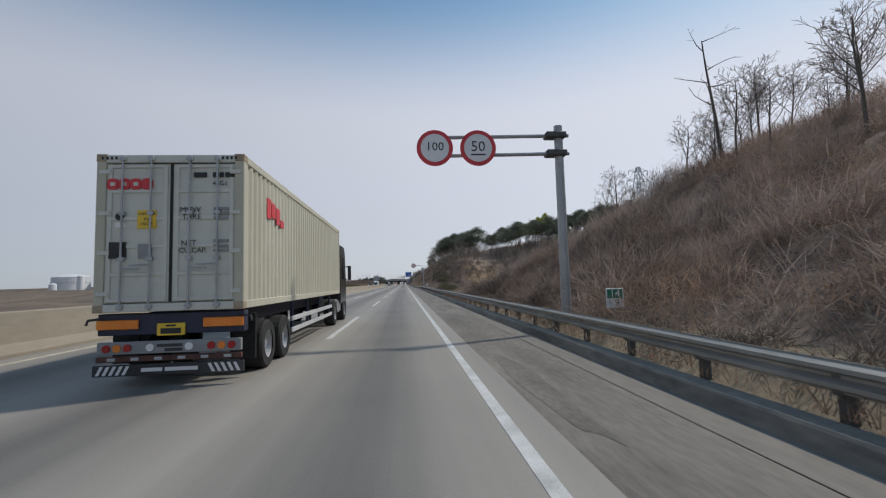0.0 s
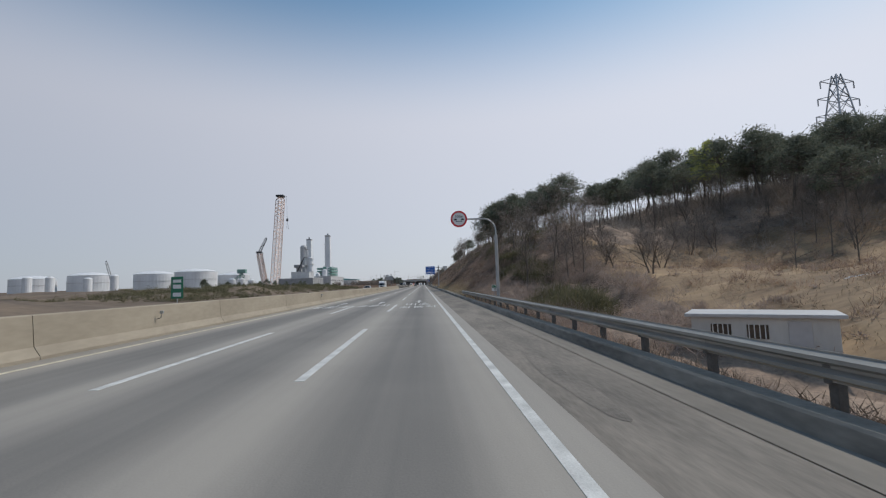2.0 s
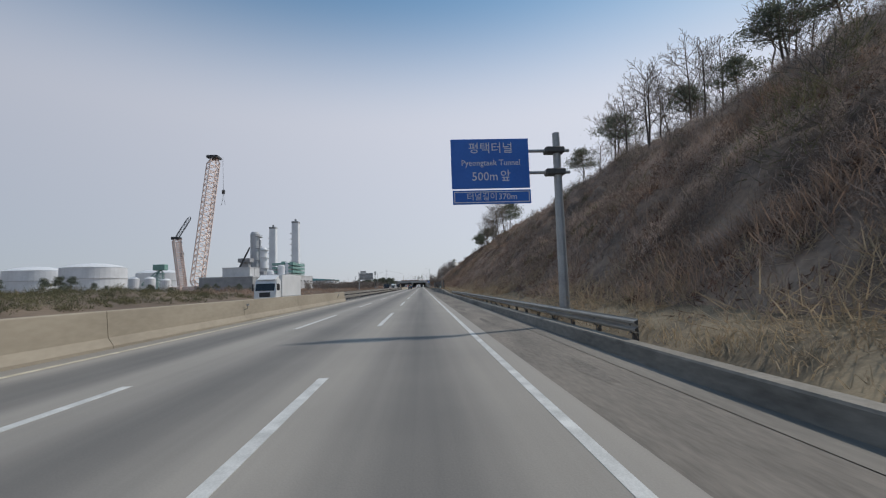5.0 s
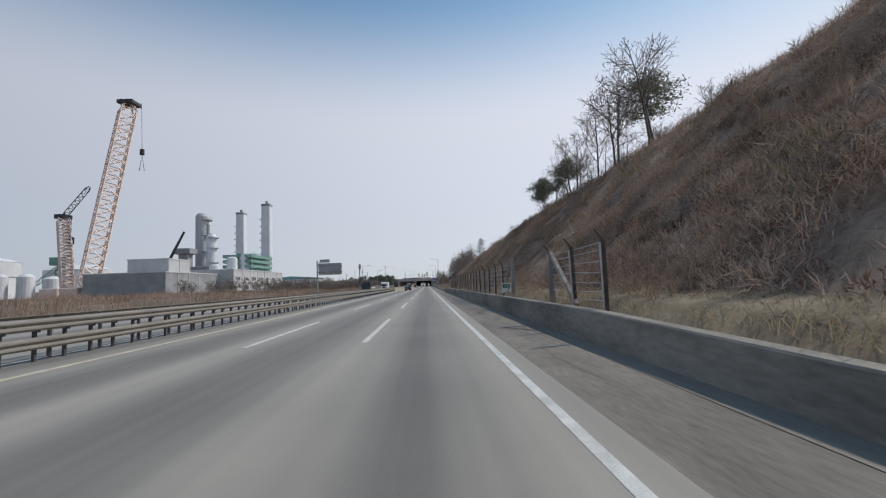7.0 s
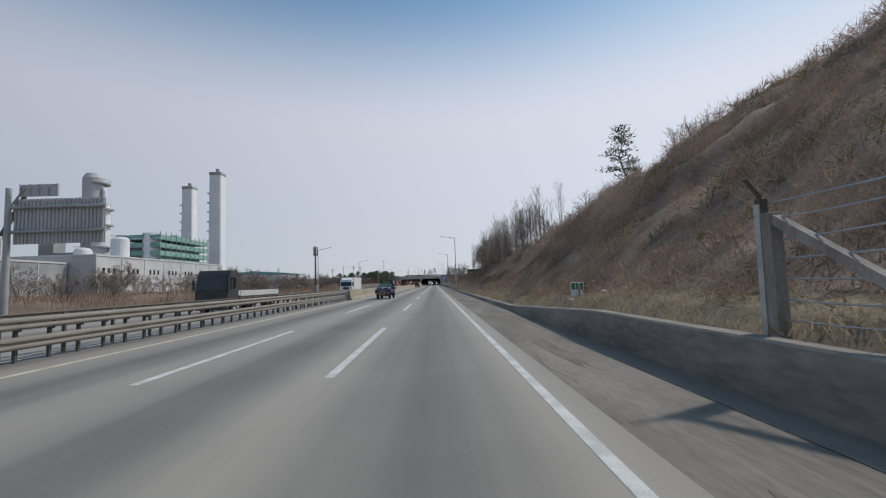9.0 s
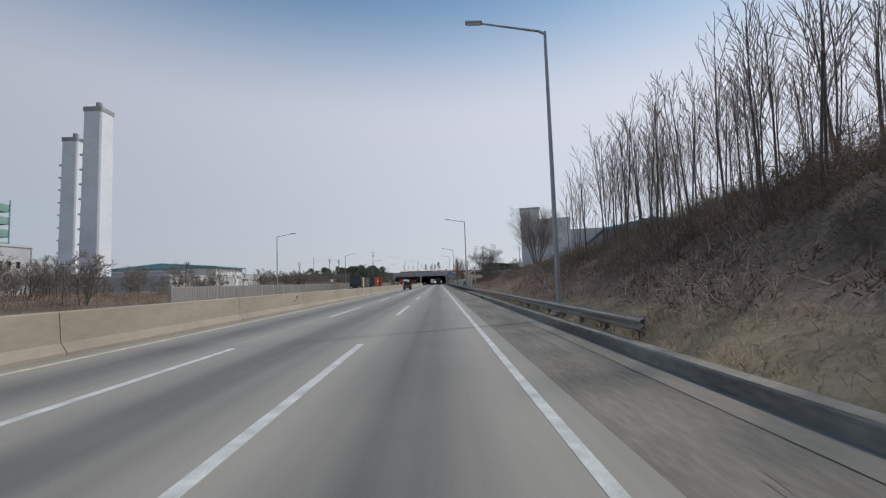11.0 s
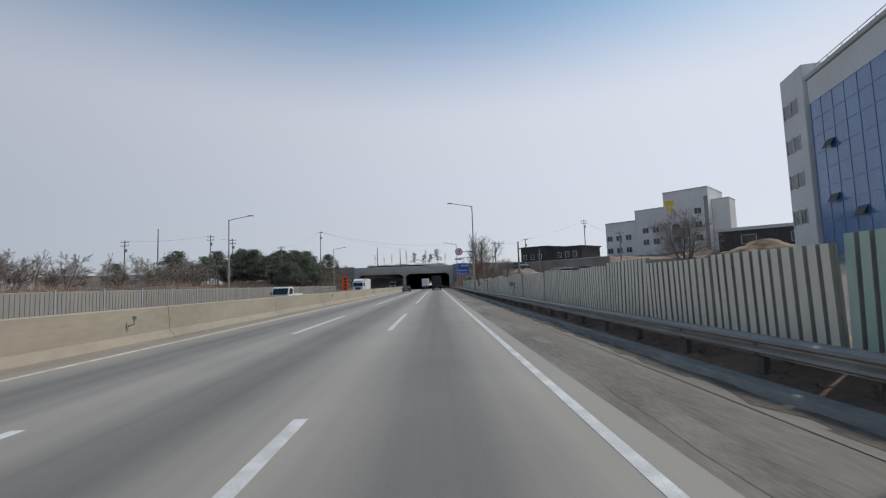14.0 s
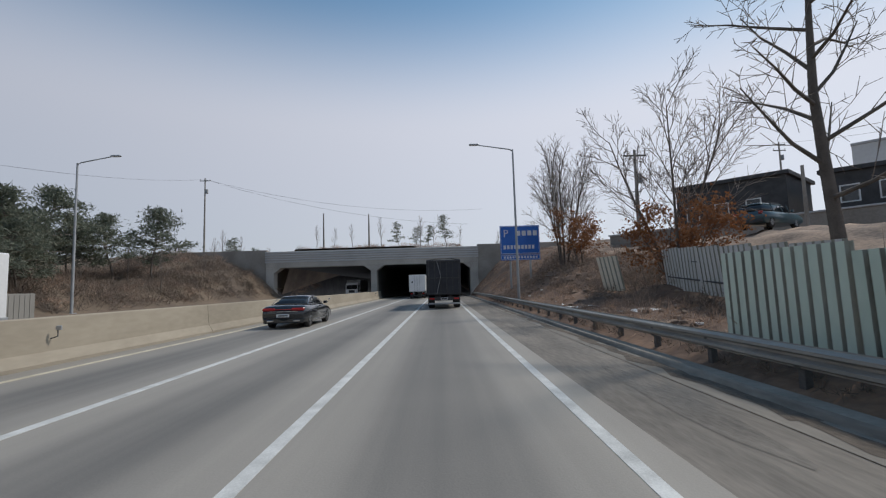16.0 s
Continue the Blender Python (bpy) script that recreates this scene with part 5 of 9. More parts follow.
for i, (a, z0, z1) in enumerate(((0.0, -0.9, -0.5), (0.3, -0.86, -0.55), (0.62, -0.95, -0.6), (0.92, -0.98, -0.82))):
    part("logo", bevel(boxes((1.163, 1.176, 1.25 + a, 1.5 + a * 1.02, H_ + z0, H_ + z1)), 0.004), M_RED, con, "red logo shape")
lab = decal("caution_label", (-0.52, -0.23), H_ - 1.24, H_ - 0.94, M_PLATE_Y, "yellow caution label")
text("CAUTION", 0.062, M_INK, lab, FACE_BACK(-0.375, -0.002, H_ - 1.0), depth=0.001)
text("9'6\nHIGH", 0.075, M_INK, lab, FACE_BACK(-0.375, -0.002, H_ - 1.13), depth=0.001)
decal("placard", (-0.95, -0.69), 0.87, 1.14, M_INK, "black square placard")
decal("grey_label", (-0.5, -0.29), 0.86, 1.1, M_GREY, "faded grey label")
decal("white_label", (-0.86, -0.72), H_ - 1.22, H_ - 1.14, M_SIGNW, "white label")
part("round_label", tube(bmesh.new(), [(-0.8, 0.03, H_ - 1.04), (-0.8, 0.0, H_ - 1.04)], 0.065, 14), M_INK, con)
for body, x, z, s in (("MGW", 0.31, H_ - 0.94, 0.13), ("TARE", 0.33, H_ - 1.06, 0.13), ("NET", 0.29, H_ - 1.5, 0.13), ("CU.CAP.", 0.36, H_ - 1.62, 0.12), ("45G1", 0.78, H_ - 0.5, 0.11)):
    text(body, s, M_INK, con, FACE_BACK(x, 0.002, z), depth=0.002)
for a in (0.92, 1.0, 1.08, 1.46, 1.54, 1.62):
    decal("writing_bar", (0.68, 0.92), H_ - a - 0.025, H_ - a + 0.02, M_GREY)
for r in ((0.36, 0.56), (0.66, 0.74), (0.77, 0.83), (0.86, 1.0)):
    decal("writing_bar", r, H_ - 0.39, H_ - 0.31, M_INK)
# warning stripes on the upper corners
for s in (-1, 1):
    for k in range(4):
        part("stripe", boxes((s * 0.95 - 0.06 + 0.07 * k - 0.08, s * 0.95 - 0.025 + 0.07 * k - 0.08, -0.012, 0.0, H_ - 0.09, H_ - 0.04)), M_INK, con)


def dark_box_truck(x, y, label):
    """Rigid truck with a dark tarpaulined box, seen from behind."""
    t = thing("box_truck", x, y, 0, label, "truck")
    W, H, L, z = 2.34, 2.45, 8.6, 0.95
    hw = W / 2
    b = part("cargo_box", bevel(boxes((-hw, hw, 0, L, z, z + H)), 0.03), M_DARKBOX, t)
    for xx in np.linspace(-hw + 0.12, hw - 0.12, 6):
        part("rear_rib", bevel(boxes((xx - 0.03, xx + 0.03, -0.05, 0.0, z + 0.05, z + H - 0.05)), 0.008), M_DARK, b)
    for zz in (z + 0.1, z + 1.2, z + H - 0.1):
        part("rear_rail", bevel(boxes((-hw + 0.02, hw - 0.02, -0.065, -0.002, zz - 0.04, zz + 0.04)), 0.008), M_DARK, b)
    for s in (-1, 1):
        for yy in np.linspace(0.3, L - 0.3, 9):
            part("side_rib", bevel(boxes((s * hw - 0.03, s * hw + 0.03, yy - 0.04, yy + 0.04, z + 0.03, z + H - 0.03)), 0.006), M_DARK, b)
    part("top_bow", tube(bmesh.new(), [(-hw, 0.1, z + H - 0.02), (-0.6, 0.1, z + H + 0.07), (0.6, 0.1, z + H + 0.07), (hw, 0.1, z + H - 0.02)], 0.035, 6), M_DARK, b)
    part("tie_rope", tube(bmesh.new(), [(-0.5, -0.08, z + 0.1), (-0.2, -0.09, z + 1.3), (-0.45, -0.08, z + H - 0.1)], 0.015, 5), M_GREY, b)
    part("chassis", boxes((-0.45, -0.3, 0.1, L + 1, 0.6, z), (0.3, 0.45, 0.1, L + 1, 0.6, z)), M_DARK, t)
    lb = part("lamp_bar", bevel(boxes((-hw + 0.1, hw - 0.1, 0.0, 0.08, 0.62, 0.8)), 0.01), M_DARK, t)
    for s in (-1, 1):
        part("rear_lamp", bevel(boxes((s * 0.85 - 0.17, s * 0.85 + 0.17, -0.02, 0.01, 0.65, 0.77)), 0.01), M_LAMP_R, lb, "red tail lamp")
        wheel(t, s * (hw - 0.25), 1.6, 0.46, 0.42)
        wheel(t, s * (hw - 0.25), 2.8, 0.46, 0.42)
        wheel(t, s * (hw - 0.2), L + 0.7, 0.46, 0.3)
        part("mudflap", boxes((s * (hw - 0.25) - 0.22, s * (hw - 0.25) + 0.22, 0.9, 0.92, 0.2, 0.8)), M_BLACK, t)
    npl = part("number_plate", bevel(boxes((-0.25, 0.25, -0.02, 0.0, 0.62, 0.78)), 0.006), M_LGREY, t)
    part("writing_bar", boxes((-0.18, 0.18, -0.024, -0.02, 0.66, 0.74)), M_INK, npl)
    part("underrun_bar", bevel(boxes((-hw + 0.1, hw - 0.1, 0.02, 0.12, 0.32, 0.42)), 0.01), M_STEEL, t)
    truck_cab(t, L + 0.2, 0.6, 2.2, 2.4, 1.7, M_DARK)
    return t


dark_box_truck(0.28, 655.1, "rigid truck with a dark tarpaulined cargo box in the lane")


def white_box_truck(x, y, rz, L, H, z, label, cab_h=2.1, group=""):
    t = thing("box_truck", x, y, 0, label, "truck", group, rz=rz)
    W = 2.2
    hw = W / 2
    b = part("cargo_box", bevel(boxes((-hw, hw, 0, L, z, z + H)), 0.03), M_WVEH, t)
    part("door_seam", boxes((-0.012, 0.012, -0.004, 0.002, z + 0.1, z + H - 0.1)), M_DARK, b)
    for s in (-1, 1):
        part("edge_trim", bevel(boxes((s * hw - 0.03, s * hw + 0.03, -0.01, L + 0.01, z - 0.02, z + 0.1)), 0.006), M_STEEL, b)
        part("rear_door", bevel(boxes((0.03 if s > 0 else -hw + 0.08, hw - 0.08 if s > 0 else -0.03, -0.02, 0.005, z + 0.08, z + H - 0.08)), 0.008), M_WVEH, b)
        part("locking_bar", tube(bmesh.new(), [(s * 0.35, -0.04, z + 0.05), (s * 0.35, -0.04, z + H - 0.05)], 0.018, 6), M_STEEL, b)
        wheel(t, s * (hw - 0.2), 1.5, 0.42, 0.34)
        wheel(t, s * (hw - 0.18), L + 0.75, 0.42, 0.26)
        part("rear_lamp", bevel(boxes((s * 0.8 - 0.15, s * 0.8 + 0.15, -0.02, 0.03, 0.6, 0.72)), 0.01), M_LAMP_R, t, "red tail lamp")
    part("vent_mark", boxes((-0.75, -0.55, -0.026, -0.02, z + H * 0.5, z + H * 0.5 + 0.25)), M_DARK, b)
    part("chassis", boxes((-0.42, -0.3, 0.1, L + 1.2, 0.5, z), (0.3, 0.42, 0.1, L + 1.2, 0.5, z)), M_DARK, t)
    part("underrun_bar", bevel(boxes((-hw + 0.1, hw - 0.1, 0.02, 0.1, 0.34, 0.46)), 0.01), M_DARK, t)
    truck_cab(t, L + 0.12, 0.55, 2.0, cab_h, 1.6, M_WVEH)
    if cab_h < H + 0.2:
        d = part("wind_deflector", extrude_x([(L + 0.2, 0.5 + cab_h), (L + 1.4, 0.5 + cab_h), (L + 0.3, z + H - 0.05)], -0.85, 0.85), M_WVEH, t)
    return t


white_box_truck(-3.2, 684.5, 0, 6.5, 2.3, 0.95, "white box truck in the tunnel mouth")
white_box_truck(-14.6, 247, 180, 6.6, 2.2, 0.9, "white box truck on the opposite carriageway", group="oncoming white trucks")
white_box_truck(-14.6, 436, 180, 7.2, 2.1, 0.9, "white box truck on the opposite carriageway", group="oncoming white trucks")
white_box_truck(-14.6, 638.4, 180, 7.0, 2.1, 0.9, "white box truck on the opposite carriageway", group="oncoming white trucks")
white_box_truck(-14.6, 706, 180, 7.6, 2.2, 0.9, "white box truck on the opposite carriageway", group="oncoming white trucks")
t2, c2 = container_truck(-18.0, 558.4, 180, 8.2, 2.3, 2.3, 1.0, M_REDBOX, M_REDBOX, M_CAB, "black truck with a maroon container on the opposite carriageway", name="container_truck")
for k in range(4):
    part("logo", boxes((-1.172, -1.165, 1.6 + 0.42 * k, 1.92 + 0.42 * k, 1.05, 1.5)), M_SIGNW, c2, "white logo shape")
part("logo_strip", boxes((-1.172, -1.165, 2.6, 4.0, 1.8, 1.95)), M_PLATE_Y, c2, "small yellow strip")
t4, c4 = container_truck(-17.0, 534.6, 180, 9.6, 2.3, 2.15, 0.9, M_DARKBOX, M_DARKBOX, M_CAB, "truck with a black sided cargo box and a straw-coloured front panel", name="cargo_truck")
M_STRAWPRINT = mat("straw_print", (0.42, 0.3, 0.12), (0.66, 0.52, 0.28), 2.0, 0.6)
part("printed_skin", bevel(boxes((-1.19, -1.145, 0.05, 7.6, 0.1, 2.1)), 0.006), mat("black_vinyl", (0.012, 0.012, 0.014), (0.03, 0.028, 0.03), 0.7, 0.5, bump=0.05), c4, "black printed side panel")
part("printed_skin", bevel(boxes((-1.19, -1.145, 7.62, 9.55, 0.1, 2.1)), 0.006), M_STRAWPRINT, c4, "straw-coloured printed side panel")
part("lower_print", boxes((-1.197, -1.19, 1.2, 1.7, 0.3, 0.42), (-1.197, -1.19, 1.9, 2.5, 0.2, 0.3), (-1.197, -1.19, 4.4, 4.6, 0.3, 0.9)), M_LGREY, c4)
text("브랙보", 0.62, M_SIGNW, c4, Matrix.Translation((-1.194, 3.2, 1.32)) @ Euler((radians(90), 0, radians(-90))).to_matrix().to_4x4(), "side_lettering", 0.002)
part("writing_bar", boxes((-1.197, -1.19, 2.9, 3.9, 0.8, 0.9)), M_SIGNW, c4)
t3, c3 = container_truck(-18.0, 52, 180, 9.5, 2.3, 2.3, 1.1, M_REDBOX, M_REDBOX, M_CAB, "black truck with a red container on the opposite carriageway", name="container_truck")


def flatbed_truck(x, y, rz, label):
    t = thing("flatbed_truck", x, y, 0, label, "truck", rz=rz)
    part("bed", bevel(boxes((-1.1, 1.1, 0, 7.5, 0.95, 1.1)), 0.02), M_DARK, t)
    part("side_board", bevel(boxes((-1.12, -1.08, 0, 7.5, 1.1, 1.5)), 0.01), M_LGREY, t)
    part("side_board", bevel(boxes((1.08, 1.12, 0, 7.5, 1.1, 1.5)), 0.01), M_LGREY, t)
    part("chassis", boxes((-0.4, -0.28, 0, 8.6, 0.6, 0.95), (0.28, 0.4, 0, 8.6, 0.6, 0.95)), M_DARK, t)
    for s in (-1, 1):
        for yy in (1.2, 2.4, 8.4):
            wheel(t, s * 0.92, yy, 0.45, 0.32)
    truck_cab(t, 7.7, 0.6, 2.15, 2.3, 1.75, M_DARK)
    return t


flatbed_truck(-14.6, 392, 180, "dark flatbed truck on the opposite carriageway")


def car_body(profile, W, tumble, material, parent, name="body"):
    """Side profile (y, z) lofted across the width with rounded flanks; glass sits above the belt line."""
    bm = bmesh.new()
    secs = []
    for f in (-1, -0.94, -0.8, 0, 0.8, 0.94, 1):
        pull = abs(f) ** 6 * 0.06
        sec = []
        for y, z in profile:
            zz = z - pull * (1 if z > 0.5 else -0.6)
            yy = y * (1 - abs(f) ** 4 * 0.03)
            lean = max(0, z - 0.85) * tumble
            sec.append((f * (W / 2 - lean), yy, zz))
        secs.append(sec)
    loft(bm, secs)
    for fc in bm.faces:
        fc.smooth = True
    return part(name, bm, material, parent)


def sedan(x, y, label):
    t = thing("sedan", x, y, 0, label, "car")
    k = 1.0
    prof = [(-2.22, 0.32), (-2.26, 0.62), (-2.2, 0.9), (-1.95, 0.96), (-1.5, 0.97), (-1.0, 0.95), (0, 0.93), (0.95, 0.9), (1.6, 0.82), (2.1, 0.66), (2.24, 0.48), (2.2, 0.26), (1.8, 0.18), (-1.8, 0.2)]
    body = car_body(prof, 1.74, 0.0, M_SEDAN, t)
    green = car_body([(-1.75, 0.93), (-1.0, 1.22), (-0.55, 1.32), (0.1, 1.33), (0.45, 1.27), (1.2, 0.9)], 1.56, 0.42, M_GLASS, t, "glasshouse")
    roof = car_body([(-1.0, 1.235), (-0.55, 1.335), (0.1, 1.345), (0.42, 1.29), (0.42, 1.27), (-0.95, 1.22)], 1.5, 0.4, M_SEDAN, t, "roof")
    for s in (-1, 1):
        part("window_trim", tube(bmesh.new(), [(s * 0.775, -1.45, 0.97), (s * 0.7, -1.0, 1.2), (s * 0.62, -0.5, 1.3), (s * 0.61, 0.15, 1.31), (s * 0.74, 1.0, 0.96), (s * 0.79, 0, 0.955), (s * 0.775, -1.45, 0.97)], 0.014, 6), M_CHROME, t)
        part("pillar", tube(bmesh.new(), [(s * 0.79, -0.25, 0.95), (s * 0.63, -0.32, 1.3)], 0.03, 6), M_SEDAN, t)
        part("mirror", bevel(boxes((s * 0.93 - 0.09, s * 0.93 + 0.09, 0.78, 0.92, 0.92, 1.04)), 0.03), M_SEDAN, t)
        part("sill_trim", boxes((s * 0.86 - 0.012, s * 0.86 + 0.012, -1.0, 0.95, 0.26, 0.285)), M_CHROME, t)
        for yy in (-0.1, -0.98):
            part("door_handle", bevel(boxes((s * 0.865 - 0.015, s * 0.865 + 0.015, yy - 0.09, yy + 0.09, 0.76, 0.79)), 0.006), M_CHROME, t)
        part("tail_lamp", bevel(boxes((s * 0.6 - 0.26, s * 0.6 + 0.26, -2.25, -2.0, 0.74, 0.85)), 0.03), M_LAMP_R, t, "slim red tail lamp")
        part("exhaust", bevel(boxes((s * 0.55 - 0.14, s * 0.55 + 0.14, -2.24, -2.12, 0.28, 0.36)), 0.02), M_CHROME, t)
        for yy in (-1.38, 1.4):
            wheel(t, s * 0.76, yy, 0.325, 0.22, 12, M_CHROME)
            arch = part("wheel_arch", tube(bmesh.new(), [(s * 0.845, yy + 0.37 * math.cos(a), 0.325 + 0.37 * math.sin(a)) for a in np.linspace(0, math.pi, 13)], 0.025, 6), M_SEDAN, t)
    part("lamp_strip", boxes((-0.4, 0.4, -2.262, -2.24, 0.78, 0.81)), M_LAMP_R, t)
    part("chrome_strip", boxes((-0.62, 0.62, -2.27, -2.25, 0.7, 0.715)), M_CHROME, t)
    npl = part("number_plate", bevel(boxes((-0.26, 0.26, -2.275, -2.25, 0.48, 0.6)), 0.006), M_SIGNW, t)
    part("writing_bar", boxes((-0.2, 0.2, -2.28, -2.274, 0.515, 0.565)), M_INK, npl)
    part("bumper", bevel(boxes((-0.84, 0.84, -2.22, -2.1, 0.22, 0.44)), 0.04), M_SEDAN, t)
    part("roof_antenna", loft(bmesh.new(), [[(-0.02, -0.75, 1.29), (0.02, -0.75, 1.29), (0.0, -0.93, 1.36)], [(-0.015, -0.6, 1.31), (0.015, -0.6, 1.31), (0.0, -0.6, 1.315)]]), M_DARK, t)
    return t


sedan(-6.45, 645.0, "dark gunmetal sedan with chrome window trim and red tail lamps")


def pickup(x, y, rz, paint, label, load=True, group=""):
    """Small cab-over pickup with a drop-side bed; front at +y, origin under the bed's rear."""
    t = thing("pickup_truck", x, y, 0, label, "truck", group, rz=rz)
    W, L, z = 1.6, 2.75, 0.72
    hw = W / 2
    part("bed_floor", bevel(boxes((-hw, hw, 0, L, z - 0.08, z)), 0.01), M_DARK, t)
    for s in (-1, 1):
        part("side_board", bevel(boxes((s * hw - 0.025, s * hw + 0.025, 0, L, z, z + 0.34)), 0.01), paint, t)
        for yy in (0.05, L * 0.5, L - 0.06):
            part("board_post", bevel(boxes((s * hw - 0.045, s * hw + 0.045, yy - 0.03, yy + 0.03, z - 0.05, z + 0.36)), 0.008), paint, t)
        wheel(t, s * (hw - 0.16), 0.85, 0.29, 0.2)
        wheel(t, s * (hw - 0.12), L + 0.85, 0.3, 0.2)
        part("tail_lamp", bevel(boxes((s * 0.62 - 0.13, s * 0.62 + 0.13, -0.04, 0.02, z - 0.2, z - 0.1)), 0.01), M_LAMP_R, t, "red tail lamp")
        part("mudflap", boxes((s * (hw - 0.16) - 0.12, s * (hw - 0.16) + 0.12, 0.48, 0.5, 0.12, z - 0.08)), M_BLACK, t)
    part("tailgate", bevel(boxes((-hw, hw, -0.03, 0.02, z, z + 0.34)), 0.01), paint, t)
    part("writing_bar", boxes((-0.4, 0.35, -0.036, -0.03, z + 0.12, z + 0.22)), M_RUST, t)
    part("rear_bumper", bevel(boxes((-hw + 0.05, hw - 0.05, -0.06, 0.05, 0.34, 0.44)), 0.015), M_DARK, t)
    part("reflector_strip", boxes((-hw + 0.1, hw - 0.1, -0.045, -0.03, z - 0.06, z - 0.02)), M_PLATE_Y, t)
    npl = part("number_plate", bevel(boxes((-0.2, 0.2, -0.05, -0.03, z - 0.24, z - 0.12)), 0.006), M_LGREY, t)
    part("writing_bar", boxes((-0.15, 0.15, -0.055, -0.05, z - 0.21, z - 0.15)), M_INK, npl)
    part("chassis", boxes((-0.38, -0.26, 0.1, L + 1.4, 0.42, z - 0.08), (0.26, 0.38, 0.1, L + 1.4, 0.42, z - 0.08)), M_DARK, t)
    part("headboard", tube(bmesh.new(), [(-hw + 0.05, L - 0.03, z), (-hw + 0.05, L - 0.03, z + 0.95), (hw - 0.05, L - 0.03, z + 0.95), (hw - 0.05, L - 0.03, z)], 0.03, 6), M_DARK, t)
    # cab
    cw = 0.79
    prof = [(L + 0.04, 0.42), (L + 1.45, 0.42), (L + 1.55, 0.62), (L + 1.53, 1.0), (L + 1.2, 1.62), (L + 1.0, 1.74), (L + 0.12, 1.74), (L + 0.04, 1.6)]
    cab = part("cab", bevel(extrude_x(prof, -cw, cw), 0.05, 2), paint, t)
    part("rear_window", bevel(boxes((-0.6, 0.6, L + 0.02, L + 0.06, 1.12, 1.58)), 0.01), M_GLASS, cab)
    part("windscreen", loft(bmesh.new(), [[(-0.68, yy, zz), (0.68, yy, zz), (0.68, yy - 0.03, zz - 0.01), (-0.68, yy - 0.03, zz - 0.01)] for yy, zz in ((L + 1.535, 1.04), (L + 1.235, 1.6))]), M_GLASS, cab)
    for s in (-1, 1):
        part("side_window", loft(bmesh.new(), [[(s * (cw + d), a, b) for a, b in ((L + 0.32, 1.08), (L + 1.36, 1.08), (L + 1.12, 1.58), (L + 0.36, 1.58))] for d in (-0.004, 0.008)]), M_GLASS, cab)
        part("mirror", bevel(boxes((s * 0.9 - 0.06, s * 0.9 + 0.06, L + 1.28, L + 1.36, 1.02, 1.24)), 0.025), M_DARK, cab)
        part("door_handle", bevel(boxes((s * (cw + 0.01) - 0.012, s * (cw + 0.01) + 0.012, L + 0.34, L + 0.5, 0.94, 0.98)), 0.005), M_DARK, cab)
        part("headlamp", bevel(boxes((s * 0.58 - 0.14, s * 0.58 + 0.14, L + 1.5, L + 1.57, 0.6, 0.76)), 0.015), M_SIGNW, cab)
        part("arch_liner", tube(bmesh.new(), [(s * cw, L + 0.85 + 0.36 * math.cos(a), 0.3 + 0.36 * math.sin(a)) for a in np.linspace(0.15, math.pi - 0.15, 11)], 0.035, 6), M_BLACK, cab)
    part("bumper", bevel(boxes((-cw, cw, L + 1.4, L + 1.6, 0.3, 0.52)), 0.03), M_DARK, cab)
    if load:
        for i in range(2):
            c = part("appliance", bevel(boxes((-0.72 + i * 0.72, -0.06 + i * 0.72, 0.1, 0.65, z, z + 0.55)), 0.02), M_LGREY, t, "pale kitchen appliance")
            part("control_panel", boxes((-0.66 + i * 0.72, -0.12 + i * 0.72, 0.092, 0.1, z + 0.36, z + 0.48)), M_DARK, c)
        part("crate", bevel(boxes((-0.7, 0.3, 0.8, 1.9, z, z + 0.85)), 0.02), mat("blue_grey_panel", (0.2, 0.3, 0.36), (0.3, 0.42, 0.48), 1.5, 0.5), t)
        part("bucket", tube(bmesh.new(), [(0.45, 1.2, z), (0.45, 1.2, z + 0.7)], [0.24, 0.28], 12), mat("blue_plastic", (0.02, 0.1, 0.3), (0.04, 0.16, 0.4), 2, 0.5), t)
        bm = bmesh.new()
        grid = []
        for j in range(13):
            yy = 0.7 + j * 0.165
            row = []
            for i in range(11):
                xx = -hw + i * W / 10
                hgt = 0.4 + 0.55 * math.exp(-((yy - 2.2) / 0.6) ** 2) + 0.35 * math.exp(-((yy - 1.3) / 0.7) ** 2 - (xx + 0.2) ** 2) + 0.06 * math.sin(9 * xx + 5 * yy)
                hgt *= 1 - 0.55 * abs(xx / hw) ** 4
                row.append(bm.verts.new((xx, yy, z + hgt + 0.15)))
            grid.append(row)
        for j in range(12):
            for i in range(10):
                bm.faces.new((grid[j][i], grid[j][i + 1], grid[j + 1][i + 1], grid[j + 1][i]))
        bmesh.ops.solidify(bm, geom=bm.faces[:], thickness=0.015)
        part("load_net", bm, M_NET, t, "draped green safety net")
    return t


pickup(-5.3, 400.3, -2, M_BLUECAB, "dark blue pickup truck loaded with appliances under a green net")
pickup(-14.4, 592, 180, M_WVEH, "white pickup truck on the opposite carriageway", False)
pickup(-6.6, 527.5, 0, mat("slate_paint", (0.03, 0.04, 0.05), (0.06, 0.07, 0.08), 1, 0.4), "dark slate pickup truck in the outer lane", False)


M_DARKCAR = mat("dark_grey_paint", (0.04, 0.042, 0.045), (0.08, 0.082, 0.085), 1, 0.35, coat=0.4)


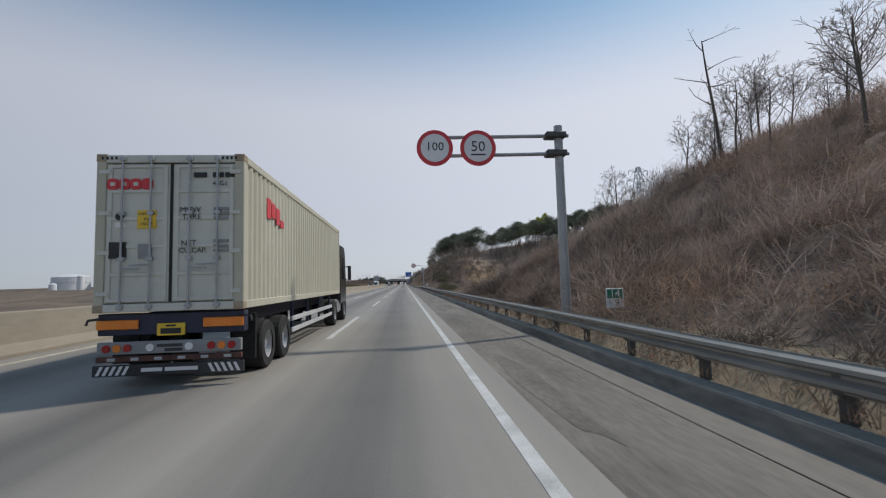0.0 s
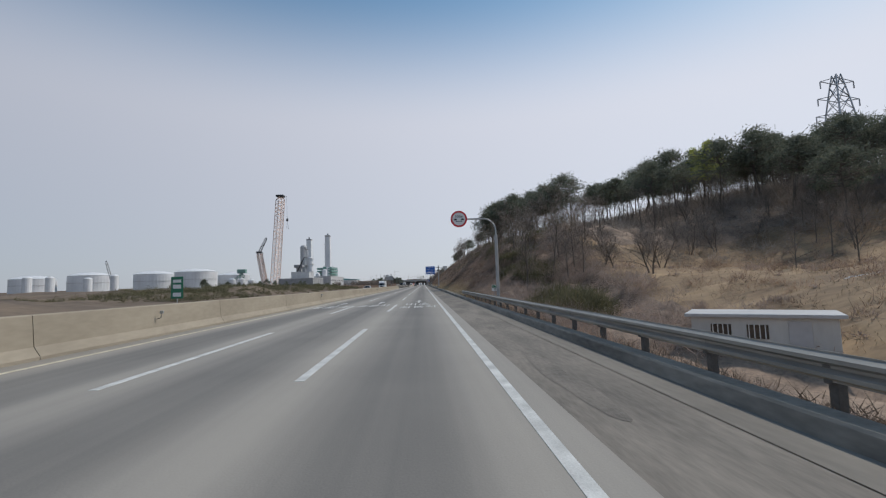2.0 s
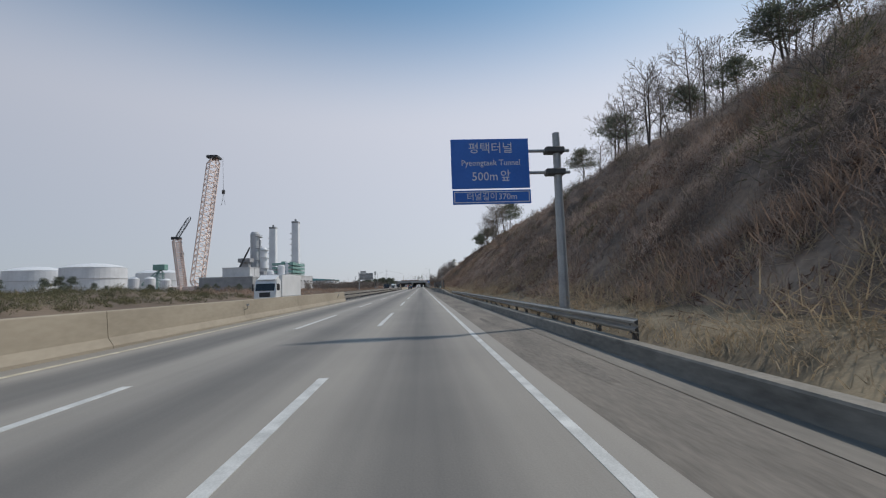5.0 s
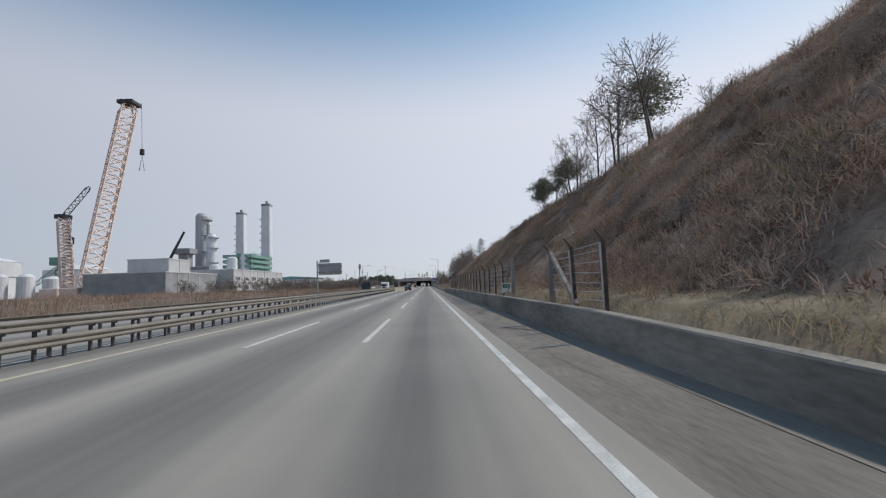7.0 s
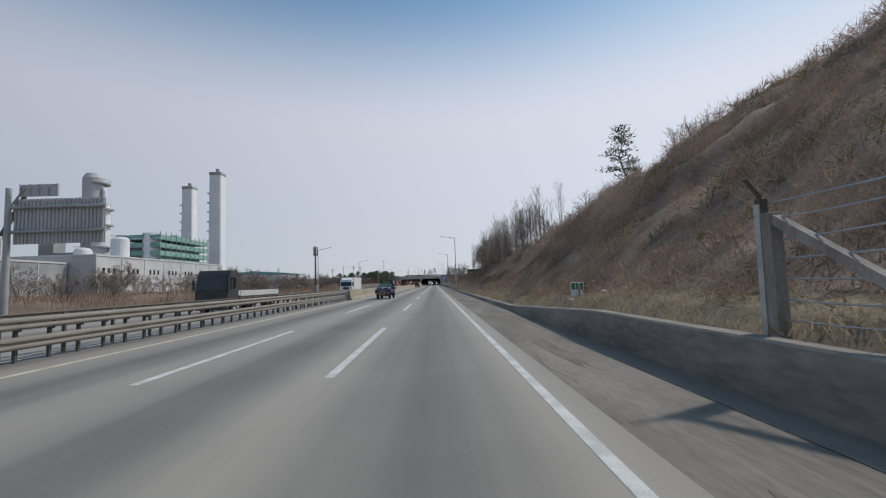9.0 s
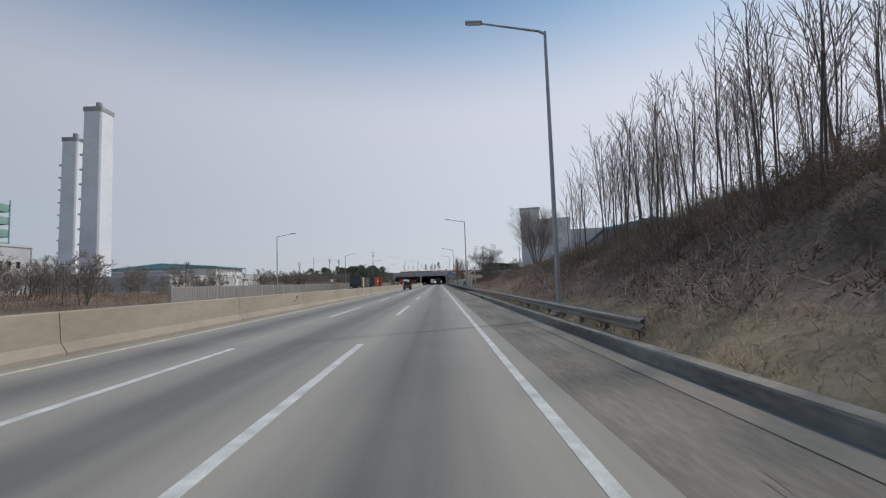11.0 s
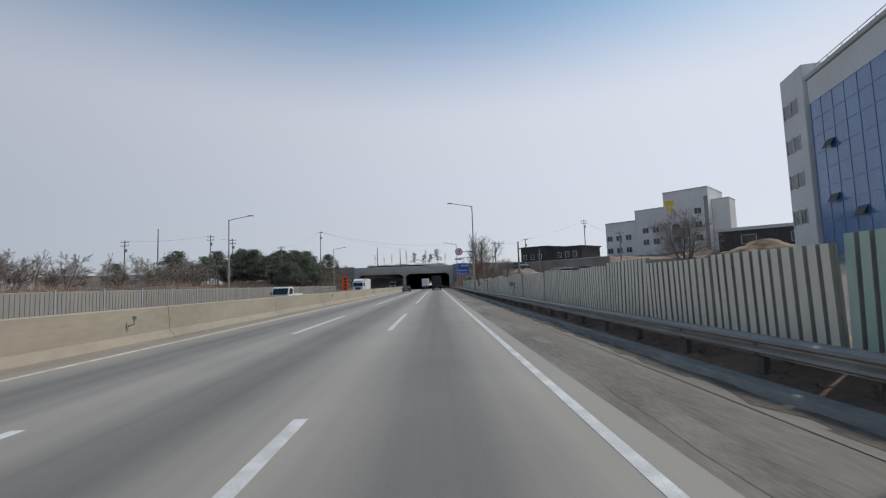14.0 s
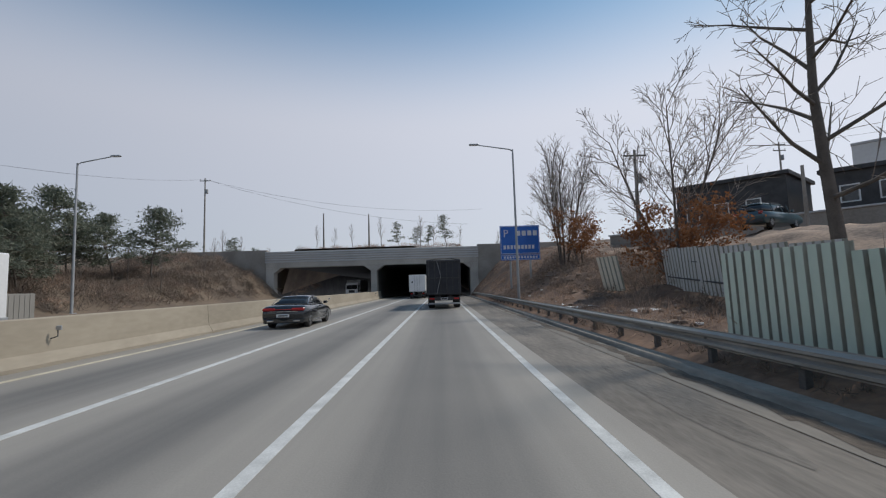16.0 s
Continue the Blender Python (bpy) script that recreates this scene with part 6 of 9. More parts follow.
def suv(x, y, z, rz, paint, label, name="suv"):
    t = thing(name, x, y, z, label, "car", rz=rz)
    car_body([(-2.1, 0.35), (-2.14, 0.7), (-2.1, 0.98), (-1.0, 1.0), (0.9, 0.98), (1.7, 0.9), (2.08, 0.72), (2.1, 0.4), (1.8, 0.25), (-1.8, 0.25)], 1.72, 0.0, paint, t)
    car_body([(-2.04, 0.95), (-1.92, 1.3), (-1.7, 1.5), (0.2, 1.52), (0.5, 1.42), (1.15, 0.96)], 1.58, 0.3, M_GLASS, t, "glasshouse")
    car_body([(-1.86, 1.46), (-1.7, 1.53), (0.2, 1.55), (0.42, 1.48), (0.3, 1.47), (-1.8, 1.44)], 1.52, 0.25, paint, t, "roof")
    for s in (-1, 1):
        part("roof_rail", tube(bmesh.new(), [(s * 0.62, -1.6, 1.5), (s * 0.6, -0.8, 1.57), (s * 0.6, 0.1, 1.53)], 0.018, 6), M_DARK, t)
        for yy in (-1.25, 1.3):
            wheel(t, s * 0.75, yy, 0.33, 0.22, 8)
        part("tail_lamp", bevel(boxes((s * 0.7 - 0.1, s * 0.7 + 0.1, -2.14, -2.0, 0.8, 0.98)), 0.02), M_LAMP_R, t, "red tail lamp")
        part("mirror", bevel(boxes((s * 0.92 - 0.08, s * 0.92 + 0.08, 0.75, 0.87, 0.98, 1.12)), 0.03), paint, t)
        for yy in (-0.9, 0.05, 0.75):
            part("pillar", tube(bmesh.new(), [(s * 0.79, yy, 0.98), (s * 0.66, yy - 0.08, 1.47)], 0.028, 6), paint, t)
    part("bumper", bevel(boxes((-0.8, 0.8, -2.18, -2.05, 0.3, 0.5)), 0.03), M_DARK, t)
    return t


suv(-14.4, 197, 0, 180, M_WVEH, "white sports utility car on the opposite carriageway")
suv(20.6, 651.5, land_at(20.6, 651.5) + 0.05, -65, mat("teal_paint", (0.03, 0.07, 0.09), (0.05, 0.1, 0.12), 1, 0.3, coat=0.5), "dark teal car parked on the raised side road")
for x, y, r, paint, nm in ((24.5, 636, 70, M_WVEH, "white"), (27.2, 638.5, 75, M_WVEH, "white"), (30.5, 640.5, 80, M_DARKCAR, "dark grey"), (33.5, 643, 70, M_WVEH, "white"), (37.0, 646, 74, M_WVEH, "white"), (29.0, 632.5, 20, M_DARKCAR, "dark grey")):
    suv(x, y, land_at(x, y) + 0.03, r, paint, nm + " car parked in the dusty yard", "parked_car")

# ---- plant beyond the opposite carriageway ----
M_CRANE = mat("crane_lattice", (0.66, 0.48, 0.4), (0.84, 0.7, 0.62), 0.3, 0.6)
M_SCAFF = mat("green_scaffold", (0.13, 0.27, 0.23), (0.27, 0.42, 0.38), 0.5, 0.7)
M_TANK = mat("white_tank", (0.6, 0.61, 0.62), (0.76, 0.77, 0.78), 0.1, 0.6)
M_STACK = mat("white_stack", (0.62, 0.63, 0.65), (0.78, 0.79, 0.8), 0.08, 0.7)
M_CLAD = mat("ribbed_cladding", (0.36, 0.37, 0.38), (0.48, 0.49, 0.5), 0.15, 0.6, stretch=(1, 4, 0.3))
M_TEAL = mat("teal_roof", (0.1, 0.26, 0.28), (0.18, 0.36, 0.38), 0.4, 0.6)


def stack(x, y, h, w):
    t = thing("chimney_stack", x, y, 0, "tall white square chimney stack with a dark crown", "chimney", "white stacks")
    part("shaft", bevel(loft(bmesh.new(), [[(-k, -k, z), (k, -k, z), (k, k, z), (-k, k, z)] for z, k in ((0, w / 2), (h, w / 2 * 0.9))]), 0.4), M_STACK, t)
    part("crown", bevel(boxes((-w * 0.47, w * 0.47, -w * 0.47, w * 0.47, h - 0.4, h + 1.2)), 0.2), M_GREY, t, "dark grey crown")
    part("flue", tube(bmesh.new(), [(0, 0, h + 1), (0, 0, h + 3.2)], w * 0.14, 10), M_GREY, t)
    for i in range(9):
        z = h * (0.2 + 0.08 * i)
        part("ladder_landing", bevel(boxes((-w * 0.7, -w * 0.46, -w * 0.3, w * 0.3, z, z + 0.5)), 0.05), M_LGREY, t)
    return t


stack(-103, 564, 57, 6.0)
stack(-129, 587, 56, 6.0)

t = thing("process_column", -112, 499, 0, "tall grey process column with platforms", "tower")
part("shell", tube(bmesh.new(), [(0, 0, 0), (0, 0, 40), (0, 0, 41.5)], [3.0, 3.0, 2.2], 24), M_CLAD, t)
for z in (14, 22, 30, 38):
    part("platform", tube(bmesh.new(), [(1.2, 0.6, z), (1.2, 0.6, z + 0.5)], 3.4, 16), M_GREY, t)
    part("platform_rail", tube(bmesh.new(), [(1.2 + 3.4 * math.cos(a), 0.6 + 3.4 * math.sin(a), z + 1.5) for a in np.linspace(0, 2 * math.pi, 17)], 0.08, 5), M_GREY, t)
part("side_pipe", tube(bmesh.new(), [(3.6, 0, 2), (3.6, 0, 36), (2, 0, 38)], 0.7, 10), M_TANK, t)
t = thing("process_column", -104, 492, 0, "shorter white process column with platforms", "tower")
part("shell", tube(bmesh.new(), [(0, 0, 0), (0, 0, 29), (0, 0, 30)], [2.3, 2.3, 1.6], 20), M_TANK, t)
for z in (16, 23, 28):
    part("platform", tube(bmesh.new(), [(0.8, 0, z), (0.8, 0, z + 0.4)], 2.7, 14), M_LGREY, t)

t = thing("head_tower", -112, 484, 0, "grey concrete tower with a wider flat head", "tower")
part("shaft", bevel(boxes((-2.2, 2.2, -2.2, 2.2, 0, 20)), 0.15), M_GREY, t)
part("head", bevel(boxes((-3.8, 3.8, -3.8, 3.8, 20, 22.6)), 0.2), M_GREY, t)
part("annex", bevel(boxes((2.2, 12, -2.5, 2.5, 0, 14)), 0.15), M_GREY, t)

for x, y, h, r in ((-88, 491.5, 20, 2.3), (-88, 478, 17.6, 2.2), (-92, 470, 14, 2.0)):
    t = thing("vertical_tank", x, y, 0, "white upright storage tank with a domed top", "tank", "upright tanks")
    part("shell", tube(bmesh.new(), [(0, 0, 0), (0, 0, h - 0.8), (0, 0, h - 0.2), (0, 0, h)], [r, r, r * 0.7, r * 0.2], 20), M_TANK, t)
    part("top_rail", tube(bmesh.new(), [(r * math.cos(a), r * math.sin(a), h + 0.2) for a in np.linspace(0, 2 * math.pi, 17)], 0.05, 4), M_GREY, t)

t = thing("scaffolded_block", -90, 503, 0, "process block wrapped in green scaffolding", "plant building")
part("core", bevel(boxes((-6, 4, -12, 13, 0, 17)), 0.1), M_GREY, t)
for z in (8, 10.5, 13, 15.5, 18):
    part("scaffold_deck", bevel(boxes((-7.5, 6, -13.5, 14.5, z, z + 0.35)), 0.03), M_SCAFF, t)
    part("scaffold_net", boxes((5.9, 6.05, -13.5, 14.5, z + 0.4, z + 1.5), (-7.5, 6, -13.6, -13.45, z + 0.4, z + 1.5)), M_SCAFF, t)
for i in range(11):
    part("scaffold_standard", tube(bmesh.new(), [(6.1, -13.5 + i * 2.8, 0), (6.1, -13.5 + i * 2.8, 20.5)], 0.12, 5), M_SCAFF, t)
for x, y in ((-2, -6), (1, 2), (-3, 9)):
    part("roof_unit", bevel(boxes((x - 1.5, x + 1.5, y - 1.5, y + 1.5, 18.3, 20.8)), 0.1), M_SCAFF, t)


def long_building(name, x0, x1, y0, y1, h, material, label, bays=8, windows=True):
    t = thing(name, x0, y0, 0, label, "building")
    part("wall", bevel(boxes((0, x1 - x0, 0, y1 - y0, 0, h)), 0.08), material, t)
    part("parapet", bevel(boxes((-0.15, x1 - x0 + 0.15, -0.15, y1 - y0 + 0.15, h - 0.1, h + 0.35)), 0.05), M_LGREY, t)
    L = y1 - y0
    for i in range(bays + 1):
        part("pilaster", bevel(boxes((x1 - x0 - 0.02, x1 - x0 + 0.14, L * i / bays - 0.15 if i else 0, L * i / bays + 0.15, 0, h - 0.1)), 0.03), M_LGREY, t)
    if windows:
        for i in range(bays):
            for k in range(3):
                a = L * (i + 0.25 + 0.2 * k) / bays
                w = part("window", bevel(boxes((x1 - x0 - 0.02, x1 - x0 + 0.05, a, a + 0.09 * L / bays, h * 0.62, h * 0.74)), 0.02), M_GLASS, t)
                part("sill", boxes((x1 - x0, x1 - x0 + 0.16, a - 0.1, a + 0.09 * L / bays + 0.1, h * 0.6, h * 0.617)), M_LGREY, w)
    return t


long_building("plant_hall", -100, -78, 456, 516, 10.6, M_LGREY, "long pale grey plant hall with small windows", 7)
long_building("plant_hall", -110, -84, 420, 455, 8.8, M_GREY, "low grey plant hall with ribbed cladding", 5, False)
long_building("plant_block", -104, -90, 432, 446, 14.0, M_LGREY, "pale box-shaped plant block", 2, False)
long_building("warehouse", -150, -84, 575, 640, 7.5, M_LGREY, "pale grey factory warehouse across the plain", 6)
long_building("warehouse", -110, -75, 580, 600, 8.6, M_WHITE, "white warehouse under a teal roof edge", 4)
t = thing("roof_edge", -92.5, 590, 8.9, "teal folded metal roof of the white warehouse", "roof")
part("roof_sheet", extrude_y([(-18.5, 0), (18.5, 0), (18.5, 0.4), (0, 1.9), (-18.5, 0.4)], -11, 11), M_TEAL, t)
long_building("shed", -68, -52, 640, 655, 4.2, M_WHITE, "small white roadside shed", 3)
long_building("shed", -90, -60, 530, 560, 4.8, M_LGREY, "low pale shed behind the noise wall", 4)

for x, y, r, h in ((-238, 481, 16, 21), (-198, 473, 16.5, 21.5), (-182, 512, 14, 19), (-285, 470, 16, 21), (-320, 455, 15, 19)):
    t = thing("storage_tank", x, y, 0, "large white cylindrical storage tank with a shallow dome", "tank", "storage tanks")
    part("shell", tube(bmesh.new(), [(0, 0, 0), (0, 0, h - 3)], r, 40), M_TANK, t)
    part("dome", tube(bmesh.new(), [(0, 0, h - 3), (0, 0, h - 1.6), (0, 0, h - 0.5), (0, 0, h)], [r * 1.01, r * 0.8, r * 0.45, r * 0.06], 40), M_TANK, t)
    part("wind_girder", tube(bmesh.new(), [(0, 0, h * 0.55), (0, 0, h * 0.55 + 0.35)], r + 0.3, 40), M_LGREY, t)
for i, (x, y, h) in enumerate(((-260, 380, 15), (-252, 388, 15), (-236, 400, 14), (-275, 372, 9), (-226, 412, 16), (-140, 445, 10), (-146, 441, 11), (-152, 437, 11))):
    t = thing("silo", x, y, 0, "white upright silo at the distant plant", "silo", "white silos")
    part("shell", tube(bmesh.new(), [(0, 0, 0), (0, 0, h - 1), (0, 0, h)], [2.6, 2.6, 1.2], 16), M_TANK, t)


def lattice(bm, a, b, w, n, r):
    """Square lattice boom from a to b."""
    a, b = Vector(a), Vector(b)
    d = (b - a).normalized()
    u = d.orthogonal().normalized()
    v = d.cross(u)
    cor = [(u + v), (u - v), (-u - v), (v - u)]
    pt = lambda k, i: a + (b - a) * (i / n) + cor[k % 4] * (w / 2) * (0.35 if i in (0, n) else 1)
    for k in range(4):
        tube(bm, [pt(k, i) for i in range(n + 1)], r, 4, False)
        for i in range(n):
            tube(bm, [pt(k, i), pt(k + 1, i + 1)], r * 0.7, 3, False)
            tube(bm, [pt(k, i), pt(k + 1, i)], r * 0.6, 3, False)
    return bm


def crawler_crane(x, y, tip, w, label, mast=None):
    t = thing("lattice_crane", x, y, 0, label, "crane")
    tip = Vector(tip) - Vector((x, y, 0))
    part("undercarriage", bevel(boxes((-4, 4, -5, 5, 0, 1.6)), 0.2), M_DARK, t)
    part("machine_house", bevel(boxes((-3, 3, -6, 3, 1.6, 5)), 0.2), M_CRANE, t)
    part("boom", lattice(bmesh.new(), (0, 2, 4), tip, w, 22, 0.32), M_CRANE, t, "peach lattice boom")
    part("head", bevel(boxes((tip.x - w * 0.6, tip.x + w * 0.6, tip.y - w * 0.6, tip.y + w * 0.6, tip.z - 0.6, tip.z + 1.0)), 0.2), M_DARK, t)
    part("hoist_rope", tube(bmesh.new(), [tip + Vector((w, -0.5, 0)), tip + Vector((w * 1.1, -0.5, -tip.z * 0.24))], 0.1, 4), M_DARK, t)
    hk = tip + Vector((w * 1.1, -0.5, -tip.z * 0.24))
    part("hook_block", bevel(boxes((hk.x - 0.8, hk.x + 0.8, hk.y - 0.5, hk.y + 0.5, hk.z - 2.5, hk.z)), 0.2), M_DARK, t)
    part("spreader", tube(bmesh.new(), [hk + Vector((-1, 0, -9)), hk + Vector((0, 0, -2.5)), hk + Vector((1, 0, -9))], 0.12, 4), M_DARK, t)
    if mast:
        part("back_mast", lattice(bmesh.new(), (0, 0, 4), Vector(mast) - Vector((x, y, 0)), w * 0.8, 10, 0.14), M_CRANE, t)
        part("pendant", tube(bmesh.new(), [Vector(mast) - Vector((x, y, 0)), tip], 0.08, 4), M_DARK, t)
    return t


crawler_crane(-116, 428, (-119, 454, 80), 5.2, "very tall peach lattice-boom crane with a hanging hook block")
c2_ = crawler_crane(-124, 430, (-131, 438, 31), 3.2, "shorter peach lattice crane with a dark luffing jib")
part("luffing_jib", lattice(bmesh.new(), (-7, 8, 31), (-4, 16, 44), 1.6, 8, 0.12), M_DARK, c2_)
t = thing("mobile_crane", -115, 466, 0, "mobile crane with a dark telescopic boom", "crane")
part("carrier", bevel(boxes((-1.5, 1.5, -6, 6, 0.8, 2.4)), 0.15), M_GREY, t)
part("boom", tube(bmesh.new(), [(0, -3, 2.5), (6, -2, 14), (12.6, -1.1, 28)], [0.8, 0.65, 0.45], 8), M_DARK, t)
t = thing("level_luffing_crane", -158, 471, 0, "green portal jib crane at the plant", "crane")
part("tower", lattice(bmesh.new(), (0, 0, 0), (0, 0, 16), 3.2, 8, 0.2), M_SCAFF, t)
part("jib", lattice(bmesh.new(), (0, 0, 16), (-9, -3, 7), 1.5, 6, 0.14), M_SCAFF, t)
part("cap", bevel(boxes((-3.5, 3.5, -2, 2, 16, 19.5)), 0.2), M_SCAFF, t)
t = thing("boom_lift", -236, 420, 0, "distant thin grey crane jib", "crane")
part("jib", lattice(bmesh.new(), (6, 0, 0), (-2, 0, 27), 1.2, 10, 0.12), M_GREY, t)

# telecom mast
t = thing("telecom_mast", -26.6, 453, 0.2, "dark telecom mast with antenna panels", "mast")
part("pole", tube(bmesh.new(), [(0, 0, 0), (0, 0, 10.6)], [0.22, 0.15], 10), M_POST, t)
for k in range(3):
    a = 2 * math.pi * k / 3
    part("antenna", bevel(boxes((math.cos(a) * 0.42 - 0.14, math.cos(a) * 0.42 + 0.14, math.sin(a) * 0.42 - 0.1, math.sin(a) * 0.42 + 0.1, 8.4, 10.5)), 0.04), M_GREY, t)
part("ring", tube(bmesh.new(), [(0.45 * math.cos(a), 0.45 * math.sin(a), 8.8) for a in np.linspace(0, 2 * math.pi, 13)], 0.04, 5), M_POST, t)
part("cabinet", bevel(boxes((-0.4, 0.4, -0.35, 0.35, 0.4, 1.8)), 0.04), M_GREY, t)

# grey noise wall along the opposite carriageway
M_NOISE = mat("beige_grey_panel", (0.2, 0.19, 0.17), (0.3, 0.285, 0.26), 0.5, 0.8, rand=0.3, stretch=(1, 1, 0.3))
nw = thing("noise_wall", -23.3, 470, 0, "low grey panel wall along the far verge", "wall", kind="structure")
pm = qm = None
for i in range(45):
    if pm is None:
        bm = bevel(boxes((-0.06, 0.06, 0.06, 3.94, -0.2, 1.85)), 0.015)
        for k in range(12):
            box(bm, 0.055, 0.085, 0.2 + k * 0.31, 0.36 + k * 0.31, 0.05, 1.75)
        ob = part("wall_panel", bm, M_NOISE, nw)
        pm = ob.data
        pq = part("wall_post", bevel(boxes((-0.1, 0.1, -0.06, 0.06, -0.3, 1.95)), 0.01), M_STEEL, nw)
        qm = pq.data
    else:
        ob = new("wall_panel", pm); ob.parent = nw
        pq = new("wall_post", qm); pq.parent = nw
    ob.location = pq.location = (0, 4 * i, 0)


# ---- utility poles and wires ----
def utility_pole(x, y, h, label="grey concrete utility pole with crossarms", arms=2):
    z = land_at(x, y) - 0.2
    t = thing("utility_pole", x, y, z, label, "utility pole", "utility poles")
    part("pole", tube(bmesh.new(), [(0, 0, 0), (0, 0, h)], [0.17, 0.1], 8), M_CONC, t)
    for i in range(arms):
        part("crossarm", bevel(boxes((-0.9, 0.9, -0.05, 0.05, h - 0.5 - 0.8 * i, h - 0.38 - 0.8 * i)), 0.01), M_POST, t)
        for s in (-0.8, 0, 0.8):
            part("insulator", tube(bmesh.new(), [(s, 0, h - 0.38 - 0.8 * i), (s, 0, h - 0.15 - 0.8 * i)], 0.05, 6), M_LGREY, t)
    if arms:
        part("transformer", tube(bmesh.new(), [(0.3, 0, h - 2.6), (0.3, 0, h - 1.9)], 0.22, 8), M_GREY, t)
    return (x, y, z + h - 0.2)


PL = [utility_pole(x, y, h, arms=a) for x, y, h, a in ((-66, 641, 11.6, 2), (-59, 641, 13.4, 0), (-55, 655, 12.6, 2), (-51, 658, 12.2, 2), (-36, 650, 9.5, 1), (-39, 697, 13.6, 1), (-20, 700, 7.0, 0), (-12, 699, 6.5, 0))]
PR = [utility_pole(x, y, h, arms=a) for x, y, h, a in ((47.7, 684, 12, 2), (12.0, 609, 6.6, 0), (15.5, 658, 8.2, 1), (30, 690, 8, 1), (26, 655, 7.2, 0), (40, 640, 9, 1))]


def cable(a, b, sag):
    t = thing("overhead_cable", *a, "dark overhead cable slung between poles", "cable", "overhead cables")
    a, b = Vector(a), Vector(b)
    pts = [(b - a) * f + Vector((0, 0, -4 * sag * f * (1 - f))) for f in np.linspace(0, 1, 13)]
    part("wire", tube(bmesh.new(), pts, 0.018, 4), M_DARK, t)


for a, b, s in ((PL[5], (8.0, 704, 15.5), 2.0), (PL[5], PL[4], 1.0), (PL[3], PL[2], 0.4), (PL[2], PL[0], 0.5), (PR[0], PR[3], 0.8), (PR[3], PR[2], 0.8), (PR[0], PR[5], 1.0), (PL[5], (5.0, 702, 12.5), 1.6)):
    cable(a, b, s)

# ---- power pylon on the ridge ----
px, py = 101, 176
pz = land_at(px, py)
t = thing("power_pylon", px, py, pz - 0.5, "grey steel lattice power pylon on the wooded ridge", "pylon")
H = 48.2 - pz + 0.5
bm = bmesh.new()
N = 9
lev = [(H * i / N, 3.2 * (1 - i / N) ** 0.9 + 0.55) for i in range(N + 1)]
cn = [(1, 1), (1, -1), (-1, -1), (-1, 1)]
for k in range(4):
    tube(bm, [(cn[k][0] * w, cn[k][1] * w, z) for z, w in lev], 0.16, 4, False)
    for (z0, w0), (z1, w1) in zip(lev, lev[1:]):
        c0, c1 = cn[k], cn[(k + 1) % 4]
        tube(bm, [(c0[0] * w0, c0[1] * w0, z0), (c1[0] * w1, c1[1] * w1, z1)], 0.09, 3, False)
        tube(bm, [(c1[0] * w0, c1[1] * w0, z0), (c0[0] * w1, c0[1] * w1, z1)], 0.09, 3, False)
part("tower_lattice", bm, M_STEEL, t)
for z, r in ((H * 0.6, 6.0), (H * 0.76, 5.2), (H * 0.92, 4.2)):
    part("crossarm", tube(tube(bmesh.new(), [(-r, 0, z + 0.5), (0, 0.6, z), (r, 0, z + 0.5)], 0.13, 4, False), [(-r, 0, z + 0.5), (0, 0, z + 1.6), (r, 0, z + 0.5)], 0.11, 4, False), M_STEEL, t)
    for s in (-1, 1):
        part("insulator", tube(bmesh.new(), [(s * r, 0, z + 0.5), (s * r, 0, z - 1.2)], 0.14, 6), M_LGREY, t)

# ---- buildings on the right ----
M_PANEL = mat("white_render", (0.64, 0.63, 0.61), (0.76, 0.75, 0.73), 0.25, 0.85)
M_OFFGREY = mat("grey_render", (0.46, 0.455, 0.45), (0.58, 0.575, 0.57), 0.25, 0.85)
M_BLUEGLASS = mat("blue_glazing", (0.065, 0.155, 0.33), (0.125, 0.255, 0.47), 0.3, 0.14, bump=0, spec=0.8, stretch=(1, 1, 0.4))
M_MULLION = mat("blue_mullion", (0.07, 0.17, 0.34), (0.12, 0.24, 0.44), 1, 0.4, metal=0.3)


def small_window(parent, x, y, w, h, face="v", d=0.0):
    """A window with frame and sill on the u-z face at v=d."""
    o = part("window", boxes((x, x + w, d - 0.02, d + 0.05, y, y + h)), M_GLASS, parent)
    for r in ((x - 0.08, x, y - 0.08, y + h + 0.08), (x + w, x + w + 0.08, y - 0.08, y + h + 0.08), (x, x + w, y + h, y + h + 0.08), (x - 0.1, x + w + 0.1, y - 0.16, y - 0.08), (x + w / 2 - 0.03, x + w / 2 + 0.03, y, y + h)):
        part("window_frame", boxes((r[0], r[1], d - 0.07, d + 0.03, r[2], r[3])), M_LGREY, o)
    return o


# glazed factory: local u runs along the facade, v inwards
ang = math.degrees(math.atan2(49, 14.3))
fac = thing("glazed_factory", 21.5, 540, 0, "white factory block with two large blue glass curtain walls", "building", rz=ang)
zb0, zt = 1.5, 19.0
